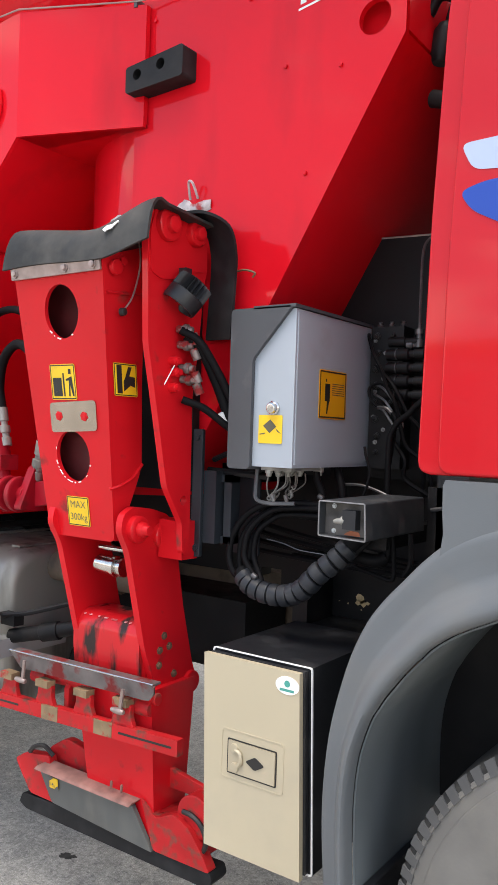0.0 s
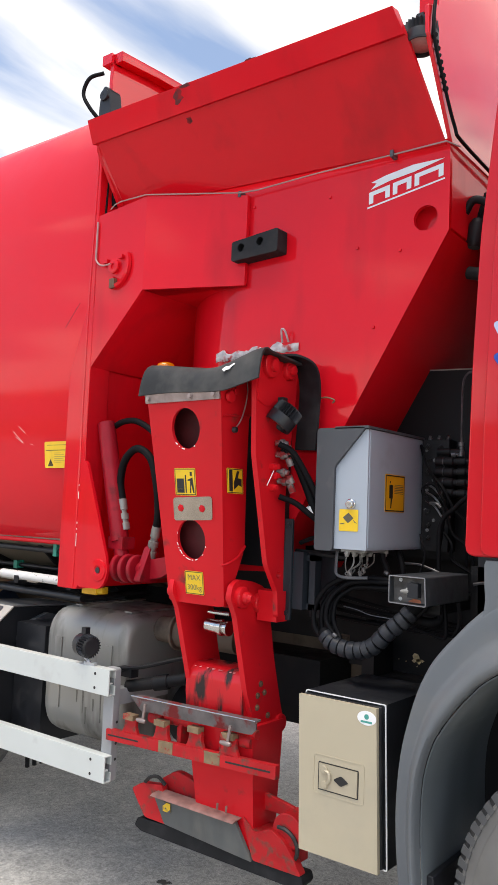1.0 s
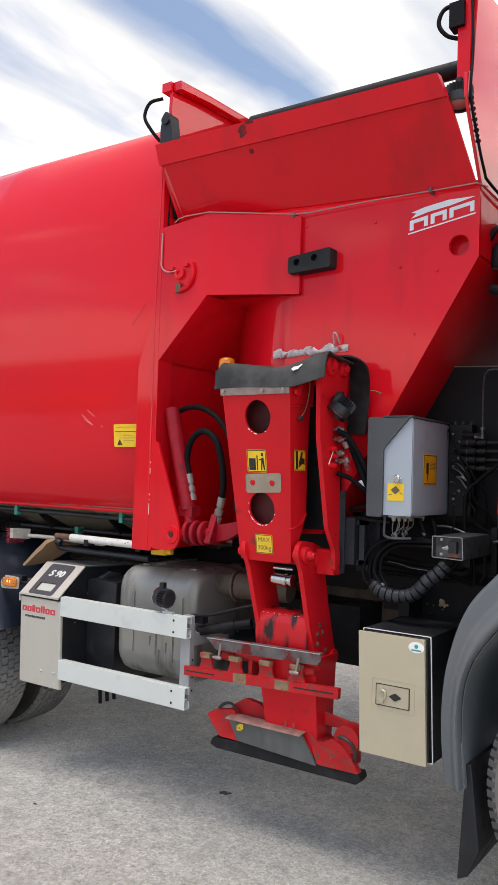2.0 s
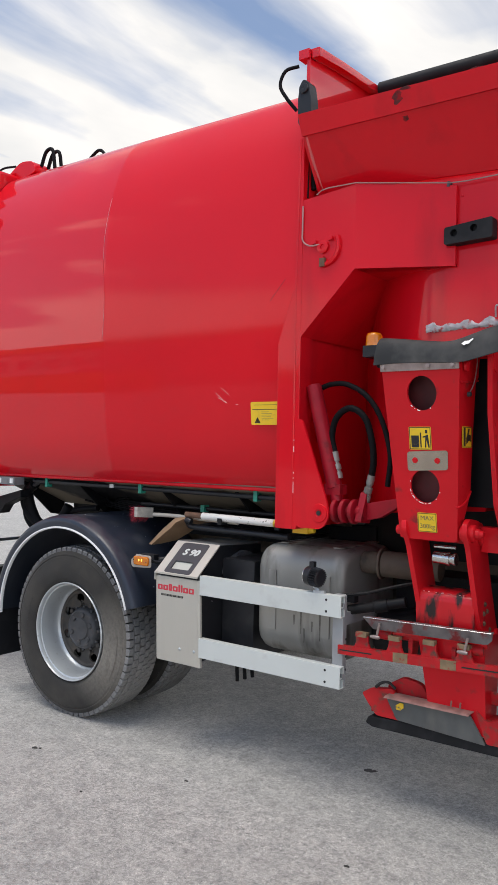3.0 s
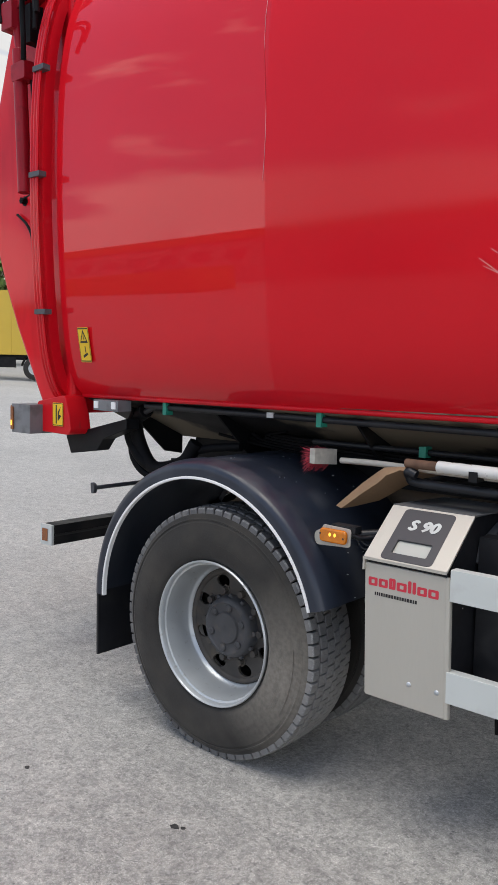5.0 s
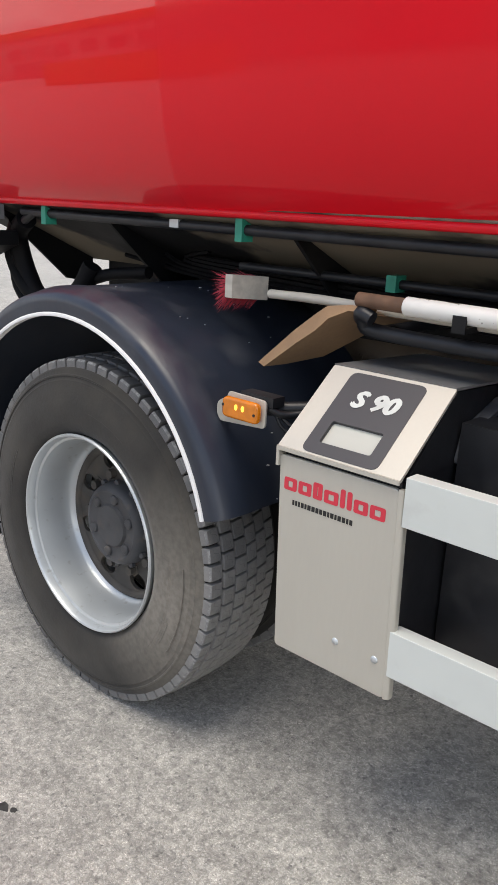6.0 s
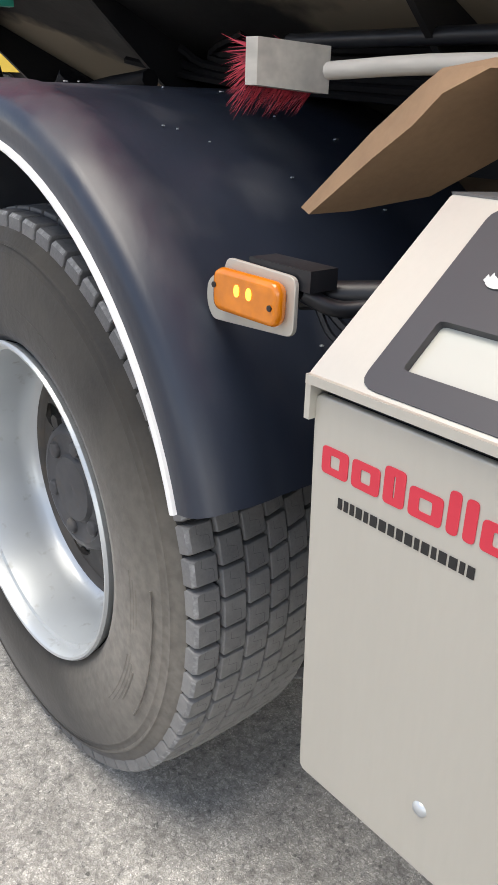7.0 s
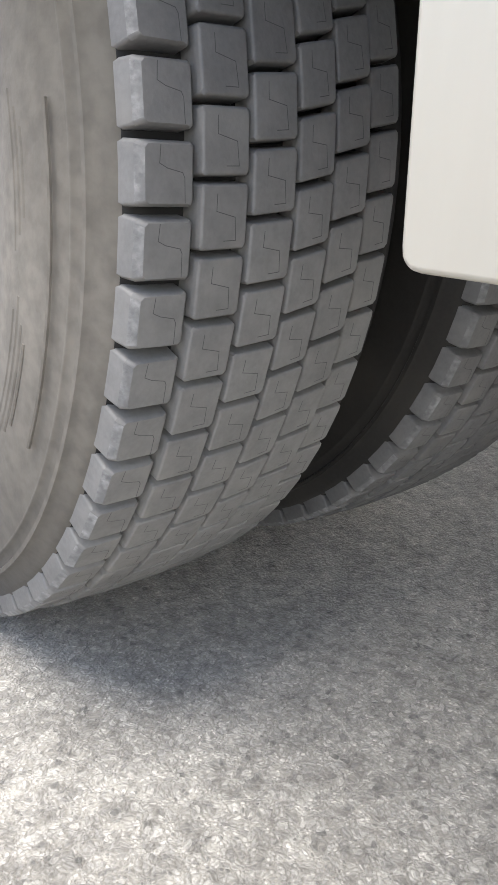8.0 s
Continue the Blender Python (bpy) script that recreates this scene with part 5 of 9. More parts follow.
# cheeks that run back from the front, wider in the head and cut in towards the pivot
for way in (1, -1):
    cheek = [(3.437 + (2.0 - 1.238) * 0.163, 1.238), (3.439, 1.988), (3.60, 2.045), (3.607, 1.925), (3.588, 1.905), (3.607, 1.677), (3.632, 1.455), (3.628, 1.42), (3.60, 1.325), (3.598, 1.25)]
    edge = (lambda v: -0.664 + 0.0612 * (v - 1.238)) if way > 0 else (lambda v: -0.922 - 0.064 * (v - 1.238))
    plate(bm, [rounded(cheek, 0.012, 3)], lambda u, v: (edge(v) + way * 0.12 * (u - 3.437 - (2.0 - v) * 0.163), u, v), (-0.012 * way, 0, 0))
arm = part("lift_arm", bm, RED_WORN, truck, "red box-section lifting arm with two round holes")
# arm's back wall, its red painted dark maroon for the shade inside
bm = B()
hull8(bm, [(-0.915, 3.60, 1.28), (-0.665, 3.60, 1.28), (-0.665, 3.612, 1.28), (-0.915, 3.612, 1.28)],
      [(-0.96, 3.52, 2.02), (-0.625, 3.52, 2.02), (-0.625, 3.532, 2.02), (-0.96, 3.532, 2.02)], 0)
part("arm_back", bm, surface("shaded_arm_red", (0.09, 0.008, 0.010), 0.6, vary=0.3, vary_scale=12), arm)
bm = B()
rng = random.Random(6)
for cz, cx, spans in ((1.859, -0.790, ((222, 230), (238, 241), (250, 262), (300, 304))), (1.467, -0.796, ((160, 166), (190, 199), (205, 208), (213, 226), (232, 236), (243, 262), (268, 272), (281, 290), (312, 318), (340, 343)))):
    for a0, a1 in spans:
        r = rng.uniform(0.0012, 0.0026)
        tube(bm, [Vector(arm_face(cx + (0.067 + rng.uniform(0, 0.003)) * math.cos(radians(a0 + (a1 - a0) * k / 4)), cz + 0.073 * math.sin(radians(a0 + (a1 - a0) * k / 4)))) + Vector((0, 0.0004, 0)) for k in range(5)], r, 5, 1)
pieces("paint_chip", bm, WHITE, arm, "chipped paint round the holes")
bm = B()
tube(bm, [(-0.638, 3.634, 1.452), (-0.640, 3.60, 1.415), (-0.648, 3.555, 1.392), (-0.662, 3.534, 1.385)], 0.005, 6)
tube(bm, [(-0.600, 3.60, 1.915), (-0.606, 3.54, 1.905), (-0.618, 3.46, 1.90)], 0.0035, 6)
pieces("weld_ridge", bm, RED_WORN, arm)
lean = (0, -0.163, 1)
sign = [(1, [(0.1, 0.1), (0.45, 0.1), (0.45, 0.62), (0.1, 0.62)]), (0, [(0.14, 0.2), (0.36, 0.2), (0.36, 0.27), (0.14, 0.27)]), (1, [(0.5, 0.1), (0.56, 0.1), (0.56, 0.75), (0.5, 0.75)]),
        (1, [(0.7, 0.1), (0.76, 0.1), (0.78, 0.42), (0.86, 0.1), (0.92, 0.1), (0.86, 0.66), (0.62, 0.58), (0.62, 0.53), (0.74, 0.54)]), (1, [(0.74, 0.72), (0.84, 0.72), (0.84, 0.86), (0.74, 0.86)])]
p = arm_face(-0.856, 1.623)
sticker(arm, "sticker", (p[0], p[1] - 0.001, p[2]), (1, 0, 0), lean, 0.10, 0.098, [YELLOW, INK], sign, label="yellow bin lift warning sticker", rim=True)
p = arm_face(-0.836, 1.272)
sticker(arm, "sticker", (p[0], p[1] - 0.001, p[2]), (1, 0, 0), lean, 0.087, 0.084, [YELLOW, INK, GREY_INK], (), ((2, "MAX", 0.34, 0.5, 0.72), (2, "300kg", 0.34, 0.5, 0.30)), label="yellow load limit sticker")
crush = [(1, [(0.12, 0.08), (0.34, 0.08), (0.34, 0.94), (0.12, 0.94)]), (1, [(0.4, 0.14), (0.7, 0.34), (0.9, 0.28), (0.9, 0.6), (0.66, 0.62), (0.78, 0.9), (0.62, 0.9), (0.5, 0.62), (0.4, 0.45)])]
sticker(arm, "sticker", (-0.6305, 3.512, 1.635), (0.12, 1, 0), (0.045, -0.16, 1), 0.078, 0.088, [YELLOW, INK], crush, label="yellow crush warning sticker")
bm = B()
plate(bm, [rounded([(-0.869, 1.532), (-0.688, 1.540), (-0.685, 1.622), (-0.868, 1.614)], 0.012, 3)], lambda u, v: Vector(arm_face(u, v)) + Vector((0, -0.004, 0)), (0, 0.004, 0))
for x in (-0.833, -0.733):
    bolt(bm, Vector(arm_face(x, 1.578)) + Vector((0, -0.004, 0)), (0, -1, -0.16), 0.009, 0.003, 1)
part("steel_plate", bm, [POLISHED, RED_WORN], arm, "bare steel plate with two bolts")
bm = B()
plate(bm, [rounded([(-0.972, 1.953), (-0.620, 1.953), (-0.620, 1.985), (-0.972, 1.985)], 0.003, 2)], lambda u, v: Vector(arm_face(u, v)) + Vector((0, -0.009, 0)), (0, 0.006, 0))
for x in (-0.955, -0.752, -0.645):
    bolt(bm, Vector(arm_face(x, 1.969)) + Vector((0, -0.009, 0)), (0, -1, 0), 0.009, 0.007)
part("clamp_strip", bm, CLAMP, arm, "steel clamping strip with three bolts")
bm = B()
bolt(bm, (-0.606, 3.50, 1.985), (1, 0, 0), 0.012, 0.01)
lathe(bm, (-0.608, 3.475, 1.965), (1, 0, 0), [(0, 0.02), (0.012, 0.02), (0.015, 0.014)], 14)
part("arm_lug", bm, RED_WORN, arm)
bm = B()
tube(bm, [(-0.590, 3.545, 2.04), (-0.587, 3.548, 1.98), (-0.592, 3.53, 1.90), (-0.602, 3.505, 1.855)], 0.0025, 5)
part("wire", bm, CLAMP, arm, "thin pale wire")
bm = B()
lathe(bm, (-0.606, 3.503, 1.853), (1, 0, 0), [(0, 0.011), (0.012, 0.010), (0.015, 0.006)], 12)
part("wire_end", bm, INK, arm)

# added dark panel: the shade in the gap beside the arm, as colour
bm = B()
box(bm, -0.95, -0.53, 3.716, 3.746, 1.38, 2.02, 0.004)
part("arm_mount", bm, DARK, truck, "dark panel standing in for shade behind the lifting arm")

# rubber mat draped over the arm's top
bm = B()
NX, NY = 22, 12
rows = []
for i in range(NX + 1):
    u = i / NX
    x = -1.0 + 0.55 * u
    row = []
    for j in range(NY + 1):
        v = j / NY
        crest = 2.100 - 0.045 * min(u, 0.55) + 0.12 * max(0.0, min(u, 0.93) - 0.62)
        y = 3.424 + 0.055 * v / 0.45 if v < 0.45 else 3.479 + 0.255 * (v - 0.45) / 0.55
        if v < 0.45:
            z = 1.982 + 0.02 * max(0, u - 0.7) + (crest - 1.982) * math.sin(v / 0.45 * math.pi / 2)
        else:
            z = crest - 0.02 * (v - 0.45)
        x_in = x + (0.03 * v if u < 0.5 else 0.0)
        z += 0.004 * math.sin(7 * u + 3 * v) + (0.022 * max(0, u - 0.74) / 0.26 * (1 - v / 0.45) if v < 0.45 else 0)
        y -= 0.012 * math.sin(v / 0.45 * math.pi) if v < 0.45 else 0
        row.append(bm.verts.new((x_in, y, z)))
    rows.append(row)
for a, c in zip(rows, rows[1:]):
    for j in range(NY):
        bm.faces.new((a[j], c[j], c[j + 1], a[j + 1]))
bmesh.ops.recalc_face_normals(bm, faces=bm.faces)
thicken(bm, 0.007)
part("rubber_mat", bm, MAT_DUSTY, truck, "black rubber mat draped over the lift arm", sharp=60)
bm = B()
strip = spline([(-0.50, 3.60, 2.125), (-0.44, 3.64, 2.13), (-0.395, 3.69, 2.10), (-0.385, 3.715, 2.03), (-0.39, 3.72, 1.93), (-0.40, 3.722, 1.80)], 5)
ring = []
for k, p in enumerate(strip):
    w = 0.05
    ring.append((bm.verts.new((p.x - 0.10, p.y + 0.012, p.z)), bm.verts.new((p.x, p.y - 0.01, p.z - 0.004))))
for a, c in zip(ring, ring[1:]):
    bm.faces.new((a[0], a[1], c[1], c[0]))
thicken(bm, 0.008)
part("rubber_skirt", bm, MAT_BLACK, truck, "hanging black rubber skirt")

bm = B()
plate(bm, [[(-0.598, 2.052), (-0.588, 2.066), (-0.570, 2.068), (-0.556, 2.082), (-0.552, 2.076), (-0.562, 2.062), (-0.566, 2.05), (-0.58, 2.046), (-0.585, 2.04)]], lambda u, v: (u - 0.010, 3.4265 + (v - 2.05) * 0.42, 2.05 + (v - 2.05) * 0.7), (0, 0.004, 0))
part("torn_mark", bm, WHITE, truck, "white torn patch on the mat")

# link plate beside the arm
bm = B()
plate(bm, [rounded([(3.478, 2.06), (3.50, 2.125), (3.66, 2.135), (3.718, 2.12), (3.722, 1.985), (3.712, 1.955), (3.695, 1.78), (3.676, 1.638), (3.680, 1.40), (3.683, 1.215), (3.655, 1.215), (3.648, 1.30), (3.582, 1.399), (3.535, 1.60), (3.494, 1.77), (3.486, 1.942)], 0.012, 3),
           circle2(3.652, 1.36, 0.013, 16)], lambda u, v: (-0.50, u, v), (-0.02, 0, 0))
for y, r in ((3.545, 0.042), (3.655, 0.034)):
    lathe(bm, (-0.50, y, 2.075), (1, 0, 0), [(0, r), (0.02, r), (0.024, r * 0.9), (0.024, r * 0.55), (0.036, r * 0.5), (0.04, r * 0.3)], 24)
link = part("link_plate", bm, RED_WORN, truck, "tapered red link plate with pivot pins")
bm = B()
plate(bm, [rounded([(3.486, 2.05), (3.505, 2.118), (3.66, 2.128), (3.712, 2.11), (3.714, 1.985), (3.66, 1.975), (3.60, 1.945), (3.53, 1.935), (3.492, 1.95)], 0.012, 3)], lambda u, v: (-0.495, u, v), (-0.006, 0, 0))
part("head_plate", bm, RED_WORN, link, "welded head plate")
work_lamp(truck, (-0.462, 3.585, 1.893), (-0.45, -0.45, -0.85), 0.05, label="black ribbed work lamp on the lift")
bm = B()
tube(bm, [(-0.47, 3.61, 1.80), (-0.44, 3.64, 1.76), (-0.42, 3.68, 1.68), (-0.39, 3.71, 1.58), (-0.36, 3.75, 1.52)], 0.016, 10)
tube(bm, [(-0.475, 3.59, 1.81), (-0.435, 3.62, 1.78), (-0.40, 3.66, 1.70), (-0.37, 3.71, 1.60), (-0.35, 3.76, 1.55)], 0.011, 8)
tube(bm, [(-0.48, 3.61, 1.63), (-0.44, 3.65, 1.61), (-0.40, 3.69, 1.57), (-0.37, 3.72, 1.54)], 0.010, 8)
pieces("hose", bm, HOSE, truck, "black hoses running from the lift")
bm = B()
for z, d in ((1.815, 0), (1.775, 0.005), (1.715, 0.012), (1.685, 0.02)):
    lathe(bm, (-0.495, 3.60 + d, z), (1, 0.25, -0.1), [(0, 0.010), (0.018, 0.010), (0.019, 0.015), (0.032, 0.015), (0.033, 0.010), (0.045, 0.009)], 8)
    lathe(bm, (-0.455, 3.615 + d, z - 0.012), (0.3, 0.3, -1), [(0, 0.012), (0.03, 0.012)], 8)
pieces("hose_fitting", bm, surface("stained_fitting", (0.21, 0.18, 0.17), 0.45, metal=0.4, vary=0.35, vary_scale=40, dirt=(0.26, 0.02, 0.02), dirt_scale=30, dirt_from=0.5, dirt_to=0.58), link, "stained silver and red hose fittings")
bm = B()
for z, d in ((1.73, 0.0), (1.70, 0.005), (1.66, 0.0)):
    lathe(bm, (-0.5, 3.585 + d, z), (1, 0, 0), [(0, 0.013), (0.02, 0.013), (0.022, 0.009), (0.03, 0.009)], 8)
pieces("valve_fitting", bm, RED_WORN, link)
bm = B()
tube(bm, [(-0.49, 3.60, 1.735), (-0.485, 3.575, 1.71), (-0.482, 3.54, 1.665)], 0.0017, 5)
part("cable_tie", bm, PALE, link)
bm = B()
lathe(bm, (-0.412, 3.69, 1.60), (0.4, 0.5, -1), [(0, 0.012), (0.028, 0.012)], 10)
part("hose_tag", bm, WHITE, link)

# bracket that the link and the leg turn on
bm = B()
box(bm, -0.60, -0.515, 3.67, 3.735, 1.195, 1.30, 0.008)
box(bm, -0.93, -0.60, 3.69, 3.74, 1.22, 1.30, 0.008)
part("pivot_bracket", bm, RED_WORN, truck, "red pivot bracket of the lift")

# ---- lower leg and comb ----
bm = B()
for x in (-0.902, -0.632):
    plate(bm, [rounded([(3.533, 1.275), (3.545, 1.318), (3.585, 1.338), (3.66, 1.328), (3.725, 1.308), (3.752, 1.262), (3.763, 1.175), (3.778, 1.044), (3.812, 0.87), (3.828, 0.83), (3.815, 0.785), (3.72, 0.77), (3.665, 0.80), (3.642, 0.862), (3.612, 0.95), (3.563, 1.215)], 0.016, 4)],
          lambda u, v: (x + (0.08 if x > -0.8 else 0.12) * (1.24 - v), u, v), (0.022, 0, 0))
leg = pieces("lift_leg", bm, RED_WORN, truck, "red lift leg plate")[1]
bm = B()
curve = [(3.74, 0.83), (3.63, 0.83), (3.618, 0.86), (3.61, 0.92)] + [(3.665 + 0.055 * math.cos(radians(a)), 0.965 + 0.055 * math.sin(radians(a))) for a in range(180, 85, -12)] + [(3.74, 1.018)]
prism(bm, curve, "x", -0.866, -0.605)
part("cross_bar", bm, RED_GREASY, leg, "red cross bar with a grimy front")
bm = B()
rng = random.Random(15)
for k in range(9):
    x = -0.85 + 0.028 * k + rng.uniform(-0.012, 0.012)
    box(bm, x, x + rng.uniform(0.003, 0.014), 3.624, 3.632, 1.006, 1.0085, 0.0005)
pieces("paint_chip", bm, SEAM, leg)
bm = B()
hull8(bm, [(-0.80, 3.64, 0.43), (-0.555, 3.64, 0.43), (-0.555, 3.76, 0.43), (-0.80, 3.76, 0.43)],
      [(-0.86, 3.615, 0.84), (-0.56, 3.615, 0.84), (-0.56, 3.80, 0.84), (-0.86, 3.80, 0.84)], 0.012)
part("leg_box", bm, RED_WORN, leg)
bm = B()
for x, y, z, r in ((-0.655, 3.590, 1.277, 0.037), (-0.655, 3.690, 1.252, 0.035), (-0.955, 3.60, 1.27, 0.022)):
    lathe(bm, (x, y, z), (1, 0, 0), [(0, r * 0.9), (0.01, r), (0.058, r), (0.063, r * 0.85), (0.063, r * 0.6), (0.078, r * 0.55), (0.082, r * 0.4), (0.094, r * 0.34)], 26)
pieces("pivot_pin", bm, RED_WORN, leg, "red pivot pins with greasy bolts")
bm = B()
for y, z in ((3.672, 0.935), (3.692, 0.972), (3.712, 0.94), (3.728, 0.86), (3.667, 0.895)):
    bolt(bm, (-0.61 + 0.08 * (1.24 - z), y, z), (1, 0, 0), 0.008, 0.006)
pieces("leg_bolt", bm, BROWN, leg)
bm = B()
lathe(bm, (-0.635, 3.80, 0.822), (1, 0, 0), [(0, 0.028), (0.004, 0.032), (0.066, 0.032), (0.07, 0.027)], 20)
hull8(bm, [(-0.63, 3.64, 0.785), (-0.575, 3.64, 0.785), (-0.575, 3.67, 0.77), (-0.63, 3.67, 0.77)], [(-0.63, 3.76, 0.835), (-0.575, 3.76, 0.835), (-0.575, 3.80, 0.805), (-0.63, 3.80, 0.805)], 0.008)
part("hinge_knuckle", bm, RED_WORN, leg, "rounded red hinge knuckle")
bm = B()
cyl(bm, (-0.80, 3.64, 1.158), (-0.735, 3.64, 1.155), 0.026, 20)
lathe(bm, (-0.735, 3.64, 1.155), (1, 0, 0), [(0, 0.030), (0.012, 0.030), (0.014, 0.022), (0.026, 0.022), (0.028, 0.027), (0.038, 0.027)], 20)
cyl(bm, (-0.80, 3.64, 1.205), (-0.70, 3.64, 1.205), 0.008, 10)
part("chrome_cylinder", bm, CHROME, leg, "short chrome actuator in the leg")
GUIDE = surface("worn_guide_steel", (0.15, 0.135, 0.135), 0.4, metal=0.4, vary=0.3, vary_scale=18, dirt=(0.20, 0.02, 0.02), dirt_scale=14, dirt_from=0.5, dirt_to=0.6, bump=0.1)
# steel guide strip
bm = B()
top = [(-1.102, 0.864), (-0.520, 0.878), (-0.508, 0.872), (-0.512, 0.85), (-0.530, 0.832), (-0.548, 0.829), (-1.055, 0.816)]
plate(bm, [top], lambda u, v: (u, 3.566 + 0.28 * (0.872 - v) * (1 if v > 0.85 else 0.6), v), (0, 0.006, 0.002))
hull8(bm, [(-1.10, 3.566, 0.863), (-0.515, 3.566, 0.877), (-0.515, 3.57, 0.871), (-1.10, 3.57, 0.857)],
      [(-1.09, 3.60, 0.866), (-0.515, 3.60, 0.880), (-0.515, 3.602, 0.874), (-1.09, 3.602, 0.860)], 0.001)
strip_part = part("guide_strip", bm, GUIDE, truck, "worn steel guide strip")
bm = B()
tube(bm, [(-1.101, 3.567, 0.8645), (-0.512, 3.567, 0.8785)], 0.0022, 6, 1)
part("bright_edge", bm, CHROME, strip_part, "bright worn edge")
# comb that grips the bins
bm = B()
hull8(bm, [(-1.235, 3.575, 0.675), (-0.43, 3.575, 0.707), (-0.43, 3.60, 0.707), (-1.235, 3.60, 0.675)],
      [(-1.235, 3.575, 0.716), (-0.43, 3.575, 0.75), (-0.43, 3.60, 0.75), (-1.235, 3.60, 0.716)], 0.005)
for x in (-1.112, -0.950, -0.786, -0.632):
    z = 0.71 + 0.04 * (x + 1.235) / 0.8
    prism(bm, rounded([(x - 0.045, z - 0.005), (x - 0.03, z + 0.03), (x - 0.028, z + 0.062), (x + 0.03, z + 0.062), (x + 0.028, z + 0.03), (x + 0.045, z - 0.005)], 0.01, 3), "y", 3.58, 3.596, 0.002)
comb = part("lift_comb", bm, RED_SCUFFED, truck, "scuffed red bin-gripping comb with four teeth")
for x in (-1.112, -0.950, -0.786, -0.632):
    z = 0.71 + 0.04 * (x + 1.235) / 0.8
    bm = B()
    box(bm, x - 0.026, x + 0.026, 3.566, 3.598, z + 0.056, z + 0.076, 0.005)
    part("tooth_cap", bm, TAN_WORN, comb, "worn bare steel tooth cap")
for a, c in ((-1.225, -1.06), (-0.64, -0.45)):
    bm = B()
    z0, z1 = (0.695 + 0.041 * (q + 1.235) for q in (a, c))
    hull8(bm, [(a, 3.5742, z0 - 0.003), (c, 3.5742, z1 - 0.003), (c, 3.578, z1 - 0.003), (a, 3.578, z0 - 0.003)],
          [(a, 3.5742, z0 + 0.003), (c, 3.5742, z1 + 0.003), (c, 3.578, z1 + 0.003), (a, 3.578, z0 + 0.003)], 0)
    part("slot", bm, INK, comb)
for a, c in ((-0.955, -0.885), (-0.735, -0.665)):
    bm = B()
    z0, z1 = (0.676 + 0.04 * (q + 1.235) for q in (a, c))
    hull8(bm, [(a, 3.5738, z0), (c, 3.5738, z1), (c, 3.58, z1), (a, 3.58, z0)], [(a, 3.5738, z0 + 0.041), (c, 3.5738, z1 + 0.041), (c, 3.58, z1 + 0.041), (a, 3.58, z0 + 0.041)], 0.001)
    part("worn_patch", bm, TAN_WORN, comb, "paint worn to bare steel")
bm = B()
cyl(bm, (-1.05, 3.635, 0.785), (-0.55, 3.635, 0.815), 0.017, 14)
for x in (-0.90, -0.70):
    prism(bm, [(3.61, 0.70), (3.61, 0.78), (3.66, 0.83), (3.70, 0.80), (3.66, 0.70)], "x", x, x + 0.02, 0.003)
for x0 in (-1.02, -0.60):
    lathe(bm, (x0 - 0.02, 3.62, 0.79), (1, 0, 0), [(0, 0.022), (0.03, 0.024), (0.06, 0.02)], 12)
part("comb_shaft", bm, RED_SCUFFED, comb)
bm = B()
for x in (-1.03, -0.625):
    hull8(bm, [(x - 0.005, 3.560, 0.785), (x + 0.005, 3.560, 0.785), (x + 0.005, 3.566, 0.785), (x - 0.005, 3.566, 0.785)],
          [(x + 0.012, 3.552, 0.850), (x + 0.022, 3.552, 0.850), (x + 0.022, 3.558, 0.850), (x + 0.012, 3.558, 0.850)], 0.002)
    lathe(bm, (x - 0.03, 3.562, 0.785), (1, 0, 0), [(0, 0.006), (0.015, 0.009), (0.035, 0.009), (0.045, 0.006)], 8)
pieces("comb_lever", bm, CLAMP, comb, "silver locking levers")
# foot with rubber buffer
bm = B()
plate(bm, [rounded([(-0.955, 0.418), (-0.552, 0.398), (-0.622, 0.522), (-1.008, 0.522)], 0.006, 2)], lambda u, v: (u, 3.612 + (0.53 - v) * 0.12, v), (0, 0.012, 0))
foot = part("foot_plate", bm, FOOT_GREY, truck, "grey sloping foot plate with a pink worn top edge")
bm = B()
hull8(bm, [(-1.010, 3.600, 0.512), (-0.618, 3.600, 0.512), (-0.618, 3.616, 0.514), (-1.010, 3.616, 0.514)], [(-1.004, 3.606, 0.522), (-0.612, 3.606, 0.522), (-0.60, 3.648, 0.532), (-0.99, 3.648, 0.532)], 0.002)
for x in (-0.66, -0.70):
    cyl(bm, (x, 3.615, 0.535), (x + 0.004, 3.612, 0.56), 0.004, 6)
part("worn_edge", bm, surface("worn_pink_edge", (0.25, 0.12, 0.10), 0.6, vary=0.3, vary_scale=30), foot)
flat_y = [(1, [(-0.02, 0.55), (0.3, 0.8), (0.55, 1.02), (-0.02, 1.02)]), (1, [(0.6, -0.02), (1.02, -0.02), (1.02, 0.4), (0.8, 0.25)]), (1, [(0.3, 0.3), (0.5, 0.35), (0.45, 0.55)])]
sticker(foot, "sticker", (-0.955, 3.616, 0.468), (1, 0, 0), (0, -0.12, 1), 0.038, 0.034, [YELLOW_PAINT, FOOT_GREY], flat_y, label="torn yellow sticker", rim=False)
bm = B()
prism(bm, rounded([(-1.115, 0.372), (-1.10, 0.404), (-0.95, 0.412), (-0.56, 0.404), (-0.357, 0.41), (-0.348, 0.385), (-0.366, 0.362), (-1.08, 0.358)], 0.008, 3), "y", 3.634, 3.70, 0.004)
part("rubber_lip", bm, MAT_BLACK, foot, "black rubber lip")
bm = B()
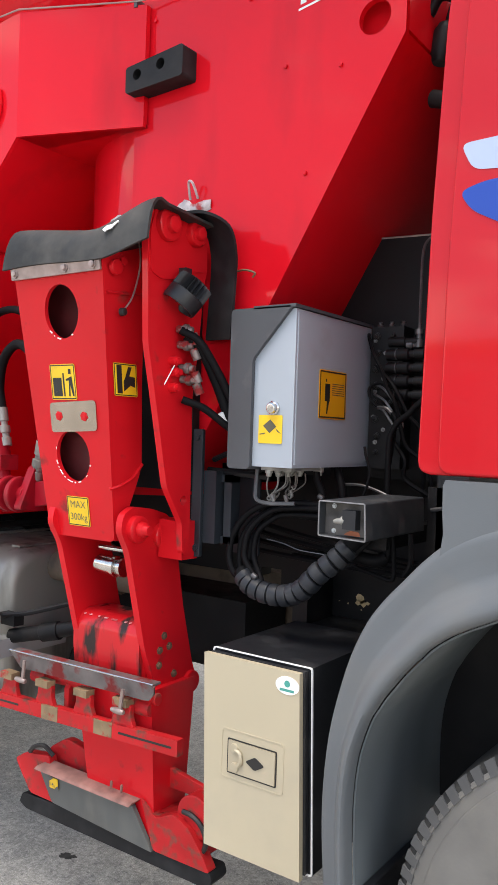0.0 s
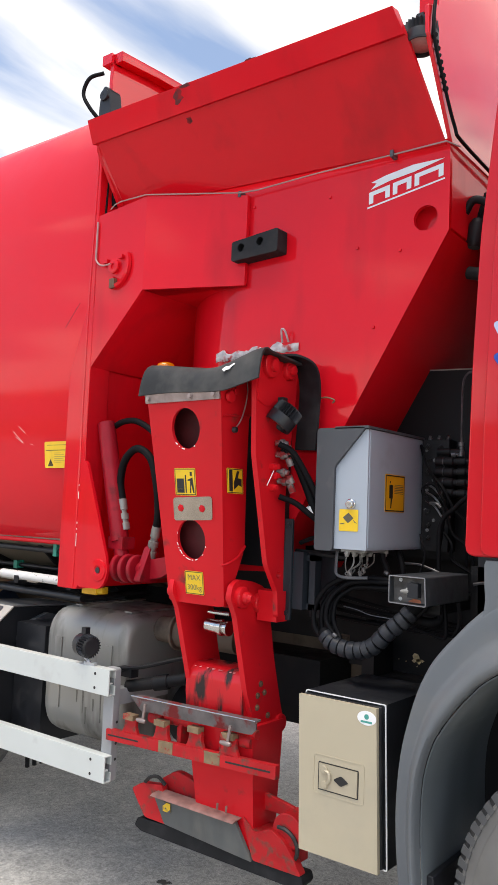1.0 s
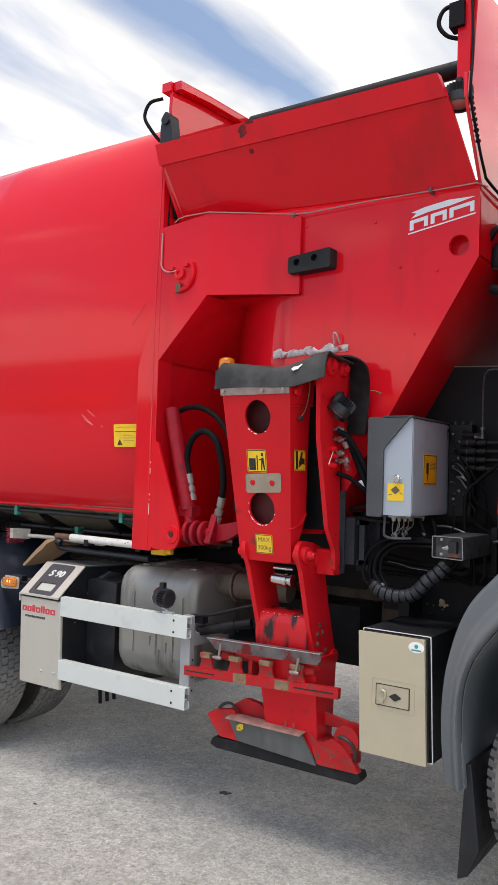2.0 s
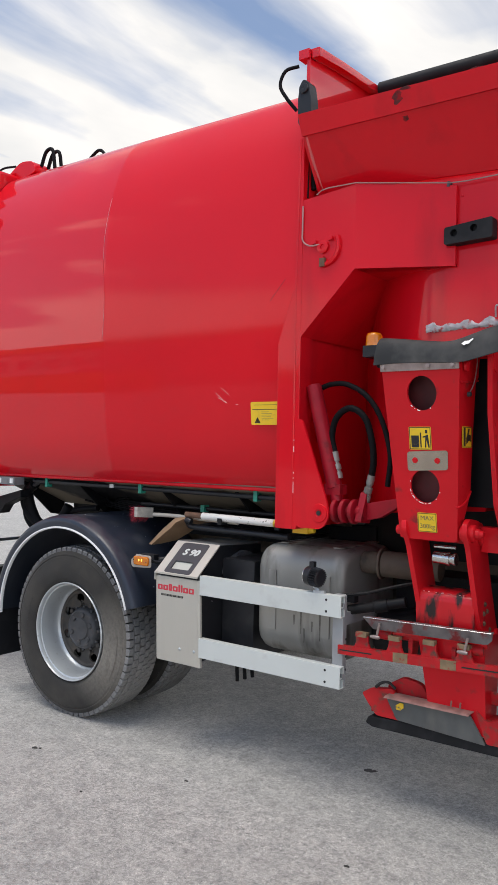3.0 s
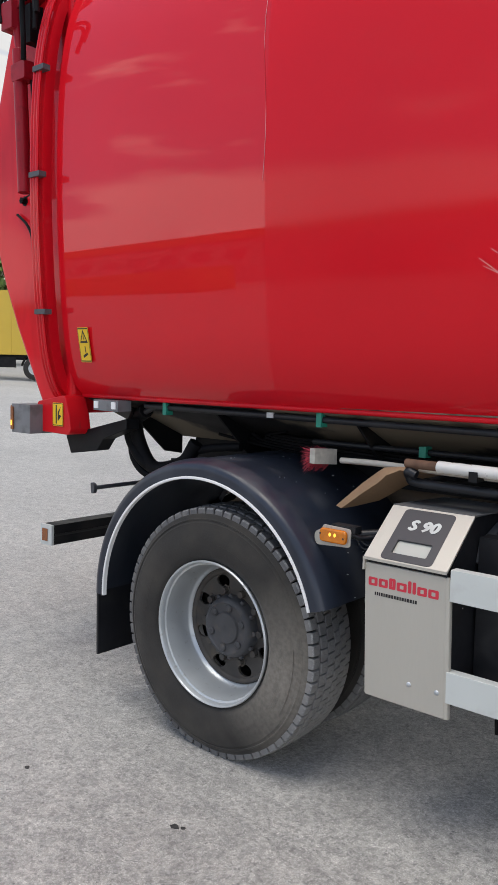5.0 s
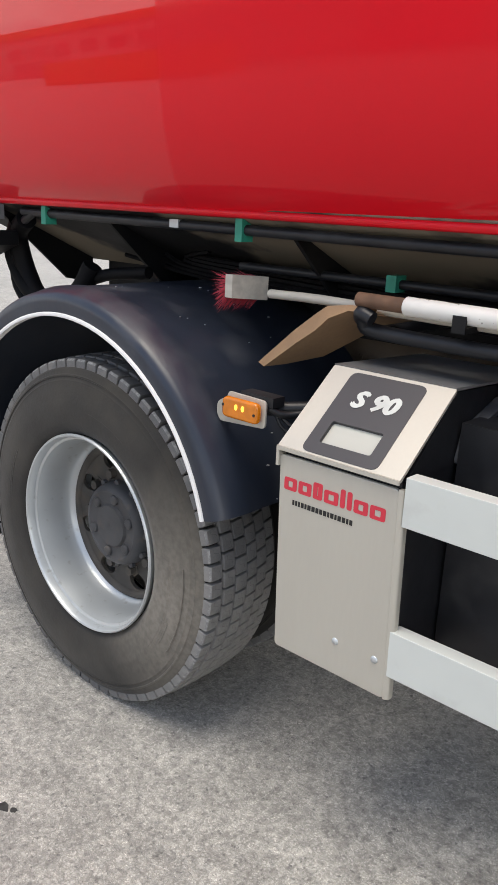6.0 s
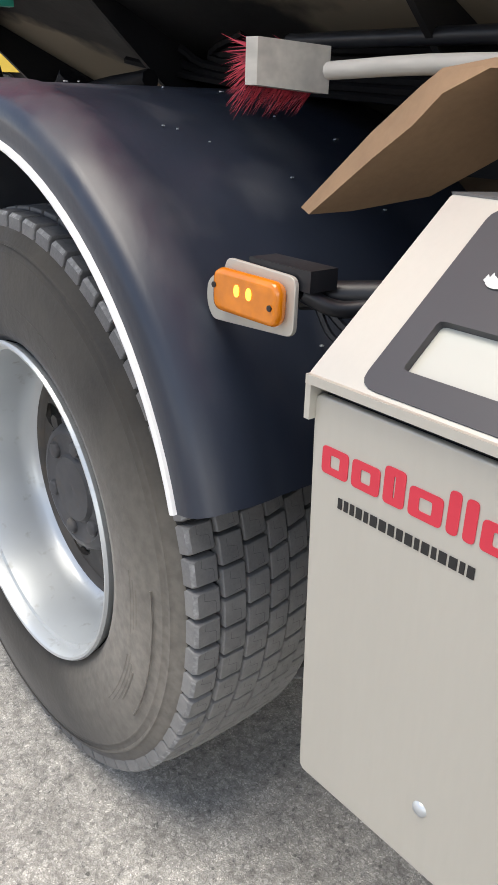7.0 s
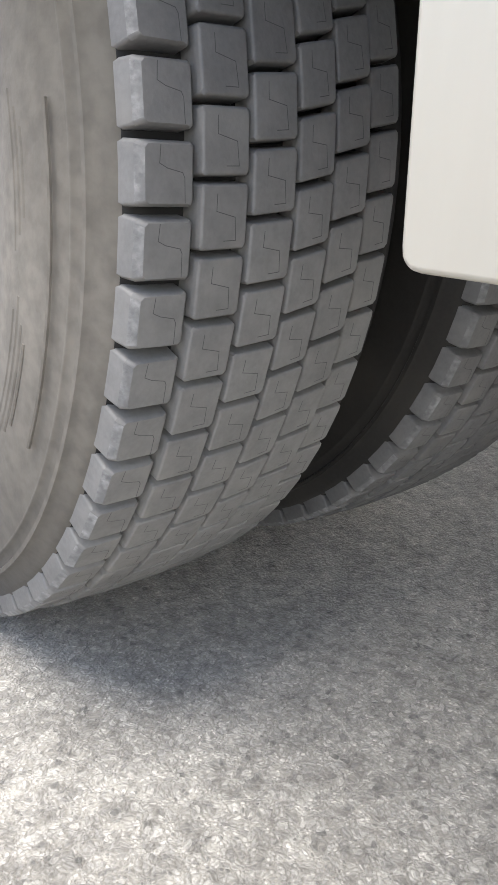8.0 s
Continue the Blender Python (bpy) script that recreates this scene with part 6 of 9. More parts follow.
prism(bm, rounded([(-1.135, 0.505), (-1.085, 0.535), (-0.98, 0.55), (-0.94, 0.415), (-1.06, 0.415), (-1.10, 0.46)], 0.012, 3), "y", 3.630, 3.66, 0.004)
prism(bm, rounded([(-0.60, 0.54), (-0.545, 0.495), (-0.48, 0.525), (-0.425, 0.50), (-0.385, 0.455), (-0.352, 0.408), (-0.55, 0.405)], 0.012, 3), "y", 3.628, 3.66, 0.004)
box(bm, -1.10, -0.40, 3.66, 3.74, 0.42, 0.50, 0.01)
lathe(bm, (-0.425, 3.645, 0.525), (0, 1, 0), [(0, 0.052), (0.004, 0.058), (0.08, 0.058), (0.085, 0.052)], 26)
prism(bm, rounded([(-0.60, 0.60), (-0.56, 0.607), (-0.43, 0.585), (-0.43, 0.55), (-0.60, 0.55)], 0.012, 3), "y", 3.70, 3.716, 0.003)
prism(bm, rounded([(-1.03, 0.55), (-0.95, 0.60), (-0.86, 0.585), (-0.80, 0.50), (-0.86, 0.46), (-1.0, 0.5)], 0.02, 3), "y", 3.67, 3.70, 0.004)
prism(bm, rounded([(-0.84, 0.46), (-0.78, 0.70), (-0.74, 0.72), (-0.70, 0.48)], 0.02, 3), "y", 3.642, 3.665, 0.004)
part("foot_beam", bm, RED_SCUFFED, foot, "scuffed red foot beam with rounded ends")
bm = B()
arc = [(-0.445 + 0.068 * math.cos(radians(a)), 3.640, 0.478 + 0.058 * math.sin(radians(a))) for a in range(-40, 120, 20)]
tube(bm, arc, 0.007, 6, 2)
tube(bm, [(-1.06, 3.625, 0.545), (-1.03, 3.62, 0.57), (-1.0, 3.63, 0.575), (-0.97, 3.64, 0.55)], 0.007, 6)
pieces("rubber_edging", bm, INK, foot)


# ---- control cabinet and hydraulics between hopper and cab ----
bm = B()
box(bm, -0.300, -0.178, 3.682, 4.09, 1.463, 1.862, 0.008)
cabinet = part("control_cabinet", bm, CABINET_GREY, truck, "light grey control cabinet with a dark grey hood")
bm = B()
plate(bm, [rounded([(-0.370, 1.455), (-0.370, 1.868), (-0.182, 1.868), (-0.299, 1.737), (-0.299, 1.455)], 0.012, 3)], lambda u, v: (u, 3.668, v), (0, 0.012, 0))
box(bm, -0.370, -0.302, 3.68, 4.09, 1.455, 1.868, 0.006)
box(bm, -0.30, -0.172, 3.668, 4.095, 1.864, 1.872, 0.002)
part("hood", bm, HOOD_GREY, cabinet, "dark grey cabinet hood")
bm = B()
box(bm, -0.307, -0.2995, 3.674, 3.684, 1.47, 1.73, 0.001)
part("door_gap", bm, INK, cabinet)
bm = B()
box(bm, -0.179, -0.1755, 3.69, 4.085, 1.472, 1.856, 0.0015)
part("door", bm, CABINET_GREY, cabinet)
bm = B()
lathe(bm, (-0.237, 3.683, 1.613), (0, -1, 0), [(0, 0.018), (0.006, 0.018), (0.008, 0.014), (0.018, 0.013), (0.02, 0.009)], 22)
part("knob", bm, CHROME, cabinet, "round chrome push knob")
gem = [(1, [(0.2, 0.62), (0.5, 0.85), (0.76, 0.6), (0.48, 0.36)]), (1, [(0.06, 0.3), (0.3, 0.34), (0.3, 0.38), (0.06, 0.34)]), (1, [(0.72, 0.55), (0.98, 0.34), (0.8, 0.42)])]
sticker(cabinet, "sticker", (-0.281, 3.681, 1.523), (1, 0, 0), (0, 0, 1), 0.072, 0.072, [YELLOW, GREY_INK], gem, label="yellow sticker with a dark diamond", rim=False)
lines = [(1, [(0.2, 0.36), (0.38, 0.36), (0.38, 0.72), (0.2, 0.72)]), (1, [(0.26, 0.1), (0.30, 0.1), (0.36, 0.36), (0.28, 0.36)]), (1, [(0.22, 0.76), (0.26, 0.76), (0.26, 0.82), (0.22, 0.82)])]
lines += [(2, [(0.46, 0.72 - 0.045 * k), (0.92, 0.72 - 0.045 * k), (0.92, 0.735 - 0.045 * k), (0.46, 0.735 - 0.045 * k)]) for k in range(6)]
sticker(cabinet, "sticker", (-0.1752, 3.797, 1.592), (0, 1, 0), (0, 0, 1), 0.145, 0.129, [ORANGE_FILM, INK, GREY_INK], lines, label="orange warning sticker with fine print")
bm = B()
box(bm, -0.283, -0.19, 3.70, 3.84, 1.454, 1.465, 0.003)
for k in range(7):
    x, y = -0.262 + 0.016 * (k % 3), 3.706 + 0.020 * k
    lathe(bm, (x, y, 1.455), (0, 0, -1), [(0, 0.0105), (0.008, 0.0105), (0.009, 0.008), (0.016, 0.0075), (0.018, 0.005)], 8)
lathe(bm, (-0.205, 3.86, 1.463), (0, 0, -1), [(0, 0.015), (0.014, 0.015), (0.015, 0.011), (0.024, 0.010)], 10)
pieces("cable_gland", bm, TANK, cabinet, "row of cable glands")
bm = B()
rng = random.Random(7)
for k in range(9):
    x, y = -0.262 + 0.016 * (k % 3), 3.706 + 0.016 * k
    bx, by, bz = (-0.262 + rng.uniform(-0.01, 0.01), 3.715 + rng.uniform(0, 0.03), 1.380 + rng.uniform(-0.006, 0.01)) if k < 5 else (-0.235 + rng.uniform(-0.015, 0.01), 3.77 + rng.uniform(0, 0.03), 1.388 + rng.uniform(-0.01, 0.02))
    tube(bm, [(x, y, 1.445), (x + rng.uniform(-0.006, 0.008), y, 1.415), (bx - 0.006, by, bz + 0.008), (bx, by, bz), (bx + 0.008, by, bz + 0.012)], 0.0021, 5)
for x, y, z in ((-0.258, 3.722, 1.382), (-0.236, 3.775, 1.392), (-0.242, 3.76, 1.380)):
    lathe(bm, (x, y, z), (0.4, 0, -1), [(-0.010, 0.003), (-0.008, 0.0055), (0.008, 0.005), (0.010, 0.003)], 8)
pieces("cable_tail", bm, surface("grubby_cable", (0.16, 0.155, 0.145), 0.5, vary=0.4, vary_scale=60), cabinet, "pale looped cable ends")
bm = B()
tube(bm, [(-0.308, 3.72, 1.455), (-0.308, 3.715, 1.40), (-0.30, 3.71, 1.375), (-0.26, 3.71, 1.368), (-0.19, 3.72, 1.372)], 0.0055, 6, 4)
part("wire_stirrup", bm, HOOD_GREY, cabinet)
# bracket that carries the cabinet
bm = B()
box(bm, -0.53, -0.20, 3.86, 3.92, 1.44, 1.458, 0.003)
box(bm, -0.53, -0.49, 3.86, 4.4, 1.40, 1.458, 0.003)
tube(bm, [(-0.50, 3.78, 1.47), (-0.44, 3.77, 1.49), (-0.38, 3.76, 1.495)], 0.008, 6)
tube(bm, [(-0.51, 3.77, 1.44), (-0.40, 3.78, 1.435), (-0.32, 3.80, 1.43)], 0.010, 6)
part("cabinet_bracket", bm, DARK, truck)
bm = B()
prism(bm, rounded([(-0.530, 1.20), (-0.497, 1.20), (-0.497, 1.555), (-0.530, 1.555)], 0.006, 3), "y", 3.722, 3.735, 0.002)
for z in (1.225, 1.53):
    bolt(bm, (-0.513, 3.722, z), (0, -1, 0), 0.008, 0.006)
box(bm, -0.497, -0.455, 3.735, 3.78, 1.24, 1.44, 0.006)
box(bm, -0.455, -0.42, 3.76, 3.80, 1.24, 1.26, 0.004)
box(bm, -0.455, -0.42, 3.76, 3.80, 1.41, 1.43, 0.004)
box(bm, -0.445, -0.42, 3.76, 3.80, 1.24, 1.43, 0.004)
# thin dark sheet added only to close the bright gap behind the bracket
box(bm, -0.51, -0.40, 3.87, 3.876, 1.20, 1.44, 0.002)
part("mounting_bracket", bm, surface("blue_grey_steel", (0.016, 0.021, 0.028), 0.5, vary=0.2), truck, "dark blue-grey mounting bracket")
# socket box
SOCKET_GREY = surface("dark_grey_box_paint", (0.030, 0.034, 0.039), 0.42, vary=0.15, vary_scale=10, dirt=(0.06, 0.06, 0.062), dirt_scale=18, dirt_from=0.5, dirt_to=0.75)
bm = B()
plate(bm, [rounded([(-0.058, 1.314), (0.066, 1.310), (0.062, 1.397), (-0.058, 1.397)], 0.005, 3), rounded([(-0.0545, 1.3175), (0.0625, 1.3135), (0.0585, 1.3935), (-0.0545, 1.3935)], 0.003, 2)], lambda u, v: (u, 3.617, v), (0, 0.328, 0))
socket = part("socket_box", bm, SOCKET_GREY, truck, "dark grey open-fronted socket box")
bm = B()
plate(bm, [rounded([(-0.0585, 1.3135), (0.0665, 1.3095), (0.0625, 1.3975), (-0.0585, 1.3975)], 0.005, 3), rounded([(-0.0555, 1.3165), (0.0635, 1.3125), (0.0595, 1.3945), (-0.0555, 1.3945)], 0.003, 2)], lambda u, v: (u, 3.6155, v), (0, 0.002, 0))
part("worn_rim", bm, surface("worn_box_edge", (0.20, 0.20, 0.205), 0.5, vary=0.3, vary_scale=40), socket, "worn pale edge of the box")
bm = B()
box(bm, -0.0535, 0.0585, 3.642, 3.645, 1.3165, 1.393, 0.0008)
part("face_plate", bm, surface("taupe_face_plate", (0.085, 0.080, 0.076), 0.5, vary=0.2, vary_scale=18, dirt=(0.05, 0.045, 0.04), dirt_scale=24, dirt_from=0.5, dirt_to=0.7), socket, "grubby grey face plate")
bm = B()
box(bm, 0.004, 0.038, 3.618, 3.642, 1.334, 1.378, 0.004)
part("socket", bm, BLACK_PLASTIC, socket, "black socket")
bm = B()
lathe(bm, (0.008, 3.630, 1.353), (-1, -0.45, -0.1), [(0, 0.011), (0.010, 0.011), (0.013, 0.008), (0.026, 0.0055), (0.030, 0.003)], 14)
part("plug", bm, TANK, socket, "grey plug")
bm = B()
for z in (1.326, 1.384):
    bolt(bm, (-0.030, 3.642, z), (0, -1, 0), 0.0042, 0.003)
pieces("screw", bm, SILVER, socket)
bm = B()
plate(bm, [rounded([(-0.004, 1.3185), (0.040, 1.3175), (0.036, 1.3275), (0.014, 1.3295), (0.002, 1.3235)], 0.003, 2)], lambda u, v: (u, 3.6408, v), (0, 0.001, 0))
part("worn_patch", bm, surface("orange_primer", (0.42, 0.13, 0.06), 0.7, vary=0.3, vary_scale=40), socket)
bm = B()
box(bm, -0.02, 0.03, 3.80, 4.36, 1.27, 1.315, 0.004)
part("socket_arm", bm, DARK, truck)
# valve block
VALVE_BLACK = surface("black_valve_paint", (0.008, 0.008, 0.009), 0.45, spec=0.25, vary=0.3, vary_scale=30)
VALVE_STEEL = surface("dull_fitting_steel", (0.12, 0.12, 0.125), 0.4, metal=0.6, vary=0.3, vary_scale=40)
bm = B()
box(bm, -0.16, -0.06, 4.055, 4.118, 1.46, 1.86, 0.006)
for k in range(4):
    z = 1.780 - 0.0375 * k
    lathe(bm, (-0.105, 4.05, z), (1, -0.02, 0), [(0, 0.0165), (0.030, 0.0165), (0.031, 0.014), (0.034, 0.014), (0.035, 0.0170), (0.066, 0.0170), (0.070, 0.011), (0.082, 0.011), (0.084, 0.0145), (0.112, 0.0140), (0.116, 0.009), (0.22, 0.008)], 14)
lathe(bm, (-0.10, 4.05, 1.815), (1, -0.02, 0), [(0, 0.014), (0.05, 0.014), (0.052, 0.010), (0.09, 0.010)], 12)
valve = part("valve_block", bm, VALVE_BLACK, truck, "black hydraulic valve block with hoses")
bm = B()
rng = random.Random(3)
for k in range(9):
    bolt(bm, (-0.146 + 0.028 * (k % 2) + 0.004 * (k % 3), 4.055, 1.822 - 0.036 * k), (0.3, -1, 0), 0.0045, 0.006)
for k in range(3):
    lathe(bm, (-0.14 + 0.035 * k, 4.07, 1.856), (0.2, -0.4, 1), [(0, 0.009), (0.012, 0.009), (0.013, 0.006), (0.02, 0.006)], 8)
lathe(bm, (-0.012, 4.05, 1.798), (0, 0, 1), [(0, 0.012), (0.02, 0.012), (0.021, 0.009), (0.035, 0.009), (0.036, 0.012), (0.05, 0.012)], 8)
lathe(bm, (-0.012, 4.05, 1.806), (-1, 0, 0), [(0, 0.009), (0.016, 0.009), (0.017, 0.012), (0.034, 0.012)], 8)
for k in range(4):
    lathe(bm, (-0.0765, 4.05, 1.780 - 0.0375 * k), (1, -0.02, 0), [(0, 0.0172), (0.003, 0.0172)], 14)
pieces("valve_bolt", bm, VALVE_STEEL, valve, "silver bolts and fittings")
bm = B()
for k in (1, 3, 5):
    tube(bm, [(-0.15 + 0.012 * k, 4.05, 1.80 - 0.05 * k), (-0.08 + 0.01 * k, 4.02, 1.74 - 0.05 * k), (-0.03, 4.03, 1.66 - 0.045 * k), (0.0 + 0.01 * k, 4.05, 1.58 - 0.04 * k), (-0.02 + 0.02 * k, 4.08, 1.3)], 0.006, 6)
tube(bm, [(0.10, 3.98, 1.70), (0.021, 3.98, 1.638), (-0.002, 3.98, 1.615), (-0.034, 3.98, 1.59), (-0.054, 3.98, 1.556), (-0.059, 3.98, 1.51), (-0.059, 3.98, 1.434), (-0.058, 3.98, 1.40), (-0.05, 3.98, 1.25)], 0.0085, 10)
tube(bm, [(-0.063, 4.02, 1.642), (-0.081, 4.01, 1.681), (-0.099, 4.005, 1.697), (-0.133, 4.01, 1.689), (-0.138, 4.01, 1.666), (-0.117, 4.01, 1.637), (-0.079, 4.0, 1.628), (-0.058, 4.0, 1.611), (-0.05, 4.0, 1.59), (-0.06, 4.0, 1.50), (-0.075, 4.0, 1.40)], 0.0045, 6)
tube(bm, [(-0.165, 4.05, 1.84), (-0.153, 4.03, 1.824), (-0.128, 4.01, 1.776), (-0.10, 4.0, 1.736), (-0.078, 4.0, 1.681), (-0.054, 4.0, 1.642), (-0.045, 4.01, 1.60)], 0.005, 6)
tube(bm, [(-0.10, 3.92, 1.52), (-0.085, 3.90, 1.494), (-0.072, 3.90, 1.458), (-0.079, 3.90, 1.42), (-0.087, 3.90, 1.397), (-0.10, 3.90, 1.36)], 0.004, 6)
tube(bm, [(-0.20, 3.95, 1.46), (-0.17, 3.93, 1.40), (-0.16, 3.93, 1.33)], 0.012, 8)
pieces("hydraulic_hose", bm, HOSE, truck, "tangle of black hydraulic hoses")
bm = B()
for k in range(3):
    tube(bm, [(-0.14, 4.045, 1.70 - 0.03 * k), (-0.10, 4.03, 1.68 - 0.03 * k), (-0.07, 4.035, 1.64 - 0.03 * k), (-0.05, 4.05, 1.58)], 0.004, 5)
tube(bm, [(-0.012, 4.05, 1.84), (-0.012, 4.05, 1.95), (-0.012, 4.055, 2.05), (-0.002, 4.06, 2.09), (0.03, 4.065, 2.10), (0.16, 4.08, 2.09)], 0.0040, 6)
tube(bm, [(-0.177, 3.95, 1.415), (-0.122, 3.95, 1.416), (-0.079, 3.95, 1.406), (-0.037, 3.95, 1.391)], 0.004, 6)
tube(bm, [(-0.105, 4.0, 1.630), (-0.079, 3.996, 1.6285), (-0.062, 3.996, 1.615)], 0.0052, 6)
tube(bm, [(0.06, 4.0, 1.36), (0.14, 4.0, 1.375), (0.22, 4.0, 1.385)], 0.006, 6)
pieces("steel_line", bm, VALVE_STEEL, truck, "thin steel line")
bm = B()
rng = random.Random(8)
for k in range(8):
    for j in range(2):
        p = Vector((-0.14 + 0.045 * j + rng.uniform(-0.006, 0.006), 4.056, 1.835 - 0.047 * k))
        r = rng.uniform(0.006, 0.0095)
        lathe(bm, p, (0.15, -1, rng.uniform(-0.2, 0.2)), [(0, r * 1.3), (0.006, r * 1.3), (0.007, r), (0.013, r), (0.014, r * 0.6), (0.018, r * 0.5)], 8)
pieces("valve_spool", bm, VALVE_BLACK, valve, "small black valve fitting")
# dark shield and cab-back equipment
bm = B()
plate(bm, [[(-0.58, 1.43), (-0.295, 1.930), (-0.180, 2.128), (0.07, 2.118), (0.07, 1.43)]], lambda u, v: (u, 4.12, v), (0, 0.01, 0))
dark_shield = part("splash_shield", bm, surface("black_sheet", (0.007, 0.007, 0.008), 0.5, vary=0.2, spec=0.2), truck, "black sheet splash shield")
bm = B()
tube(bm, [(-0.58, 4.118, 1.432), (-0.295, 4.118, 1.932), (-0.18, 4.118, 2.129), (0.07, 4.118, 2.119)], 0.003, 5, 1)
part("shield_edge", bm, CLAMP, dark_shield)
bm = B()
box(bm, 0.075, 0.16, 4.0, 5.6, 1.2, 2.72, 0.02)
box(bm, -0.10, 0.16, 4.45, 5.4, 1.08, 1.9, 0.03)
part("cab_back_equipment", bm, BLACK_PLASTIC, truck, "black equipment behind the cab")
bm = B()
lathe(bm, (0.075, 3.92, 2.50), (0.1, 0.1, 1), [(0, 0.02), (0.02, 0.03), (0.08, 0.03), (0.10, 0.02)], 16)
tube(bm, [(0.05, 3.90, 2.62), (0.08, 3.90, 2.66), (0.12, 3.92, 2.64), (0.14, 3.95, 2.55)], 0.014, 8)
cyl(bm, (0.05, 3.93, 2.42), (0.12, 3.93, 2.40), 0.022, 12)
pieces("air_fitting", bm, DARK, truck, "dark metal air fitting")
bm = B()
for k in range(5):
    tube(bm, [(0.10 + 0.01 * k, 3.96, 2.7), (0.085 + 0.012 * k, 3.93, 2.58), (0.11, 3.95 + 0.01 * k, 2.45), (0.10 + 0.015 * k, 3.98, 2.2), (0.12, 4.0, 1.9)], 0.007, 6)
pieces("cab_hose", bm, HOSE, truck)
# wrapped conduit and loose cables
bm = B()
loop = [(-0.375, 3.755, 1.175), (-0.339, 3.745, 1.145), (-0.283, 3.74, 1.130), (-0.222, 3.74, 1.131), (-0.171, 3.74, 1.153), (-0.123, 3.74, 1.202), (-0.076, 3.75, 1.243), (-0.040, 3.765, 1.285), (0.0, 3.80, 1.32)]
tube(bm, loop, 0.022, 14, 8)
conduit = part("conduit", bm, HOSE, truck, "black wrapped cable conduit hanging in a loop")
WRAP = surface("blue_black_wrap", (0.020, 0.023, 0.029), 0.45, spec=0.35, vary=0.3, vary_scale=30, dirt=(0.05, 0.052, 0.056), dirt_scale=25, dirt_from=0.5, dirt_to=0.8)
bm = B()
line = spline(loop, 8)
for i in range(4, len(line) - 9, 4):
    d = (line[i + 2] - line[i - 2]).normalized()
    d = (d + Vector((0.0, 0.10, 0.05))).normalized()
    l = (line[i + 2] - line[i - 2]).length * 0.90
    lathe(bm, line[i] - d * l * 0.5, d, [(0, 0.0245), (0.002, 0.0285), (l * 0.5, 0.0295), (l - 0.002, 0.0275), (l, 0.0235)], 18)
pieces("wrap", bm, WRAP, conduit, "spiral plastic wrap")
bm = B()
for k in range(3):
    o = 0.021 * k
    tube(bm, [(-0.32, 3.75 + o * 0.3, 1.142), (-0.365, 3.75 + o * 0.3, 1.150 + o * 0.2), (-0.407 + o * 0.5, 3.76 + o, 1.171 + o * 0.2), (-0.424 + o, 3.765 + o, 1.208), (-0.422 + o, 3.77 + o, 1.255), (-0.397 + o, 3.775 + o, 1.304 - o * 0.3), (-0.361 + o, 3.78 + o, 1.338 - o * 0.5), (-0.306, 3.79 + o, 1.360 - o * 0.6), (-0.20, 3.82 + o, 1.365 - o), (-0.08, 3.87 + o, 1.34 - o)], 0.0095, 8)
for k in range(2):
    o = 0.018 * k
    tube(bm, [(-0.30, 3.745, 1.145), (-0.326 + o, 3.75, 1.166), (-0.363 + o, 3.755 + o, 1.207), (-0.368 + o, 3.76 + o, 1.245), (-0.359 + o, 3.765 + o, 1.284), (-0.323 + o, 3.775 + o, 1.326 - o * 0.5), (-0.27, 3.79 + o, 1.350 - o), (-0.15, 3.83, 1.352 - o), (-0.05, 3.88, 1.33)], 0.0085, 8)
for k in range(3):
    tube(bm, [(-0.10 + 0.012 * k, 3.755, 1.225), (-0.052 + 0.014 * k, 3.765, 1.270), (-0.02 + 0.016 * k, 3.78, 1.315)], 0.008, 6)
for k in range(4):
    tube(bm, [(-0.46, 3.94, 1.29 - 0.028 * k), (-0.30, 3.94, 1.262 - 0.022 * k), (-0.10, 3.95, 1.235 - 0.016 * k), (0.10, 3.96, 1.215 - 0.01 * k)], 0.008, 6)
tube(bm, [(0.024, 3.82, 1.31), (0.026, 3.82, 1.254), (0.008, 3.82, 1.231), (-0.031, 3.82, 1.226), (-0.07, 3.83, 1.232)], 0.0085, 8)
tube(bm, [(0.036, 3.82, 1.31), (0.042, 3.82, 1.25), (0.043, 3.82, 1.207), (0.033, 3.82, 1.194), (0.001, 3.82, 1.200), (-0.079, 3.83, 1.216)], 0.006, 8)
tube(bm, [(0.075, 3.84, 1.31), (0.078, 3.84, 1.24), (0.06, 3.84, 1.205)], 0.007, 6)
tube(bm, [(-0.075, 3.80, 1.262), (-0.04, 3.80, 1.245), (0.0, 3.81, 1.240), (0.02, 3.82, 1.25)], 0.017, 8)
tube(bm, [(-0.205, 3.85, 1.45), (-0.203, 3.85, 1.430), (-0.191, 3.85, 1.407), (-0.183, 3.85, 1.385), (-0.17, 3.86, 1.34)], 0.010, 8)
pieces("cable", bm, HOSE, truck, "loose black cables")
bm = B()
tube(bm, [(-0.325, 3.80, 1.262), (-0.27, 3.80, 1.255), (-0.22, 3.80, 1.243), (-0.15, 3.81, 1.238)], 0.0014, 5)
for x, y, z in ((-0.315, 3.744, 1.170), (-0.183, 3.85, 1.384)):
    cyl(bm, (x - 0.008, y - 0.012, z + 0.004), (x + 0.008, y - 0.012, z - 0.004), 0.008, 8)
pieces("cable_clip", bm, VALVE_STEEL, truck, "pale cable clip")
# chipped paint on the frame below the box
bm = B()
rng = random.Random(4)
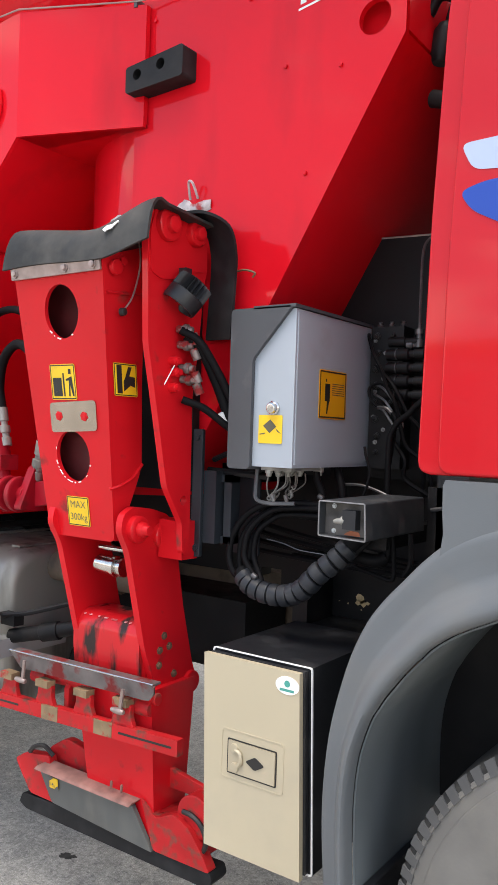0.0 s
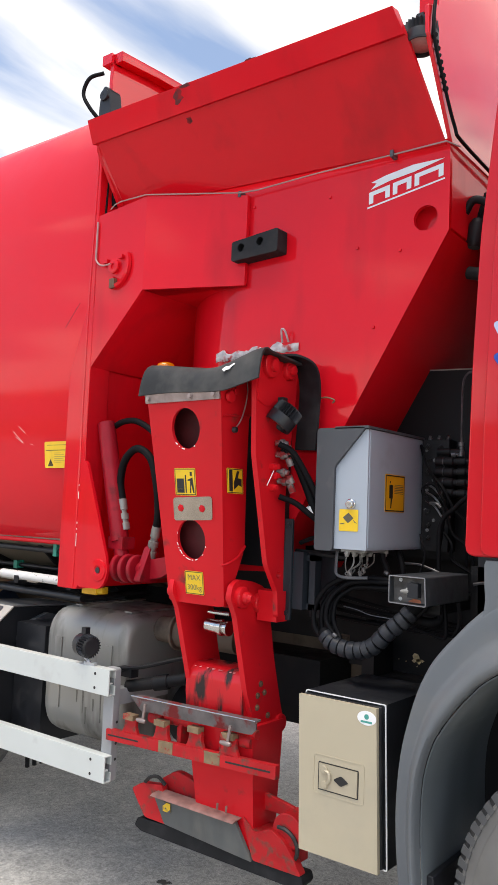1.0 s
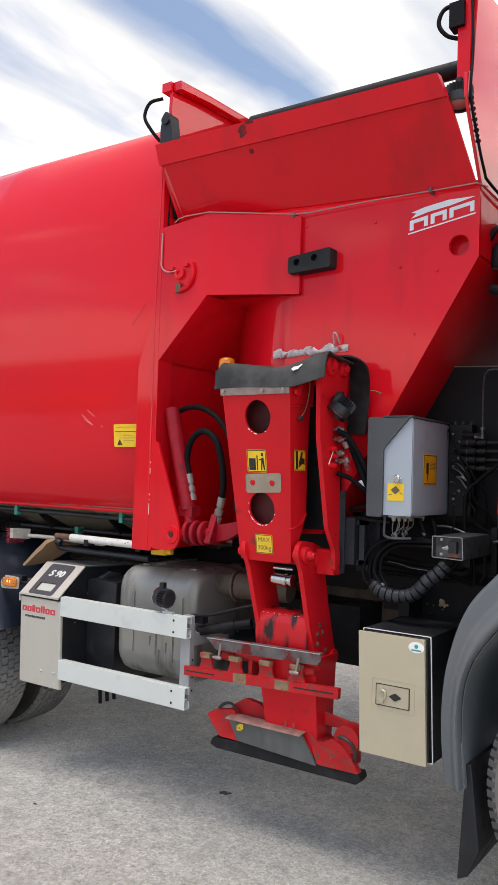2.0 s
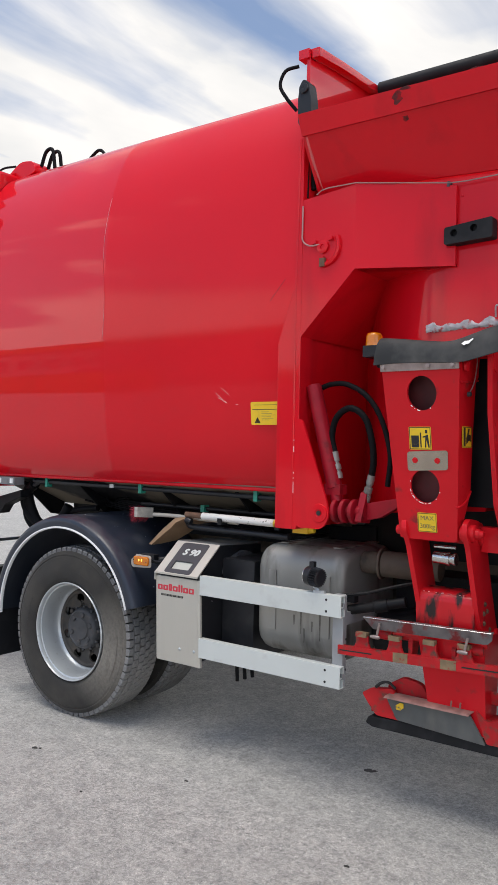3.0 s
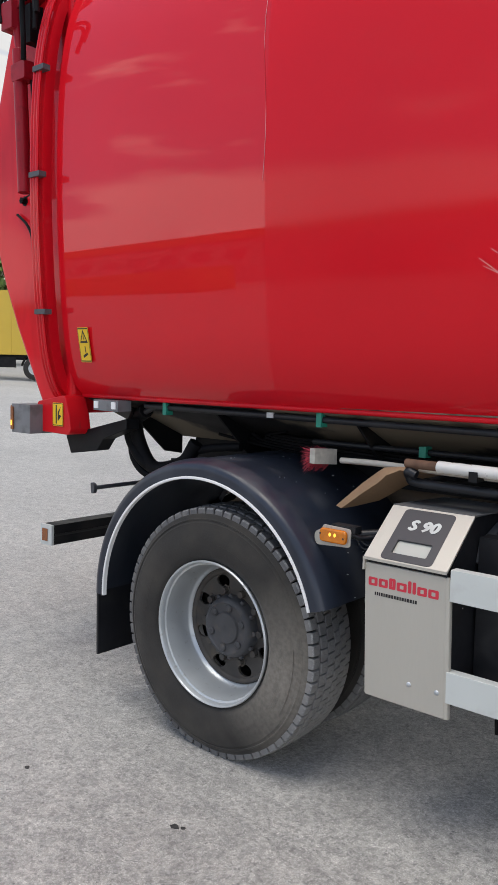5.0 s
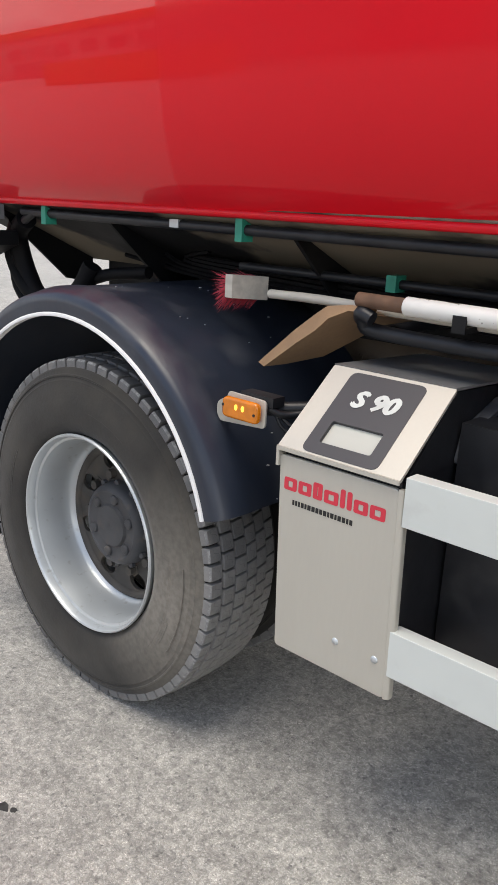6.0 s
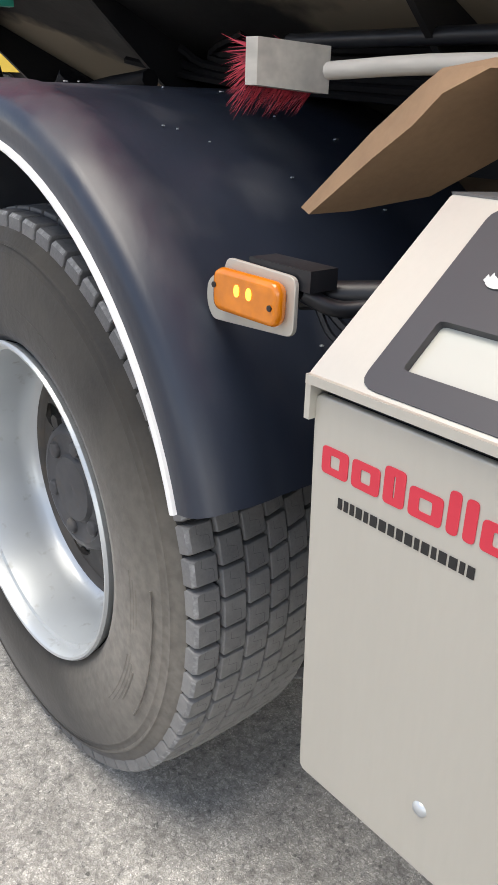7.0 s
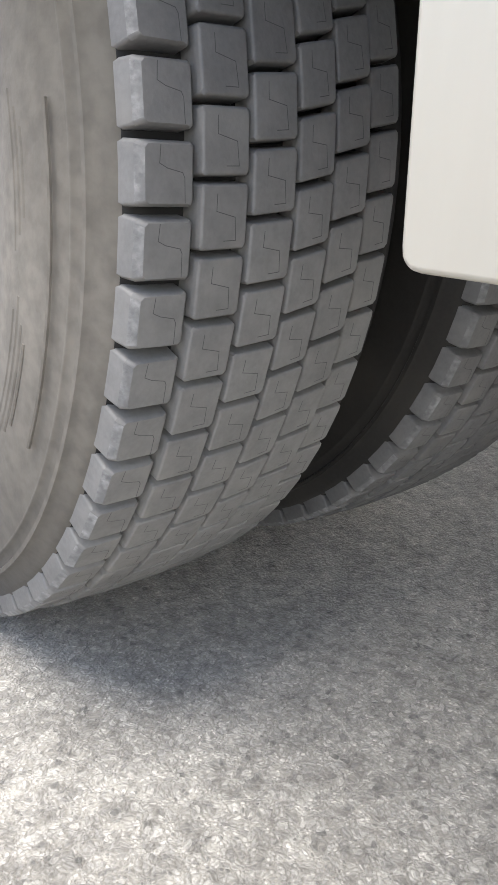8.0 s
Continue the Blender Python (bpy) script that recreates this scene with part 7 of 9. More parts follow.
for x, z, r in ((-0.213, 1.063, 0.017), (-0.205, 1.049, 0.012), (-0.222, 1.050, 0.010), (-0.190, 1.052, 0.007), (-0.255, 1.043, 0.003), (-0.285, 1.047, 0.003), (-0.21, 1.03, 0.003)):
    flat(bm, [(x + r * rng.uniform(0.5, 1.2) * math.cos(k * 0.7), z + r * rng.uniform(0.5, 1.1) * math.sin(k * 0.7)) for k in range(9)], lambda u, v: (u, 4.1485, v), 0)
chips = bm
# pale-dusted frame bracket under the cables
bm = B()
box(bm, -0.36, -0.31, 4.0, 4.3, 0.80, 1.12, 0.006)
box(bm, -0.5, 0.3, 4.15, 4.25, 1.0, 1.16, 0.006)
tagged(part("paint_chip", chips, surface("bared_primer", (0.42, 0.34, 0.20), 0.8, vary=0.3, vary_scale=60), part("frame_bracket", bm, DARK, truck)), kind="stuff")

bm = B()
# dark plates added to block the bright view through under the hopper
box(bm, -0.66, 0.12, 4.27, 4.33, 1.09, 1.62, 0.006)
box(bm, -1.48, -0.66, 4.27, 4.33, 1.06, 1.40, 0.006)
part("frame_cover", bm, DARK, truck, "dark backing plate added behind the cables")

# ---- beige toolbox ----
def leaning(bm, xl, xr, y0, y1, z0, z1, b, lean_by=0.017, mi=0):
    """A box that leans slightly to the rear of the truck."""
    hull8(bm, [(xl, y0, z0), (xr, y0, z0), (xr, y1, z0), (xl, y1, z0)], [(xl - lean_by, y0, z1), (xr - lean_by, y0, z1), (xr - lean_by, y1, z1), (xl - lean_by, y1, z1)], b, mi)


bm = B()
leaning(bm, -0.306, -0.024, 3.584, 3.96, 0.538, 1.012, 0.006)
toolbox = part("toolbox", bm, BLACK_PLASTIC, truck, "black toolbox with a beige steel door")
bm = B()
leaning(bm, -0.313, -0.037, 3.549, 3.564, 0.534, 1.004, 0.004)
door = part("door", bm, BEIGE, toolbox, "beige enamelled door")
bm = B()
leaning(bm, -0.303, -0.032, 3.564, 3.578, 0.545, 1.006, 0)
part("door_seal", bm, BLACK_PLASTIC, toolbox)
bm = B()


def on_rim(u, v):
    return (u - 0.017 * (v - 0.538) / 0.474, 3.578, v)


plate(bm, [rounded([(-0.308, 0.538), (-0.021, 0.538), (-0.021, 1.014), (-0.308, 1.014)], 0.006, 2), rounded([(-0.305, 0.541), (-0.024, 0.541), (-0.024, 1.0115), (-0.305, 1.0115)], 0.005, 2)], on_rim, (0, 0.005, 0))
part("trim", bm, WHITE, toolbox, "white edge trim")


def ring_panel(bm, x0, x1, z0, z1, w, y, d, r=0.008):
    plate(bm, [rounded([(x0, z0), (x1, z0), (x1, z1), (x0, z1)], r, 3), rounded([(x0 + w, z0 + w), (x1 - w, z0 + w), (x1 - w, z1 - w), (x0 + w, z1 - w)], r * 0.8, 3)], lambda u, v: (u, y, v), (0, d, 0))


bm = B()
ring_panel(bm, -0.268, -0.088, 0.715, 0.835, 0.003, 3.5478, 0.0018, 0.012)
part("pressed_rim", bm, BEIGE, toolbox)
bm = B()
ring_panel(bm, -0.249, -0.107, 0.729, 0.813, 0.0028, 3.5475, 0.002, 0.004)
part("latch_gap", bm, INK, toolbox)
bm = B()
box(bm, -0.245, -0.111, 3.5455, 3.5495, 0.733, 0.809, 0.0015)
lathe(bm, (-0.226, 3.546, 0.793), (0, -1, 0), [(0, 0.012), (0.005, 0.011), (0.006, 0.008)], 18)
lathe(bm, (-0.224, 3.546, 0.748), (0, -1, 0), [(0, 0.012), (0.005, 0.011), (0.006, 0.008)], 18)
tube(bm, [(-0.222, 3.543, 0.79), (-0.208, 3.541, 0.785), (-0.205, 3.541, 0.765), (-0.215, 3.543, 0.752)], 0.005, 6)
part("latch", bm, surface("beige_latch", (0.45, 0.395, 0.285), 0.35, metal=0.15), toolbox, "folding paddle latch")
bm = B()
plate(bm, [rounded([(-0.193, 0.770), (-0.166, 0.786), (-0.139, 0.770), (-0.166, 0.754)], 0.006, 3)], lambda u, v: (u, 3.5435, v), (0, 0.003, 0))
part("key_slot", bm, INK, toolbox)
bm = B()
plate(bm, [circle2(-0.085, 0.972, 0.032, 28, 0.021)], lambda u, v: (u, 3.5475, v), (0, 0.0015, 0))
for a, c, z in ((-0.105, -0.066, 0.958),):
    flat(bm, [(a, z), (c, z), (c, z + 0.006), (a, z + 0.006)], lambda u, v: (u, 3.547, v), 1)
flat(bm, circle2(-0.085, 0.976, 0.008, 14), lambda u, v: (u, 3.547, v), 1)
part("badge", bm, [WHITE, surface("green_print", (0.05, 0.30, 0.25), 0.5)], toolbox, "oval white badge with green print")
bm = B()
box(bm, -0.30, -0.05, 3.9, 4.3, 0.95, 1.0, 0.005)
cyl(bm, (-0.16, 3.62, 0.54), (-0.16, 3.62, 0.505), 0.007, 8)
pieces("toolbox_bracket", bm, DARK, truck)

# ---- display cabinet ----
bm = B()
hull8(bm, [(-2.338, 3.556, 0.49), (-2.054, 3.556, 0.49), (-2.054, 4.10, 0.53), (-2.338, 4.10, 0.53)], [(-2.352, 3.556, 0.93), (-2.064, 3.556, 0.93), (-2.064, 4.10, 0.93), (-2.352, 4.10, 0.93)], 0.008)
hull8(bm, [(-2.352, 3.566, 0.928), (-2.062, 3.566, 0.928), (-2.062, 4.10, 0.928), (-2.352, 4.10, 0.928)],
      [(-2.352, 3.725, 1.083), (-2.062, 3.725, 1.083), (-2.062, 4.10, 1.065), (-2.352, 4.10, 1.065)], 0.006)
kiosk = part("display_cabinet", bm, BLACK_PLASTIC, truck, "stainless steel display cabinet with a sloping lid")
bm = B()
prism(bm, rounded([(-2.345, 0.466), (-2.052, 0.466), (-2.064, 0.918), (-2.360, 0.918)], 0.010, 4), "y", 3.5465, 3.556, 0.003)
part("front_cover", bm, STEEL, kiosk, "brushed steel front cover")
bm = B()
fold = [(0.0, 0.0), (0.006, 0.0015), (0.0105, 0.005), (0.012, 0.010), (0.012, 0.02), (0.009, 0.02), (0.009, 0.011), (0.0, 0.0095)]
lo, hi = [[bm.verts.new((x0 + a, 3.5468 + c, z)) for a, c in fold] for x0, z in ((-2.0525, 0.466), (-2.0645, 0.918))]
for i in range(len(fold)):
    j = (i + 1) % len(fold)
    bm.faces.new((lo[i], lo[j], hi[j], hi[i]))
bm.faces.new(lo[::-1])
bm.faces.new(hi)
bmesh.ops.recalc_face_normals(bm, faces=bm.faces)
part("cover_fold", bm, STEEL, kiosk, "rounded folded edge of the cover")
# sloping lid: two steel cheeks and a dark panel
SL0, SL1 = Vector((0, 3.538, 0.936)), Vector((0, 3.722, 1.090))


def on_lid(u, v, lift=0.0):
    n = Vector((0, -(SL1.z - SL0.z), SL1.y - SL0.y)).normalized()
    p = SL0 + (SL1 - SL0) * v + n * lift
    return Vector((-2.362 + 0.302 * u, p.y, p.z))


bm = B()
plate(bm, [rounded([(0, 0), (1, 0), (1, 1), (0, 1)], 0.02, 2), rounded([(0.20, 0.045), (0.80, 0.045), (0.80, 0.945), (0.20, 0.945)], 0.06, 4)], on_lid, (0, 0.004, -0.005))
box(bm, -2.362, -2.06, 3.5355, 3.541, 0.929, 0.938, 0.0012)
box(bm, -2.364, -2.357, 3.538, 3.62, 0.893, 0.936, 0.001)
lid = part("lid", bm, STEEL, kiosk, "sloping brushed steel lid")
bm = B()
plate(bm, [rounded([(0.19, 0.03), (0.81, 0.03), (0.81, 0.955), (0.19, 0.955)], 0.07, 4), rounded([(0.29, 0.15), (0.71, 0.15), (0.71, 0.39), (0.29, 0.39)], 0.02, 2)], lambda u, v: on_lid(u, v, 0.0015), (0, 0.006, -0.007))
part("dark_panel", bm, surface("charcoal_panel", (0.045, 0.045, 0.05), 0.45, vary=0.1), kiosk, "charcoal display surround")
bm = B()
flat(bm, [(0.27, 0.12), (0.73, 0.12), (0.73, 0.40), (0.27, 0.40)], lambda u, v: on_lid(u, v, -0.007), 0)
part("display", bm, DISPLAY, kiosk, "pale blank display")
bm = B()
for du, dv in ((-0.012, 0), (0.012, 0), (0, 0.013), (0, -0.013), (0, 0)):
    text_faces(bm, "S 90", 1.0, lambda x, y: on_lid(0.52 + du + x * 0.205 + y * 0.03, 0.66 + dv + y * 0.25, 0.0025 + 0.0002 * (du > 0) + 0.0004 * (dv > 0) + 0.0006 * (dv < 0) + 0.0008 * (du < 0)), 0)
part("model_lettering", bm, ALU, kiosk)
bm = B()
hull8(bm, [(-2.362, 3.723, 1.086), (-2.060, 3.723, 1.086), (-2.060, 4.10, 1.070), (-2.362, 4.10, 1.070)], [(-2.362, 3.720, 1.092), (-2.060, 3.720, 1.092), (-2.060, 4.10, 1.076), (-2.362, 4.10, 1.076)], 0.001)
part("top_cover", bm, surface("dull_steel_cover", (0.22, 0.225, 0.23), 0.4, metal=0.4, vary=0.12, vary_scale=6), kiosk, "dull grey steel top cover")
# name on the front as plain red blocks, with a row of small dark dashes below
bm = B()
x = -2.343
for w, h, gap in ((0.034, 0.028, 0), (0.034, 0.028, 0), (0.024, 0.036, 0), (0.036, 0.028, 0), (0.012, 0.040, 0), (0.012, 0.039, 0), (0.034, 0.028, 0), (0.036, 0.028, 0)):
    z = 0.843
    loops = [rounded([(x, z), (x + w, z), (x + w, z + h), (x, z + h)], 0.005, 3)]
    if w > 0.02:
        loops.append(rounded([(x + 0.011, z + 0.0075), (x + w - 0.011, z + 0.0075), (x + w - 0.011, z + h - 0.0075), (x + 0.011, z + h - 0.0075)], 0.002, 2))
    plate(bm, loops, lambda u, v: (u, 3.5455, v), (0, 0.0008, 0))
    x += w + 0.0048
pieces("name_block", bm, RED_INK, kiosk, "red name drawn as plain blocks")
bm = B()
x = -2.318
rng = random.Random(2)
while x < -2.165:
    w = rng.choice((0.005, 0.007, 0.008))
    plate(bm, [[(x, 0.813), (x + w, 0.813), (x + w, 0.824), (x, 0.824)]], lambda u, v: (u, 3.5455, v), (0, 0.0008, 0))
    x += w + 0.0028
pieces("dash", bm, INK, kiosk)
for x, z in ((-2.179, 0.544), (-2.080, 0.545)):
    bm = B()
    lathe(bm, (x, 3.547, z), (0, -1, 0), [(0, 0.0085), (0.002, 0.008), (0.004, 0.005), (0.0045, 0.001)], 16)
    part("rivet", bm, SILVER, kiosk)
# a clipped lever on the dark side
bm = B()
prism(bm, rounded([(3.74, 0.93), (3.76, 1.0), (3.90, 1.05), (3.98, 1.03), (3.96, 1.0), (3.82, 0.98), (3.80, 0.92)], 0.012, 3), "x", -2.06, -2.03, 0.004)
lathe(bm, (-2.06, 3.79, 0.965), (1, 0, 0), [(0, 0.03), (0.03, 0.03), (0.036, 0.024)], 16)
part("side_lever", bm, HOOD_GREY, kiosk)
bm = B()
for k in range(3):
    tube(bm, [(-1.98 + 0.05 * k, 3.80, 0.55), (-1.98 + 0.05 * k, 3.79, 0.46), (-1.975 + 0.05 * k, 3.79, 0.36 + 0.02 * k)], 0.010, 6)
pieces("drain_hose", bm, HOSE, truck)
bm = B()
box(bm, -2.05, -1.84, 3.74, 4.30, 0.50, 1.02, 0.02)
part("battery_box", bm, BLACK_PLASTIC, truck, "black box beside the tank")
bm = B()
rng = random.Random(5)
for k in range(9):
    y, z = rng.uniform(3.6, 3.7), rng.uniform(0.55, 0.88)
    box(bm, -2.0635, -2.0605, y, y + 0.004, z, z + 0.004, 0)
part("paint_speck", bm, WHITE, kiosk)

# ---- side guard ----
POST = surface("dull_post_aluminium", (0.33, 0.34, 0.345), 0.5, metal=0.2, vary=0.12, vary_scale=8)
bm = B()
prism(bm, rounded([(-1.272, 0.515), (-1.215, 0.515), (-1.215, 0.945), (-1.272, 0.945)], 0.012, 4), "y", 3.586, 3.622, 0.004)
box(bm, -1.27, -1.22, 3.622, 3.90, 0.80, 0.86, 0.004)
guard = part("side_guard", bm, POST, truck, "white aluminium side guard")
for z in (0.845, 0.520):
    bm = B()
    prism(bm, [(3.548, z), (3.585, z), (3.585, z + 0.036), (3.580, z + 0.036), (3.580, z + 0.005), (3.5535, z + 0.005), (3.5535, z + 0.044), (3.570, z + 0.044), (3.570, z + 0.05), (3.5535, z + 0.05),
               (3.5535, z + 0.095), (3.580, z + 0.095), (3.580, z + 0.064), (3.585, z + 0.064), (3.585, z + 0.10), (3.548, z + 0.10)], "x", -2.052, -1.206, 0.0012)
    rail = part("rail", bm, ALU, guard, "white aluminium rail")
    bm = B()
    for zz in (z + 0.022, z + 0.076):
        cyl(bm, (-1.285, 3.5472, zz), (-1.285, 3.549, zz), 0.006, 10, 0)
    pieces("rivet", bm, INK, guard)
bm = B()
for zz in (0.60, 0.66, 0.74):
    cyl(bm, (-1.2095, 3.605, zz), (-1.209, 3.605, zz), 0.006, 8, 0)
pieces("bolt_hole", bm, INK, guard)
bm = B()
tube(bm, [(-1.33, 3.56, 0.945), (-1.345, 3.56, 0.965), (-1.36, 3.56, 0.972)], 0.008, 6)
box(bm, -1.36, -1.30, 3.552, 3.57, 0.945, 0.957, 0.002)
part("lamp_stalk", bm, SILVER, guard)
work_lamp(truck, (-1.372, 3.565, 1.018), (-0.85, 0.2, 0.05), 0.046, label="black ribbed work lamp with a chrome rim", ring=CHROME)

# ---- fuel tank ----
GRIME = surface("thin_grime", (0.10, 0.095, 0.085), 0.6, vary=0.4, vary_scale=30)
bm = B()
sec = rounded([(3.70, 0.575), (3.70, 1.125), (4.28, 1.125), (4.28, 0.575)], 0.13, 7)
k = len(sec)
cols = []
for x, s in ((-1.80, 0.86), (-1.79, 0.93), (-1.765, 0.98), (-1.73, 1.0), (-1.36, 1.0), (-1.325, 0.98), (-1.30, 0.93), (-1.29, 0.86)):
    cols.append([bm.verts.new((x, 3.99 + (y - 3.99) * s, 0.85 + (z - 0.85) * s)) for y, z in sec])
for a, c in zip(cols, cols[1:]):
    for i in range(k):
        j = (i + 1) % k
        bm.faces.new((a[i], a[j], c[j], c[i]))
bm.faces.new(cols[0][::-1])
bm.faces.new(cols[-1])
bmesh.ops.recalc_face_normals(bm, faces=bm.faces)
tank = part("fuel_tank", bm, TANK, truck, "dull aluminium fuel tank streaked with grime", sharp=60)
bm = B()
for x in (-1.715, -1.40):
    for y0, y1, z0, z1 in ((3.694, 3.70, 0.70, 1.0), (3.80, 4.2, 1.125, 1.131)):
        box(bm, x, x + 0.045, y0, y1, z0, z1, 0.001)
pieces("tank_strap", bm, TANK, tank)
bm = B()
for x, z0, h in ((-1.52, 0.70, 0.12), (-1.50, 0.66, 0.07), (-1.455, 0.72, 0.05), (-1.41, 0.68, 0.13), (-1.56, 0.74, 0.05)):
    prism(bm, rounded([(x - 0.006, z0 + h), (x + 0.006, z0 + h), (x + 0.002, z0), (x - 0.002, z0)], 0.002, 2), "y", 3.6992, 3.7008)
pieces("grime_run", bm, GRIME, tank, "dark runs of grime")
bm = B()
cyl(bm, (-1.29, 3.92, 1.06), (-1.20, 3.92, 1.06), 0.055, 18)
cyl(bm, (-1.20, 3.92, 1.06), (-1.185, 3.922, 1.06), 0.078, 18)
cyl(bm, (-1.185, 3.92, 1.06), (-1.0, 3.95, 1.055), 0.064, 18)
cyl(bm, (-1.0, 3.95, 1.055), (-0.90, 3.96, 1.053), 0.055, 18)
part("exhaust_pipe", bm, BROWN_RAIL, truck, "dusty brown exhaust pipe")
bm = B()
cyl(bm, (-1.24, 3.68, 0.86), (-0.98, 3.75, 0.92), 0.024, 14)
cyl(bm, (-1.12, 3.71, 0.886), (-1.06, 3.73, 0.90), 0.03, 14)
tube(bm, [(-1.25, 3.66, 0.93), (-1.15, 3.68, 0.95), (-1.02, 3.74, 0.99), (-0.9, 3.8, 1.02)], 0.008, 6)
box(bm, -1.28, -1.20, 3.66, 3.70, 0.90, 0.935, 0.004)
part("steering_rod", bm, DARK, truck)
bm = B()
cyl(bm, (-1.25, 4.05, 0.70), (-1.02, 4.05, 0.70), 0.13, 24, 0.02)
box(bm, -1.2, -0.6, 4.1, 4.34, 0.80, 1.0, 0.02)
part("air_tank", bm, DARK, truck, "black air tank")
bm = B()
tube(bm, [(-2.30, 3.76, 1.195), (-2.33, 3.76, 1.205), (-2.335, 3.78, 1.185), (-2.30, 3.79, 1.165), (-2.0, 3.79, 1.16), (-1.66, 3.79, 1.158)], 0.017, 10, 5)
tube(bm, [(-2.30, 3.79, 1.165), (-2.28, 4.0, 1.17), (-2.28, 4.26, 1.17)], 0.014, 8, 3)
tube(bm, [(-1.70, 3.79, 1.158), (-1.70, 4.0, 1.16), (-1.70, 4.26, 1.16)], 0.014, 8, 3)
part("support_loop", bm, BLACK_PLASTIC, truck, "dark tubular support loop")

# ---- broom, pole and cardboard stowed under the body ----
broom = thing("broom", (-2.6, 3.86, 1.18), "pale broom with red bristles stowed under the truck body", "broom")
bm = B()
hull8(bm, [(-2.787, 3.80, 1.188), (-2.762, 3.80, 1.188), (-2.735, 3.91, 1.180), (-2.760, 3.91, 1.180)],
      [(-2.787, 3.80, 1.247), (-2.762, 3.80, 1.247), (-2.735, 3.91, 1.241), (-2.760, 3.91, 1.241)], 0.006)
part("head", bm, WOOD_GREY, broom, "pale wooden broom head")
bm = B()
rng = random.Random(9)
for k in range(420):
    y = rng.uniform(3.80, 3.91)
    u = rng.uniform(0, 1)
    p = Vector((-2.787 + 0.245 * (y - 3.80), y, 1.182 + 0.056 * u))
    d = Vector((-1, rng.uniform(-0.35, 0.1), -1.15 + 1.3 * u + rng.uniform(-0.25, 0.25))).normalized()
    q = p + d * rng.uniform(0.038, 0.056)
    s = d.orthogonal().normalized() * 0.0013
    t = d.cross(s)
    lo = [bm.verts.new(p + s), bm.verts.new(p - s * 0.5 + t), bm.verts.new(p - s * 0.5 - t)]
    tip = bm.verts.new(q)
    for i in range(3):
        bm.faces.new((lo[i], lo[(i + 1) % 3], tip))
part("bristles", bm, BRISTLE, broom, "red plastic bristles")
bm = B()
tube(bm, [(-2.67, 3.845, 1.207), (-2.5, 3.83, 1.212), (-2.30, 3.815, 1.210), (-2.0, 3.80, 1.208)], 0.0115, 10, 3)
part("handle", bm, WOOD_GREY, broom, "thin pale broom handle")
pole = thing("marking_pole", (-1.95, 3.78, 1.18), "chipped white and yellow steel pole lying in its holder", "pole")
for a, c, m, r, lab in ((-2.345, -2.222, BROWN, 0.0165, "rusty brown end"), (-2.222, -1.735, WHITE_POLE, 0.0205, "chipped white paint"), (-1.735, -1.60, YELLOW_PAINT, 0.0205, "yellow paint")):
    bm = B()
    cyl(bm, (a, 3.765, 1.234 - 0.01 * (a + 2.4)), (c, 3.765, 1.234 - 0.01 * (c + 2.4)), r, 16, 0.002)
    part("pole_section", bm, m, pole, lab)
bm = B()
for x in (-2.10, -1.72):
    box(bm, x, x + 0.03, 3.745, 4.27, 1.195, 1.207, 0.002)
    box(bm, x, x + 0.03, 3.742, 3.748, 1.195, 1.23, 0.002)
pieces("pole_holder", bm, DARK, truck)
card = thing("cardboard_sheet", (-2.5, 3.85, 1.0), "bent sheet of brown cardboard stuck under the body", "cardboard")
bm = B()
lip = [(-2.646, 3.79, 1.040), (-2.534, 3.79, 1.137), (-2.468, 3.79, 1.187), (-2.442, 3.79, 1.204), (-2.38, 3.79, 1.212), (-2.31, 3.79, 1.212)]
fold = [(-2.610, 3.77, 1.038), (-2.513, 3.77, 1.113), (-2.460, 3.77, 1.150), (-2.424, 3.77, 1.182), (-2.37, 3.77, 1.205), (-2.30, 3.77, 1.206)]
back = [(-2.590, 3.82, 1.045), (-2.530, 3.90, 1.066), (-2.471, 3.93, 1.108), (-2.43, 3.94, 1.135), (-2.37, 3.95, 1.165), (-2.30, 3.95, 1.18)]
ra, rb, rc = ([bm.verts.new(p) for p in e] for e in (lip, fold, back))
for i in range(len(ra) - 1):
    bm.faces.new((ra[i], ra[i + 1], rb[i + 1], rb[i]))
    bm.faces.new((rb[i], rb[i + 1], rc[i + 1], rc[i]))
thicken(bm, 0.004)
part("sheet", bm, CARD, card)


# ---- wheels and mudguards ----
WX, WZ, WR = -3.071, 0.498, 0.506


def tyre_profile(y0, width, r, rim):
    """Cross-section of a tyre from its outer to its inner side: (distance from y0, radius)."""
    w = width
    return [(0.030, rim - 0.004), (0.012, rim + 0.012), (0.004, rim + 0.035), (0.0, rim + 0.075), (0.0004, rim + 0.095), (0.002, rim + 0.115), (0.0045, rim + 0.132), (0.0075, rim + 0.148), (0.0070, rim + 0.1495), (0.0075, rim + 0.152), (0.0098, rim + 0.1535), (0.0112, r - 0.0525), (0.0090, r - 0.0510), (0.0095, r - 0.0470), (0.0140, r - 0.0445), (0.018, r - 0.034), (0.024, r - 0.026),
            (0.036, r - 0.022), (w / 2, r - 0.019), (w - 0.036, r - 0.022), (w - 0.018, r - 0.03), (w - 0.003, r - 0.07), (w, r - 0.12), (w - 0.012, rim + 0.012), (w - 0.03, rim - 0.004)]


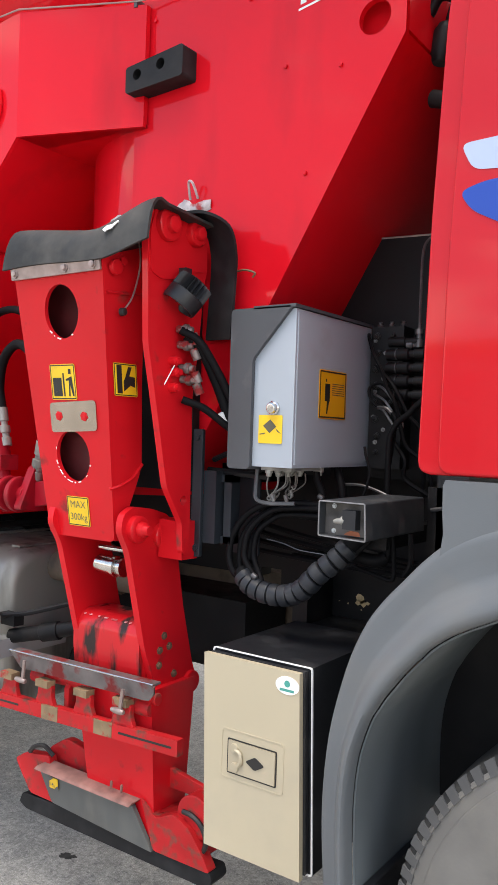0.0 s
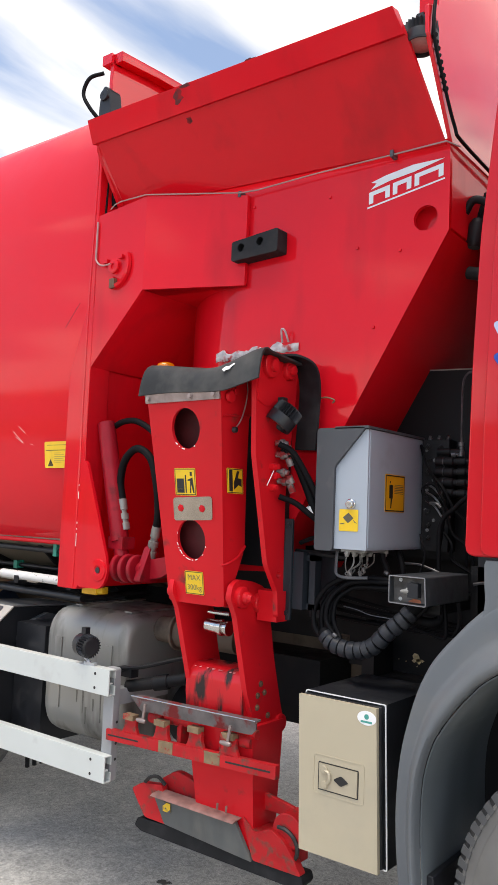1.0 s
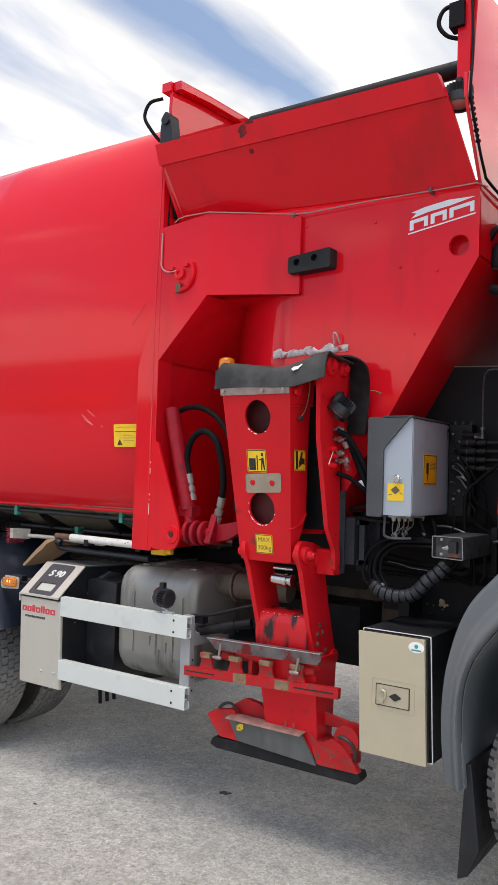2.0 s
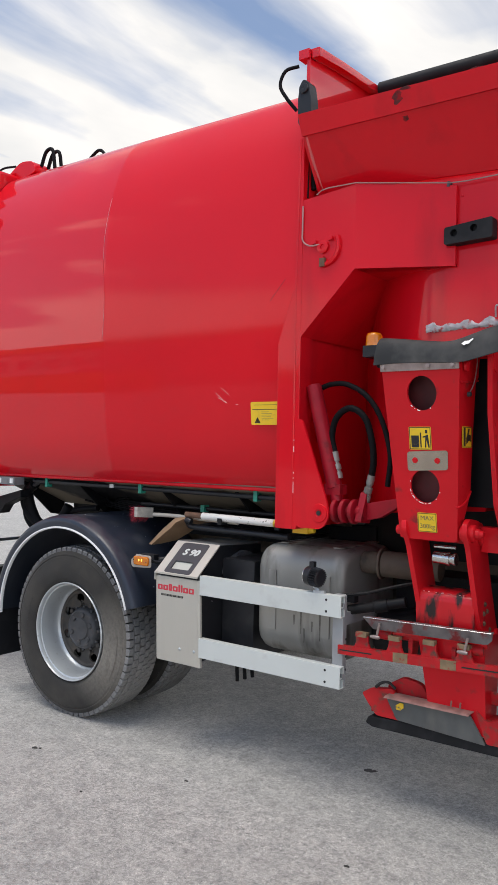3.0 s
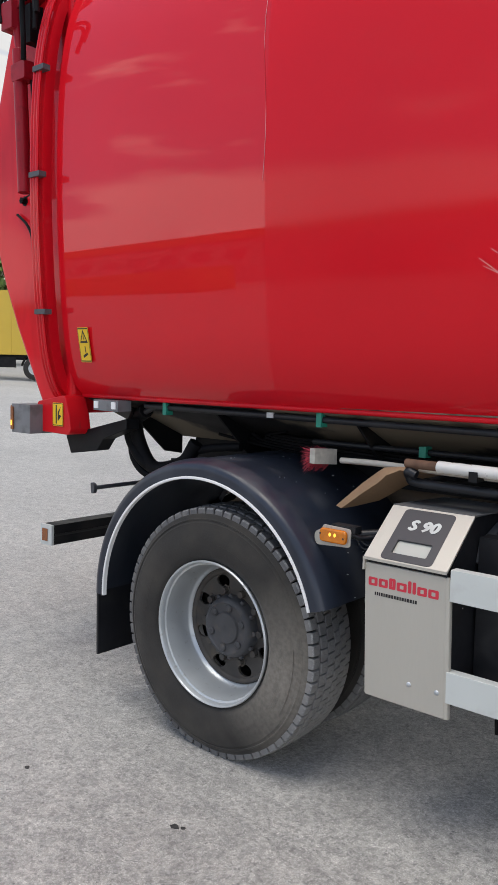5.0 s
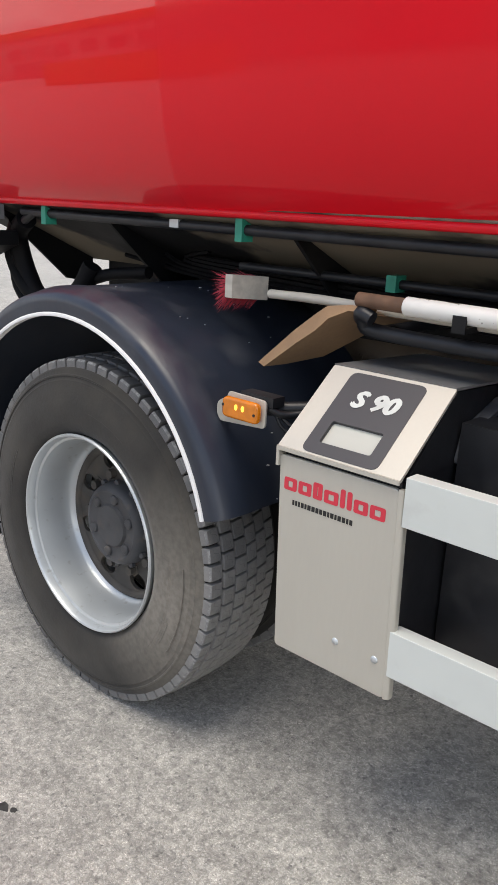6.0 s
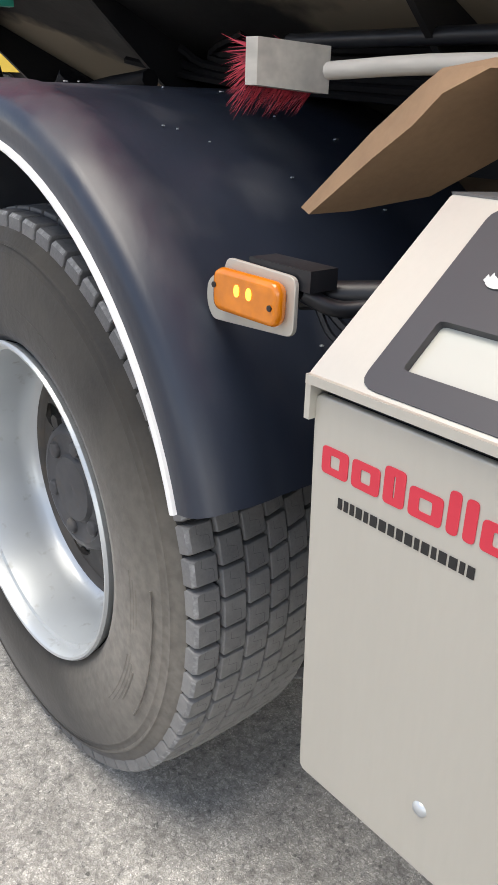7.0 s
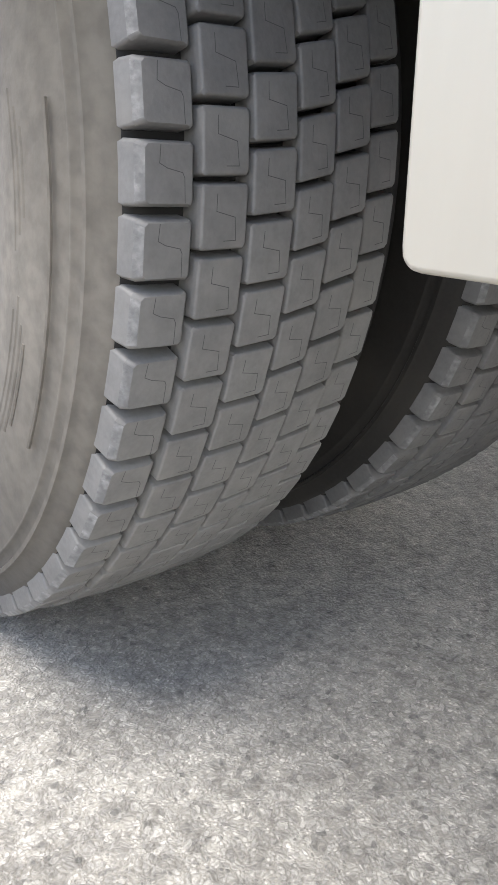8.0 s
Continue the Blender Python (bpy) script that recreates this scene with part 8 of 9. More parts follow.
def make_tyre(name, cx, y0, width, r, parent, label, cz=WZ, mat=RUBBER):
    bm = B()
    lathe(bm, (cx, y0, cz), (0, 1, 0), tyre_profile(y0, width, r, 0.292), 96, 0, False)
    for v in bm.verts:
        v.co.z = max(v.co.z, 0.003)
    # groove floors get the darker rubber, the shade between blocks as colour
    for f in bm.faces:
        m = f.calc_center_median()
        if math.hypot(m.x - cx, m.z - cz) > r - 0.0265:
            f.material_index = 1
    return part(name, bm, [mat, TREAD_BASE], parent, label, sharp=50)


def block_mesh(w, l, h, skew, scuffed):
    """One tread block: axial width w, length l, height h, its ends slanted by skew."""
    bm = B()
    c = 0.0022

    def ring(k, z):
        a, d = w / 2 - k, l / 2 - k
        q = 0.0026
        pts = [(-a, -d + q), (-a + q, -d), (a - q, -d), (a, -d + q), (a, d - q), (a - q, d), (-a + q, d), (-a, d - q)]
        worn = scuffed and k >= 0
        return [bm.verts.new((x + (k * 1.2 if worn and x < 0 else 0), y + skew * x / (w / 2), z - (0.0035 if worn and k == 0 and x < 0 else 0))) for x, y in pts]
    r0, r1, r2 = ring(-0.001, -0.006), ring(0.0, h - c), ring(c, h)
    for a, d in ((r0, r1), (r1, r2)):
        for i in range(8):
            j = (i + 1) % 8
            f = bm.faces.new((a[i], a[j], d[j], d[i]))
            if scuffed and i == 7 and a is r1:
                f.material_index = 2
    bm.faces.new(r2)
    e = 0.00025

    def cut(*path):
        """A fine bent sipe along points given in shares of the block."""
        hair = 0.00055
        for (x0, y0), (x1, y1) in zip(path, path[1:]):
            a, d = Vector((x0 * w, y0 * l + skew * 2 * x0, h + e)), Vector((x1 * w, y1 * l + skew * 2 * x1, h + e))
            t = (d - a).normalized()
            s = Vector((-t.y, t.x, 0)) * hair * 0.5
            f = bm.faces.new([bm.verts.new(p) for p in (a - s - t * hair * 0.5, d - s + t * hair * 0.5, d + s + t * hair * 0.5, a + s - t * hair * 0.5)])
            f.material_index = 1
    if scuffed:
        cut((-0.12, 0.43), (-0.14, 0.16), (0.0, 0.09), (0.27, 0.03), (0.31, -0.05), (0.32, -0.43))
    else:
        cut((-0.20, 0.36), (-0.20, 0.10), (0.20, 0.0), (0.24, -0.36))
        cut((-0.02, -0.36), (0.24, -0.36))
    me = finish(bm, "tread_block", [TREAD, GROOVE, SCUFF], 20)
    return me


ROWS_OF_TREAD = [(0.0445, 0.0425, 0.0, True, 0.0), (0.0890, 0.0395, 0.0006, False, 0.45), (0.1312, 0.0395, 0.0018, False, 0.95), (0.1710, 0.0350, 0.0036, False, 1.45), (0.2090, 0.0355, 0.0040, False, 1.9), (0.2465, 0.0325, 0.0030, False, 2.3)]
COUNT = 66


def tread(wheel, cx, y0, r, spans, name="tread_block"):
    """Blocks round a tyre; those within the angles given are parts of their own, the rest one joined part."""
    step = 2 * math.pi / COUNT
    rest = B()
    for row, (dy, w, skew, scuffed, phase) in enumerate(ROWS_OF_TREAD):
        l = step * r * (0.83 if scuffed else 0.885)
        drop = 0.006 * abs((dy - 0.146) / 0.105) ** 2.5
        me = block_mesh(w, l, 0.020, skew, scuffed)
        joined = None
        for k in range(COUNT):
            a = (k + phase) * step
            d = Vector((math.cos(a), 0, math.sin(a)))
            t = Vector((-math.sin(a), 0, math.cos(a)))
            c = Vector((cx, y0 + dy, WZ)) + d * (r - 0.020 - drop)
            if c.z < 0.0015 + 0.0:
                c.z = 0.0015
            m = Matrix(((0, t.x, d.x, c.x), (1, t.y, d.y, c.y), (0, t.z, d.z, c.z), (0, 0, 0, 1)))
            deg = math.degrees(a) % 360
            if any((lo <= deg <= hi) or (lo <= deg - 360 <= hi) for lo, hi in spans):
                ob = new(name, me)
                ob.parent = wheel
                ob.matrix_basis = Matrix.Translation(-PLACE[wheel]) @ m
            else:
                tmp = bmesh.new()
                tmp.from_mesh(me)
                tmp.transform(m)
                extra = bpy.data.meshes.new("joined")
                tmp.to_mesh(extra)
                tmp.free()
                rest.from_mesh(extra)
                bpy.data.meshes.remove(extra)
    ob = part("joined_tread", rest, [TREAD, GROOVE, SCUFF], wheel)
    tagged(ob, kind="stuff")


def dished_rim(cx, y0, wheel):
    """A deep silver rim with a dark hub in it."""
    bm = B()
    lathe(bm, (cx, y0, WZ), (0, 1, 0), [(0.034, 0.284), (0.022, 0.289), (0.010, 0.2925), (0.005, 0.2895), (0.006, 0.285), (0.013, 0.281), (0.030, 0.279), (0.033, 0.272), (0.055, 0.268), (0.085, 0.264), (0.115, 0.260), (0.138, 0.255), (0.148, 0.248), (0.156, 0.240), (0.22, 0.25)], 72, 0, False)
    part("rim", bm, SILVER, wheel, "dished silver rim")
    bm = B()
    holes = [[(cx + 0.186 * math.cos(radians(a)) + 0.036 * math.cos(2 * math.pi * k / 14), WZ + 0.186 * math.sin(radians(a)) + 0.026 * math.sin(2 * math.pi * k / 14)) for k in range(14)] for a in range(20, 380, 45)]
    plate(bm, [circle2(cx, WZ, 0.244, 60)] + holes, lambda u, v: (u, y0 + 0.157, v), (0, 0.012, 0))
    lathe(bm, (cx, y0, WZ), (0, 1, 0), [(0.1575, 0.214), (0.149, 0.219), (0.147, 0.226), (0.149, 0.234), (0.1575, 0.238)], 60, 0, False)
    for k in range(10):
        a = radians(36 * k)
        bolt(bm, (cx + 0.148 * math.cos(a), y0 + 0.157, WZ + 0.148 * math.sin(a)), (0, -1, 0), 0.015, 0.022)
    part("wheel_disc", bm, surface("dull_dark_steel", (0.052, 0.047, 0.042), 0.6, vary=0.25, vary_scale=12, dirt=(0.10, 0.085, 0.068), dirt_scale=14, dirt_from=0.5, dirt_to=0.7), wheel, "dull grey wheel disc with vent holes")
    bm = B()
    lathe(bm, (cx, y0 + 0.17, WZ), (0, -1, 0), [(0, 0.130), (0.02, 0.128), (0.046, 0.124), (0.060, 0.116), (0.064, 0.104), (0.060, 0.098), (0.060, 0.066), (0.068, 0.061), (0.07, 0.02), (0.066, 0.001)], 40)
    for k in range(6):
        a = radians(60 * k + 20)
        lathe(bm, (cx + 0.085 * math.cos(a), y0 + 0.112, WZ + 0.085 * math.sin(a)), (0, -1, 0), [(0, 0.016), (0.008, 0.015), (0.012, 0.01)], 10)
    for k in range(12):
        a = radians(30 * k)
        lathe(bm, (cx + 0.128 * math.cos(a), y0 + 0.14, WZ + 0.128 * math.sin(a)), (0, -1, 0), [(0, 0.010), (0.012, 0.010), (0.014, 0.007)], 6)
    part("hub", bm, surface("dusty_hub", (0.055, 0.056, 0.06), 0.6, vary=0.2, vary_scale=15, dirt=(0.11, 0.1, 0.09), dirt_scale=20), wheel, "dusty dark wheel hub")


W_OUT = 3.542
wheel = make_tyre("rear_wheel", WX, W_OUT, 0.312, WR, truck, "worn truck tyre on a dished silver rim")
dished_rim(WX, W_OUT, wheel)
# worn raised ribs moulded into the sidewall
bm = B()
for a0, a1, r in ((-38, -16, 0.372), (-36, -14, 0.379), (-33, -17, 0.386), (-31, -19, 0.392), (-30, 6, 0.425), (-9, 8, 0.372), (-7, 6, 0.379), (-5, 4, 0.386), (150, 176, 0.362), (152, 178, 0.370), (60, 84, 0.366)):
    tube(bm, [(WX + r * math.cos(radians(a0 + (a1 - a0) * k / 6)), W_OUT + 0.0012, WZ + r * math.sin(radians(a0 + (a1 - a0) * k / 6))) for k in range(7)], 0.0018, 5, 2)
pieces("sidewall_rib", bm, RUBBER, wheel)
inner = make_tyre("rear_wheel", WX, W_OUT + 0.395, 0.312, WR, truck, "inner twin truck tyre in shadow")
for y0 in (2 * MID - W_OUT - 0.312, 2 * MID - W_OUT - 0.312 - 0.395):
    far = make_tyre("rear_wheel", WX, y0, 0.312, WR, truck, "truck tyre on the far side")

# front wheel
FX = 0.685
F_OUT = 3.555
front_wheel = make_tyre("front_wheel", FX, F_OUT, 0.30, 0.522, truck, "dusty front truck tyre under the grey mudguard", 0.524, DUSTY_TYRE)
bm = B()
lathe(bm, (FX, F_OUT, WZ), (0, 1, 0), [(0.034, 0.284), (0.018, 0.295), (0.014, 0.292), (0.03, 0.278), (0.05, 0.262), (0.06, 0.25), (0.045, 0.21), (0.03, 0.17), (0.03, 0.12), (0.0, 0.10), (-0.01, 0.05), (-0.01, 0.001)], 60, 0, False)
part("rim", bm, SILVER, front_wheel, "silver steel rim")
bm = B()
for k in range(84):
    a = 2 * math.pi * k / 84
    d, t = Vector((math.cos(a), 0, math.sin(a))), Vector((-math.sin(a), 0, math.cos(a)))
    c = Vector((FX, F_OUT, 0.524))
    near, far = c + d * 0.468 + Vector((0, 0.0125, 0)), c + d * 0.4985 + Vector((0, 0.026, 0))
    if far.z > 0.02:
        hull8(bm, [near - t * 0.012, near + t * 0.012, far + t * 0.0135, far - t * 0.0135], [p - Vector((0, 0.006, 0)) + d * 0.001 for p in (near - t * 0.010, near + t * 0.010, far + t * 0.0115, far - t * 0.0115)], 0)
tagged(part("shoulder_ribs", bm, GROOVE, front_wheel, "row of dark ribs on the tyre shoulder"), kind="stuff")
bm = B()
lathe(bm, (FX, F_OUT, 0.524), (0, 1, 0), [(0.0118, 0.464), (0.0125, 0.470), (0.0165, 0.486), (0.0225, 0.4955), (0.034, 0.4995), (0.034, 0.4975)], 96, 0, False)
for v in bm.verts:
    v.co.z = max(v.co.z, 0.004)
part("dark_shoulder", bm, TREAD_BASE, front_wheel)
make_tyre("front_wheel", FX, 2 * MID - F_OUT - 0.30, 0.30, WR, truck, "front truck tyre on the far side")


def arch(bm, cx, cz, a0, a1, profile, n=40, rz=1.0, mi=0):
    """A sheet swept round an axle: profile of (y, radius)."""
    cols = []
    for k in range(n + 1):
        a = radians(a0 + (a1 - a0) * k / n)
        cols.append([bm.verts.new((cx + r * math.cos(a), y, cz + r * rz * math.sin(a))) for y, r in profile])
    fs = []
    for a, c in zip(cols, cols[1:]):
        for j in range(len(profile) - 1):
            fs.append(bm.faces.new((a[j], c[j], c[j + 1], a[j + 1])))
    for f in fs:
        f.material_index = mi
    bmesh.ops.recalc_face_normals(bm, faces=fs)
    return fs


MX, MZ = -3.133, 0.537
bm = B()
fs = arch(bm, MX, MZ, 16, 181, [(3.546, 0.576), (3.536, 0.583), (3.533, 0.61), (3.537, 0.628), (3.552, 0.640), (3.58, 0.646), (3.60, 0.652), (3.63, 0.652), (3.65, 0.648), (4.0, 0.650), (4.24, 0.650), (4.255, 0.63)], 48)
thicken(bm, 0.006)
mudguard = part("rear_mudguard", bm, GUARD, truck, "blue-black plastic mudguard with white edging", sharp=45)
bm = B()
arch(bm, MX, MZ, 16, 181, [(3.550, 0.573), (3.531, 0.573), (3.529, 0.578), (3.531, 0.583), (3.540, 0.584)], 48)
thicken(bm, 0.002)
part("white_edging", bm, WHITE, mudguard, "white edge strip")
bm = B()
rng = random.Random(31)
for k in range(26):
    a, y = radians(rng.uniform(16, 88)), rng.uniform(3.68, 4.1)
    c = Vector((MX + 0.651 * math.cos(a), y, MZ + 0.651 * math.sin(a)))
    s = rng.uniform(0.001, 0.003)
    box(bm, c.x - s, c.x + s, c.y - s, c.y + s, c.z - 0.001, c.z + 0.001, 0)
tagged(part("paint_speck", bm, SILVER, mudguard), kind="stuff")
bm = B()
box(bm, -3.80, -3.788, 3.57, 4.2, 0.225, 0.60, 0.004)
part("mud_flap", bm, BLACK_PLASTIC, mudguard, "black rubber mud flap")
bm = B()
for x in (-2.62, -3.68):
    cyl(bm, (x, 4.2, 0.86), (x, 4.40, 0.90), 0.02, 12)
pieces("mudguard_stay", bm, DARK, truck)
# side marker lamp on a bracket
bm = B()
prism(bm, rounded([(-2.618, 0.944), (-2.617, 0.972), (-2.586, 0.988), (-2.580, 1.003), (-2.464, 1.000), (-2.464, 0.935), (-2.606, 0.926)], 0.012, 4), "y", 3.612, 3.618, 0.001)
marker = part("side_marker", bm, STEEL, truck, "lit amber side marker lamp on a pale bracket")
bm = B()
prism(bm, rounded([(-2.586, 0.944), (-2.473, 0.944), (-2.473, 0.994), (-2.586, 0.994)], 0.016, 5), "y", 3.594, 3.612, 0.007)
part("lens", bm, AMBER, marker, "amber lens")
bm = B()
for x in (-2.545, -2.524):
    prism(bm, circle2(x + 0.006, 0.974, 0.0045, 10, 0.007), "y", 3.5928, 3.594)
pieces("diode", bm, AMBER_LIT, marker, "lit amber diode")
bm = B()
for x, z in ((-2.580, 0.974), (-2.483, 0.966)):
    cyl(bm, (x, 3.5925, z), (x, 3.596, z), 0.0035, 10, 0)
pieces("screw", bm, INK, marker)
bm = B()
box(bm, -2.55, -2.45, 3.62, 3.66, 0.985, 1.008, 0.004)
tube(bm, [(-2.47, 3.63, 0.98), (-2.44, 3.66, 0.965), (-2.40, 3.72, 0.975), (-2.36, 3.80, 0.98)], 0.010, 8)
tube(bm, [(-2.47, 3.64, 0.99), (-2.43, 3.66, 0.945), (-2.40, 3.68, 0.955), (-2.39, 3.74, 0.99)], 0.005, 6)
tube(bm, [(-2.46, 3.64, 0.97), (-2.44, 3.65, 0.935), (-2.41, 3.67, 0.93), (-2.38, 3.70, 0.96)], 0.004, 6)
cyl(bm, (-2.50, 3.65, 0.97), (-2.34, 3.75, 0.99), 0.016, 10)
part("lamp_bracket", bm, BLACK_PLASTIC, truck, "black lamp bracket with looped wires")

# ---- cab and front mudguard ----
LINER = surface("dusty_teal_liner", (0.12, 0.14, 0.15), 0.6, vary=0.3, vary_scale=6, dirt=(0.20, 0.21, 0.205), dirt_scale=5, dirt_from=0.45, dirt_to=0.8, stretch=(1, 1, 0.3))
bm = B()
prism(bm, rounded([(0.212, 1.474), (0.225, 2.0), (0.245, 2.4), (0.29, 2.80), (0.36, 3.0), (1.85, 3.0), (2.12, 2.2), (2.16, 1.474)], 0.03, 3), "y", 3.545, 2 * MID - 3.545, 0.04)
cab = part("cab_shell", bm, CAB_RED, truck, "glossy red cab with blue and white decals", sharp=40)
bm = B()
for q, mi in (([(0.288, 2.135), (0.42, 2.14), (0.50, 2.12), (0.50, 2.075), (0.40, 2.072), (0.315, 2.08)], 0), ([(0.288, 2.04), (0.34, 2.055), (0.50, 2.06), (0.50, 1.935), (0.40, 1.955), (0.315, 2.0)], 1)):
    plate(bm, [rounded(q, 0.02, 4)], lambda u, v: (u, 3.5315, v), (0, 0.001, 0), mi)
part("decal", bm, [PALE_BLUE, BLUE], cab, "pale blue and blue decals")
bm = B()
for z in (1.905, 1.69):
    prism(bm, rounded([(0.40, z), (0.42, z + 0.012), (0.9, z + 0.012), (0.9, z)], 0.004, 2), "y", 3.528, 3.535, 0.003)
part("pressed_line", bm, CAB_RED, cab)
bm = B()
prism(bm, rounded([(0.261, 1.476), (0.266, 1.85), (0.272, 2.0), (0.291, 2.4), (0.335, 2.80), (0.40, 2.97), (1.80, 2.97), (2.07, 2.2), (2.11, 1.476)], 0.03, 3), "y", 3.533, 3.56, 0.008)
part("side_skin", bm, CAB_RED, cab, "pressed red cab side with a creased rear edge", sharp=40)
# a raised fender band round the wheel: flat outer face, soft ridge, rounded inner edge
def both_ways(half):
    return spline([(x, 0, z) for x, z in half + [(1.40 - x, z) for x, z in reversed(half[:-1])]], 3)


BAND_OUT = both_ways([(0.042, 0.50), (0.033, 0.562), (0.024, 0.669), (0.023, 0.778), (0.033, 0.890), (0.052, 0.980), (0.081, 1.076), (0.117, 1.153), (0.155, 1.206), (0.195, 1.250), (0.240, 1.298), (0.299, 1.345), (0.40, 1.385), (0.53, 1.412), (0.70, 1.425)])
BAND_IN = both_ways([(0.116, 0.50), (0.108, 0.594), (0.103, 0.686), (0.103, 0.787), (0.113, 0.872), (0.137, 0.949), (0.152, 0.976), (0.167, 1.002), (0.193, 1.038), (0.220, 1.073), (0.248, 1.104), (0.277, 1.134), (0.348, 1.181), (0.50, 1.245), (0.70, 1.270)])
bm = B()
cols = [[bm.verts.new((o.x + (q.x - o.x) * u, y, o.z + (q.z - o.z) * u)) for u, y in ((0.0, 3.575), (-0.01, 3.545), (0.0, 3.538), (0.04, 3.531), (0.12, 3.527), (0.28, 3.526), (0.46, 3.524), (0.54, 3.520), (0.61, 3.511), (0.69, 3.499), (0.77, 3.489), (0.85, 3.484), (0.92, 3.484), (0.97, 3.490), (1.0, 3.502), (1.0, 3.528))] for o, q in zip(BAND_OUT, BAND_IN)]
for a, c in zip(cols, cols[1:]):
    for k in range(15):
        bm.faces.new((a[k], c[k], c[k + 1], a[k + 1]))
bmesh.ops.recalc_face_normals(bm, faces=bm.faces)
thicken(bm, 0.003)
fmud = part("front_mudguard", bm, GREY_PLASTIC, truck, "grey plastic front mudguard with a raised rounded arch", sharp=50)
bm = B()
under = [(o.x + (q.x - o.x) * 0.14, o.z + (q.z - o.z) * 0.14) for o, q in zip(BAND_OUT, BAND_IN) if 0.275 < o.x < 1.125]
plate(bm, [[(0.281, 1.358), (0.277, 1.40), (0.276, 1.455), (0.281, 1.466), (1.12, 1.466), (1.12, 1.35)] + under[::-1]], lambda u, v: (u, 3.533 - 0.004 * max(0.0, (1.42 - v) / 0.1), v), (0, 0.03, 0))
part("upper_panel", bm, GREY_PLASTIC, fmud, "plain grey panel above the arch", sharp=40)
line = BAND_IN
bm = B()
cols = [[bm.verts.new((p.x + 0.004 * (0.7 - p.x), y, p.z - 0.002)) for y in (3.527, 3.75, 4.05)] for p in line]
for a, c in zip(cols, cols[1:]):
    for k in range(2):
        bm.faces.new((a[k], c[k], c[k + 1], a[k + 1]))
bmesh.ops.recalc_face_normals(bm, faces=bm.faces)
thicken(bm, 0.004)
part("wheel_arch_liner", bm, LINER, fmud, "dusty dark wheel arch liner")
bm = B()
tube(bm, [(p.x + 0.004, 3.533, p.z) for p in BAND_IN[:19:3]], 0.0022, 5, 3)
part("liner_edge", bm, PALE, fmud, "pale worn edge of the liner")
bm = B()
prism(bm, [(0.09, 0.16), (0.115, 0.58), (0.135, 0.58), (0.17, 0.28), (0.13, 0.18)], "y", 3.55, 3.98, 0.004)
part("mud_flap", bm, BLACK_PLASTIC, fmud, "black mud flap behind the front wheel")
bm = B()
box(bm, 0.05, 2.05, 4.0, 5.6, 0.62, 1.42, 0.03)
part("engine_block", bm, DARK, truck)
bm = B()
box(bm, 0.60, 0.66, 3.74, 3.75, 0.96, 1.0, 0.002)
part("data_plate", bm, WHITE, truck)

# ---- surroundings ----
def far_trailer(x, y, turn):
    base = Vector((x, y, ground_height(x, y)))
    tr = thing("box_trailer", base, "yellow box trailer parked across the yard", "trailer")
    m = Matrix.Translation(base) @ Matrix.Rotation(radians(turn), 4, "Z")
    bm = B()
    box(bm, -6.8, 6.8, -1.25, 1.25, 1.12, 3.95, 0.03)
    bm.transform(m)
    body = part("box_body", bm, TRAILER_YELLOW, tr, "plain yellow box body")
    for k in range(13):
        bm = B()
        box(bm, -6.6 + 1.1 * k, -6.57 + 1.1 * k, -1.262, -1.25, 1.14, 3.93, 0)
        bm.transform(m)
        part("rib", bm, TRAILER_YELLOW, body)
    bm = B()
    box(bm, -6.7, 6.7, -1.0, 1.0, 0.9, 1.11, 0.02)
    box(bm, -4.2, 0.2, -1.2, -1.15, 0.55, 1.0, 0.01)
    bm.transform(m)
    part("underframe", bm, DARK, tr)
    for k in (-5.2, 1.05, 2.25):
        bm = B()
        lathe(bm, (k, -1.22, 0.52), (0, 1, 0), [(0.06, 0.25), (0.0, 0.3), (0.0, 0.46), (0.03, 0.51), (0.27, 0.51), (0.3, 0.45)], 32)
        bm.transform(m)
        w = part("wheel", bm, RUBBER, tr)
        bm = B()
        lathe(bm, (k, -1.19, 0.52), (0, 1, 0), [(0.0, 0.29), (0.03, 0.27), (0.06, 0.12), (0.0, 0.10), (0.0, 0.001)], 24)
        bm.transform(m)
        part("rim", bm, SILVER, w)
        bm = B()
        arch(bm, k, 0.52, 10, 170, [(-1.24, 0.6), (-1.22, 0.62), (-0.9, 0.62)], 14)
        bm.transform(m)
        part("mudguard", bm, DARK, tr)


far_trailer(-33.0, 22.4, 36)


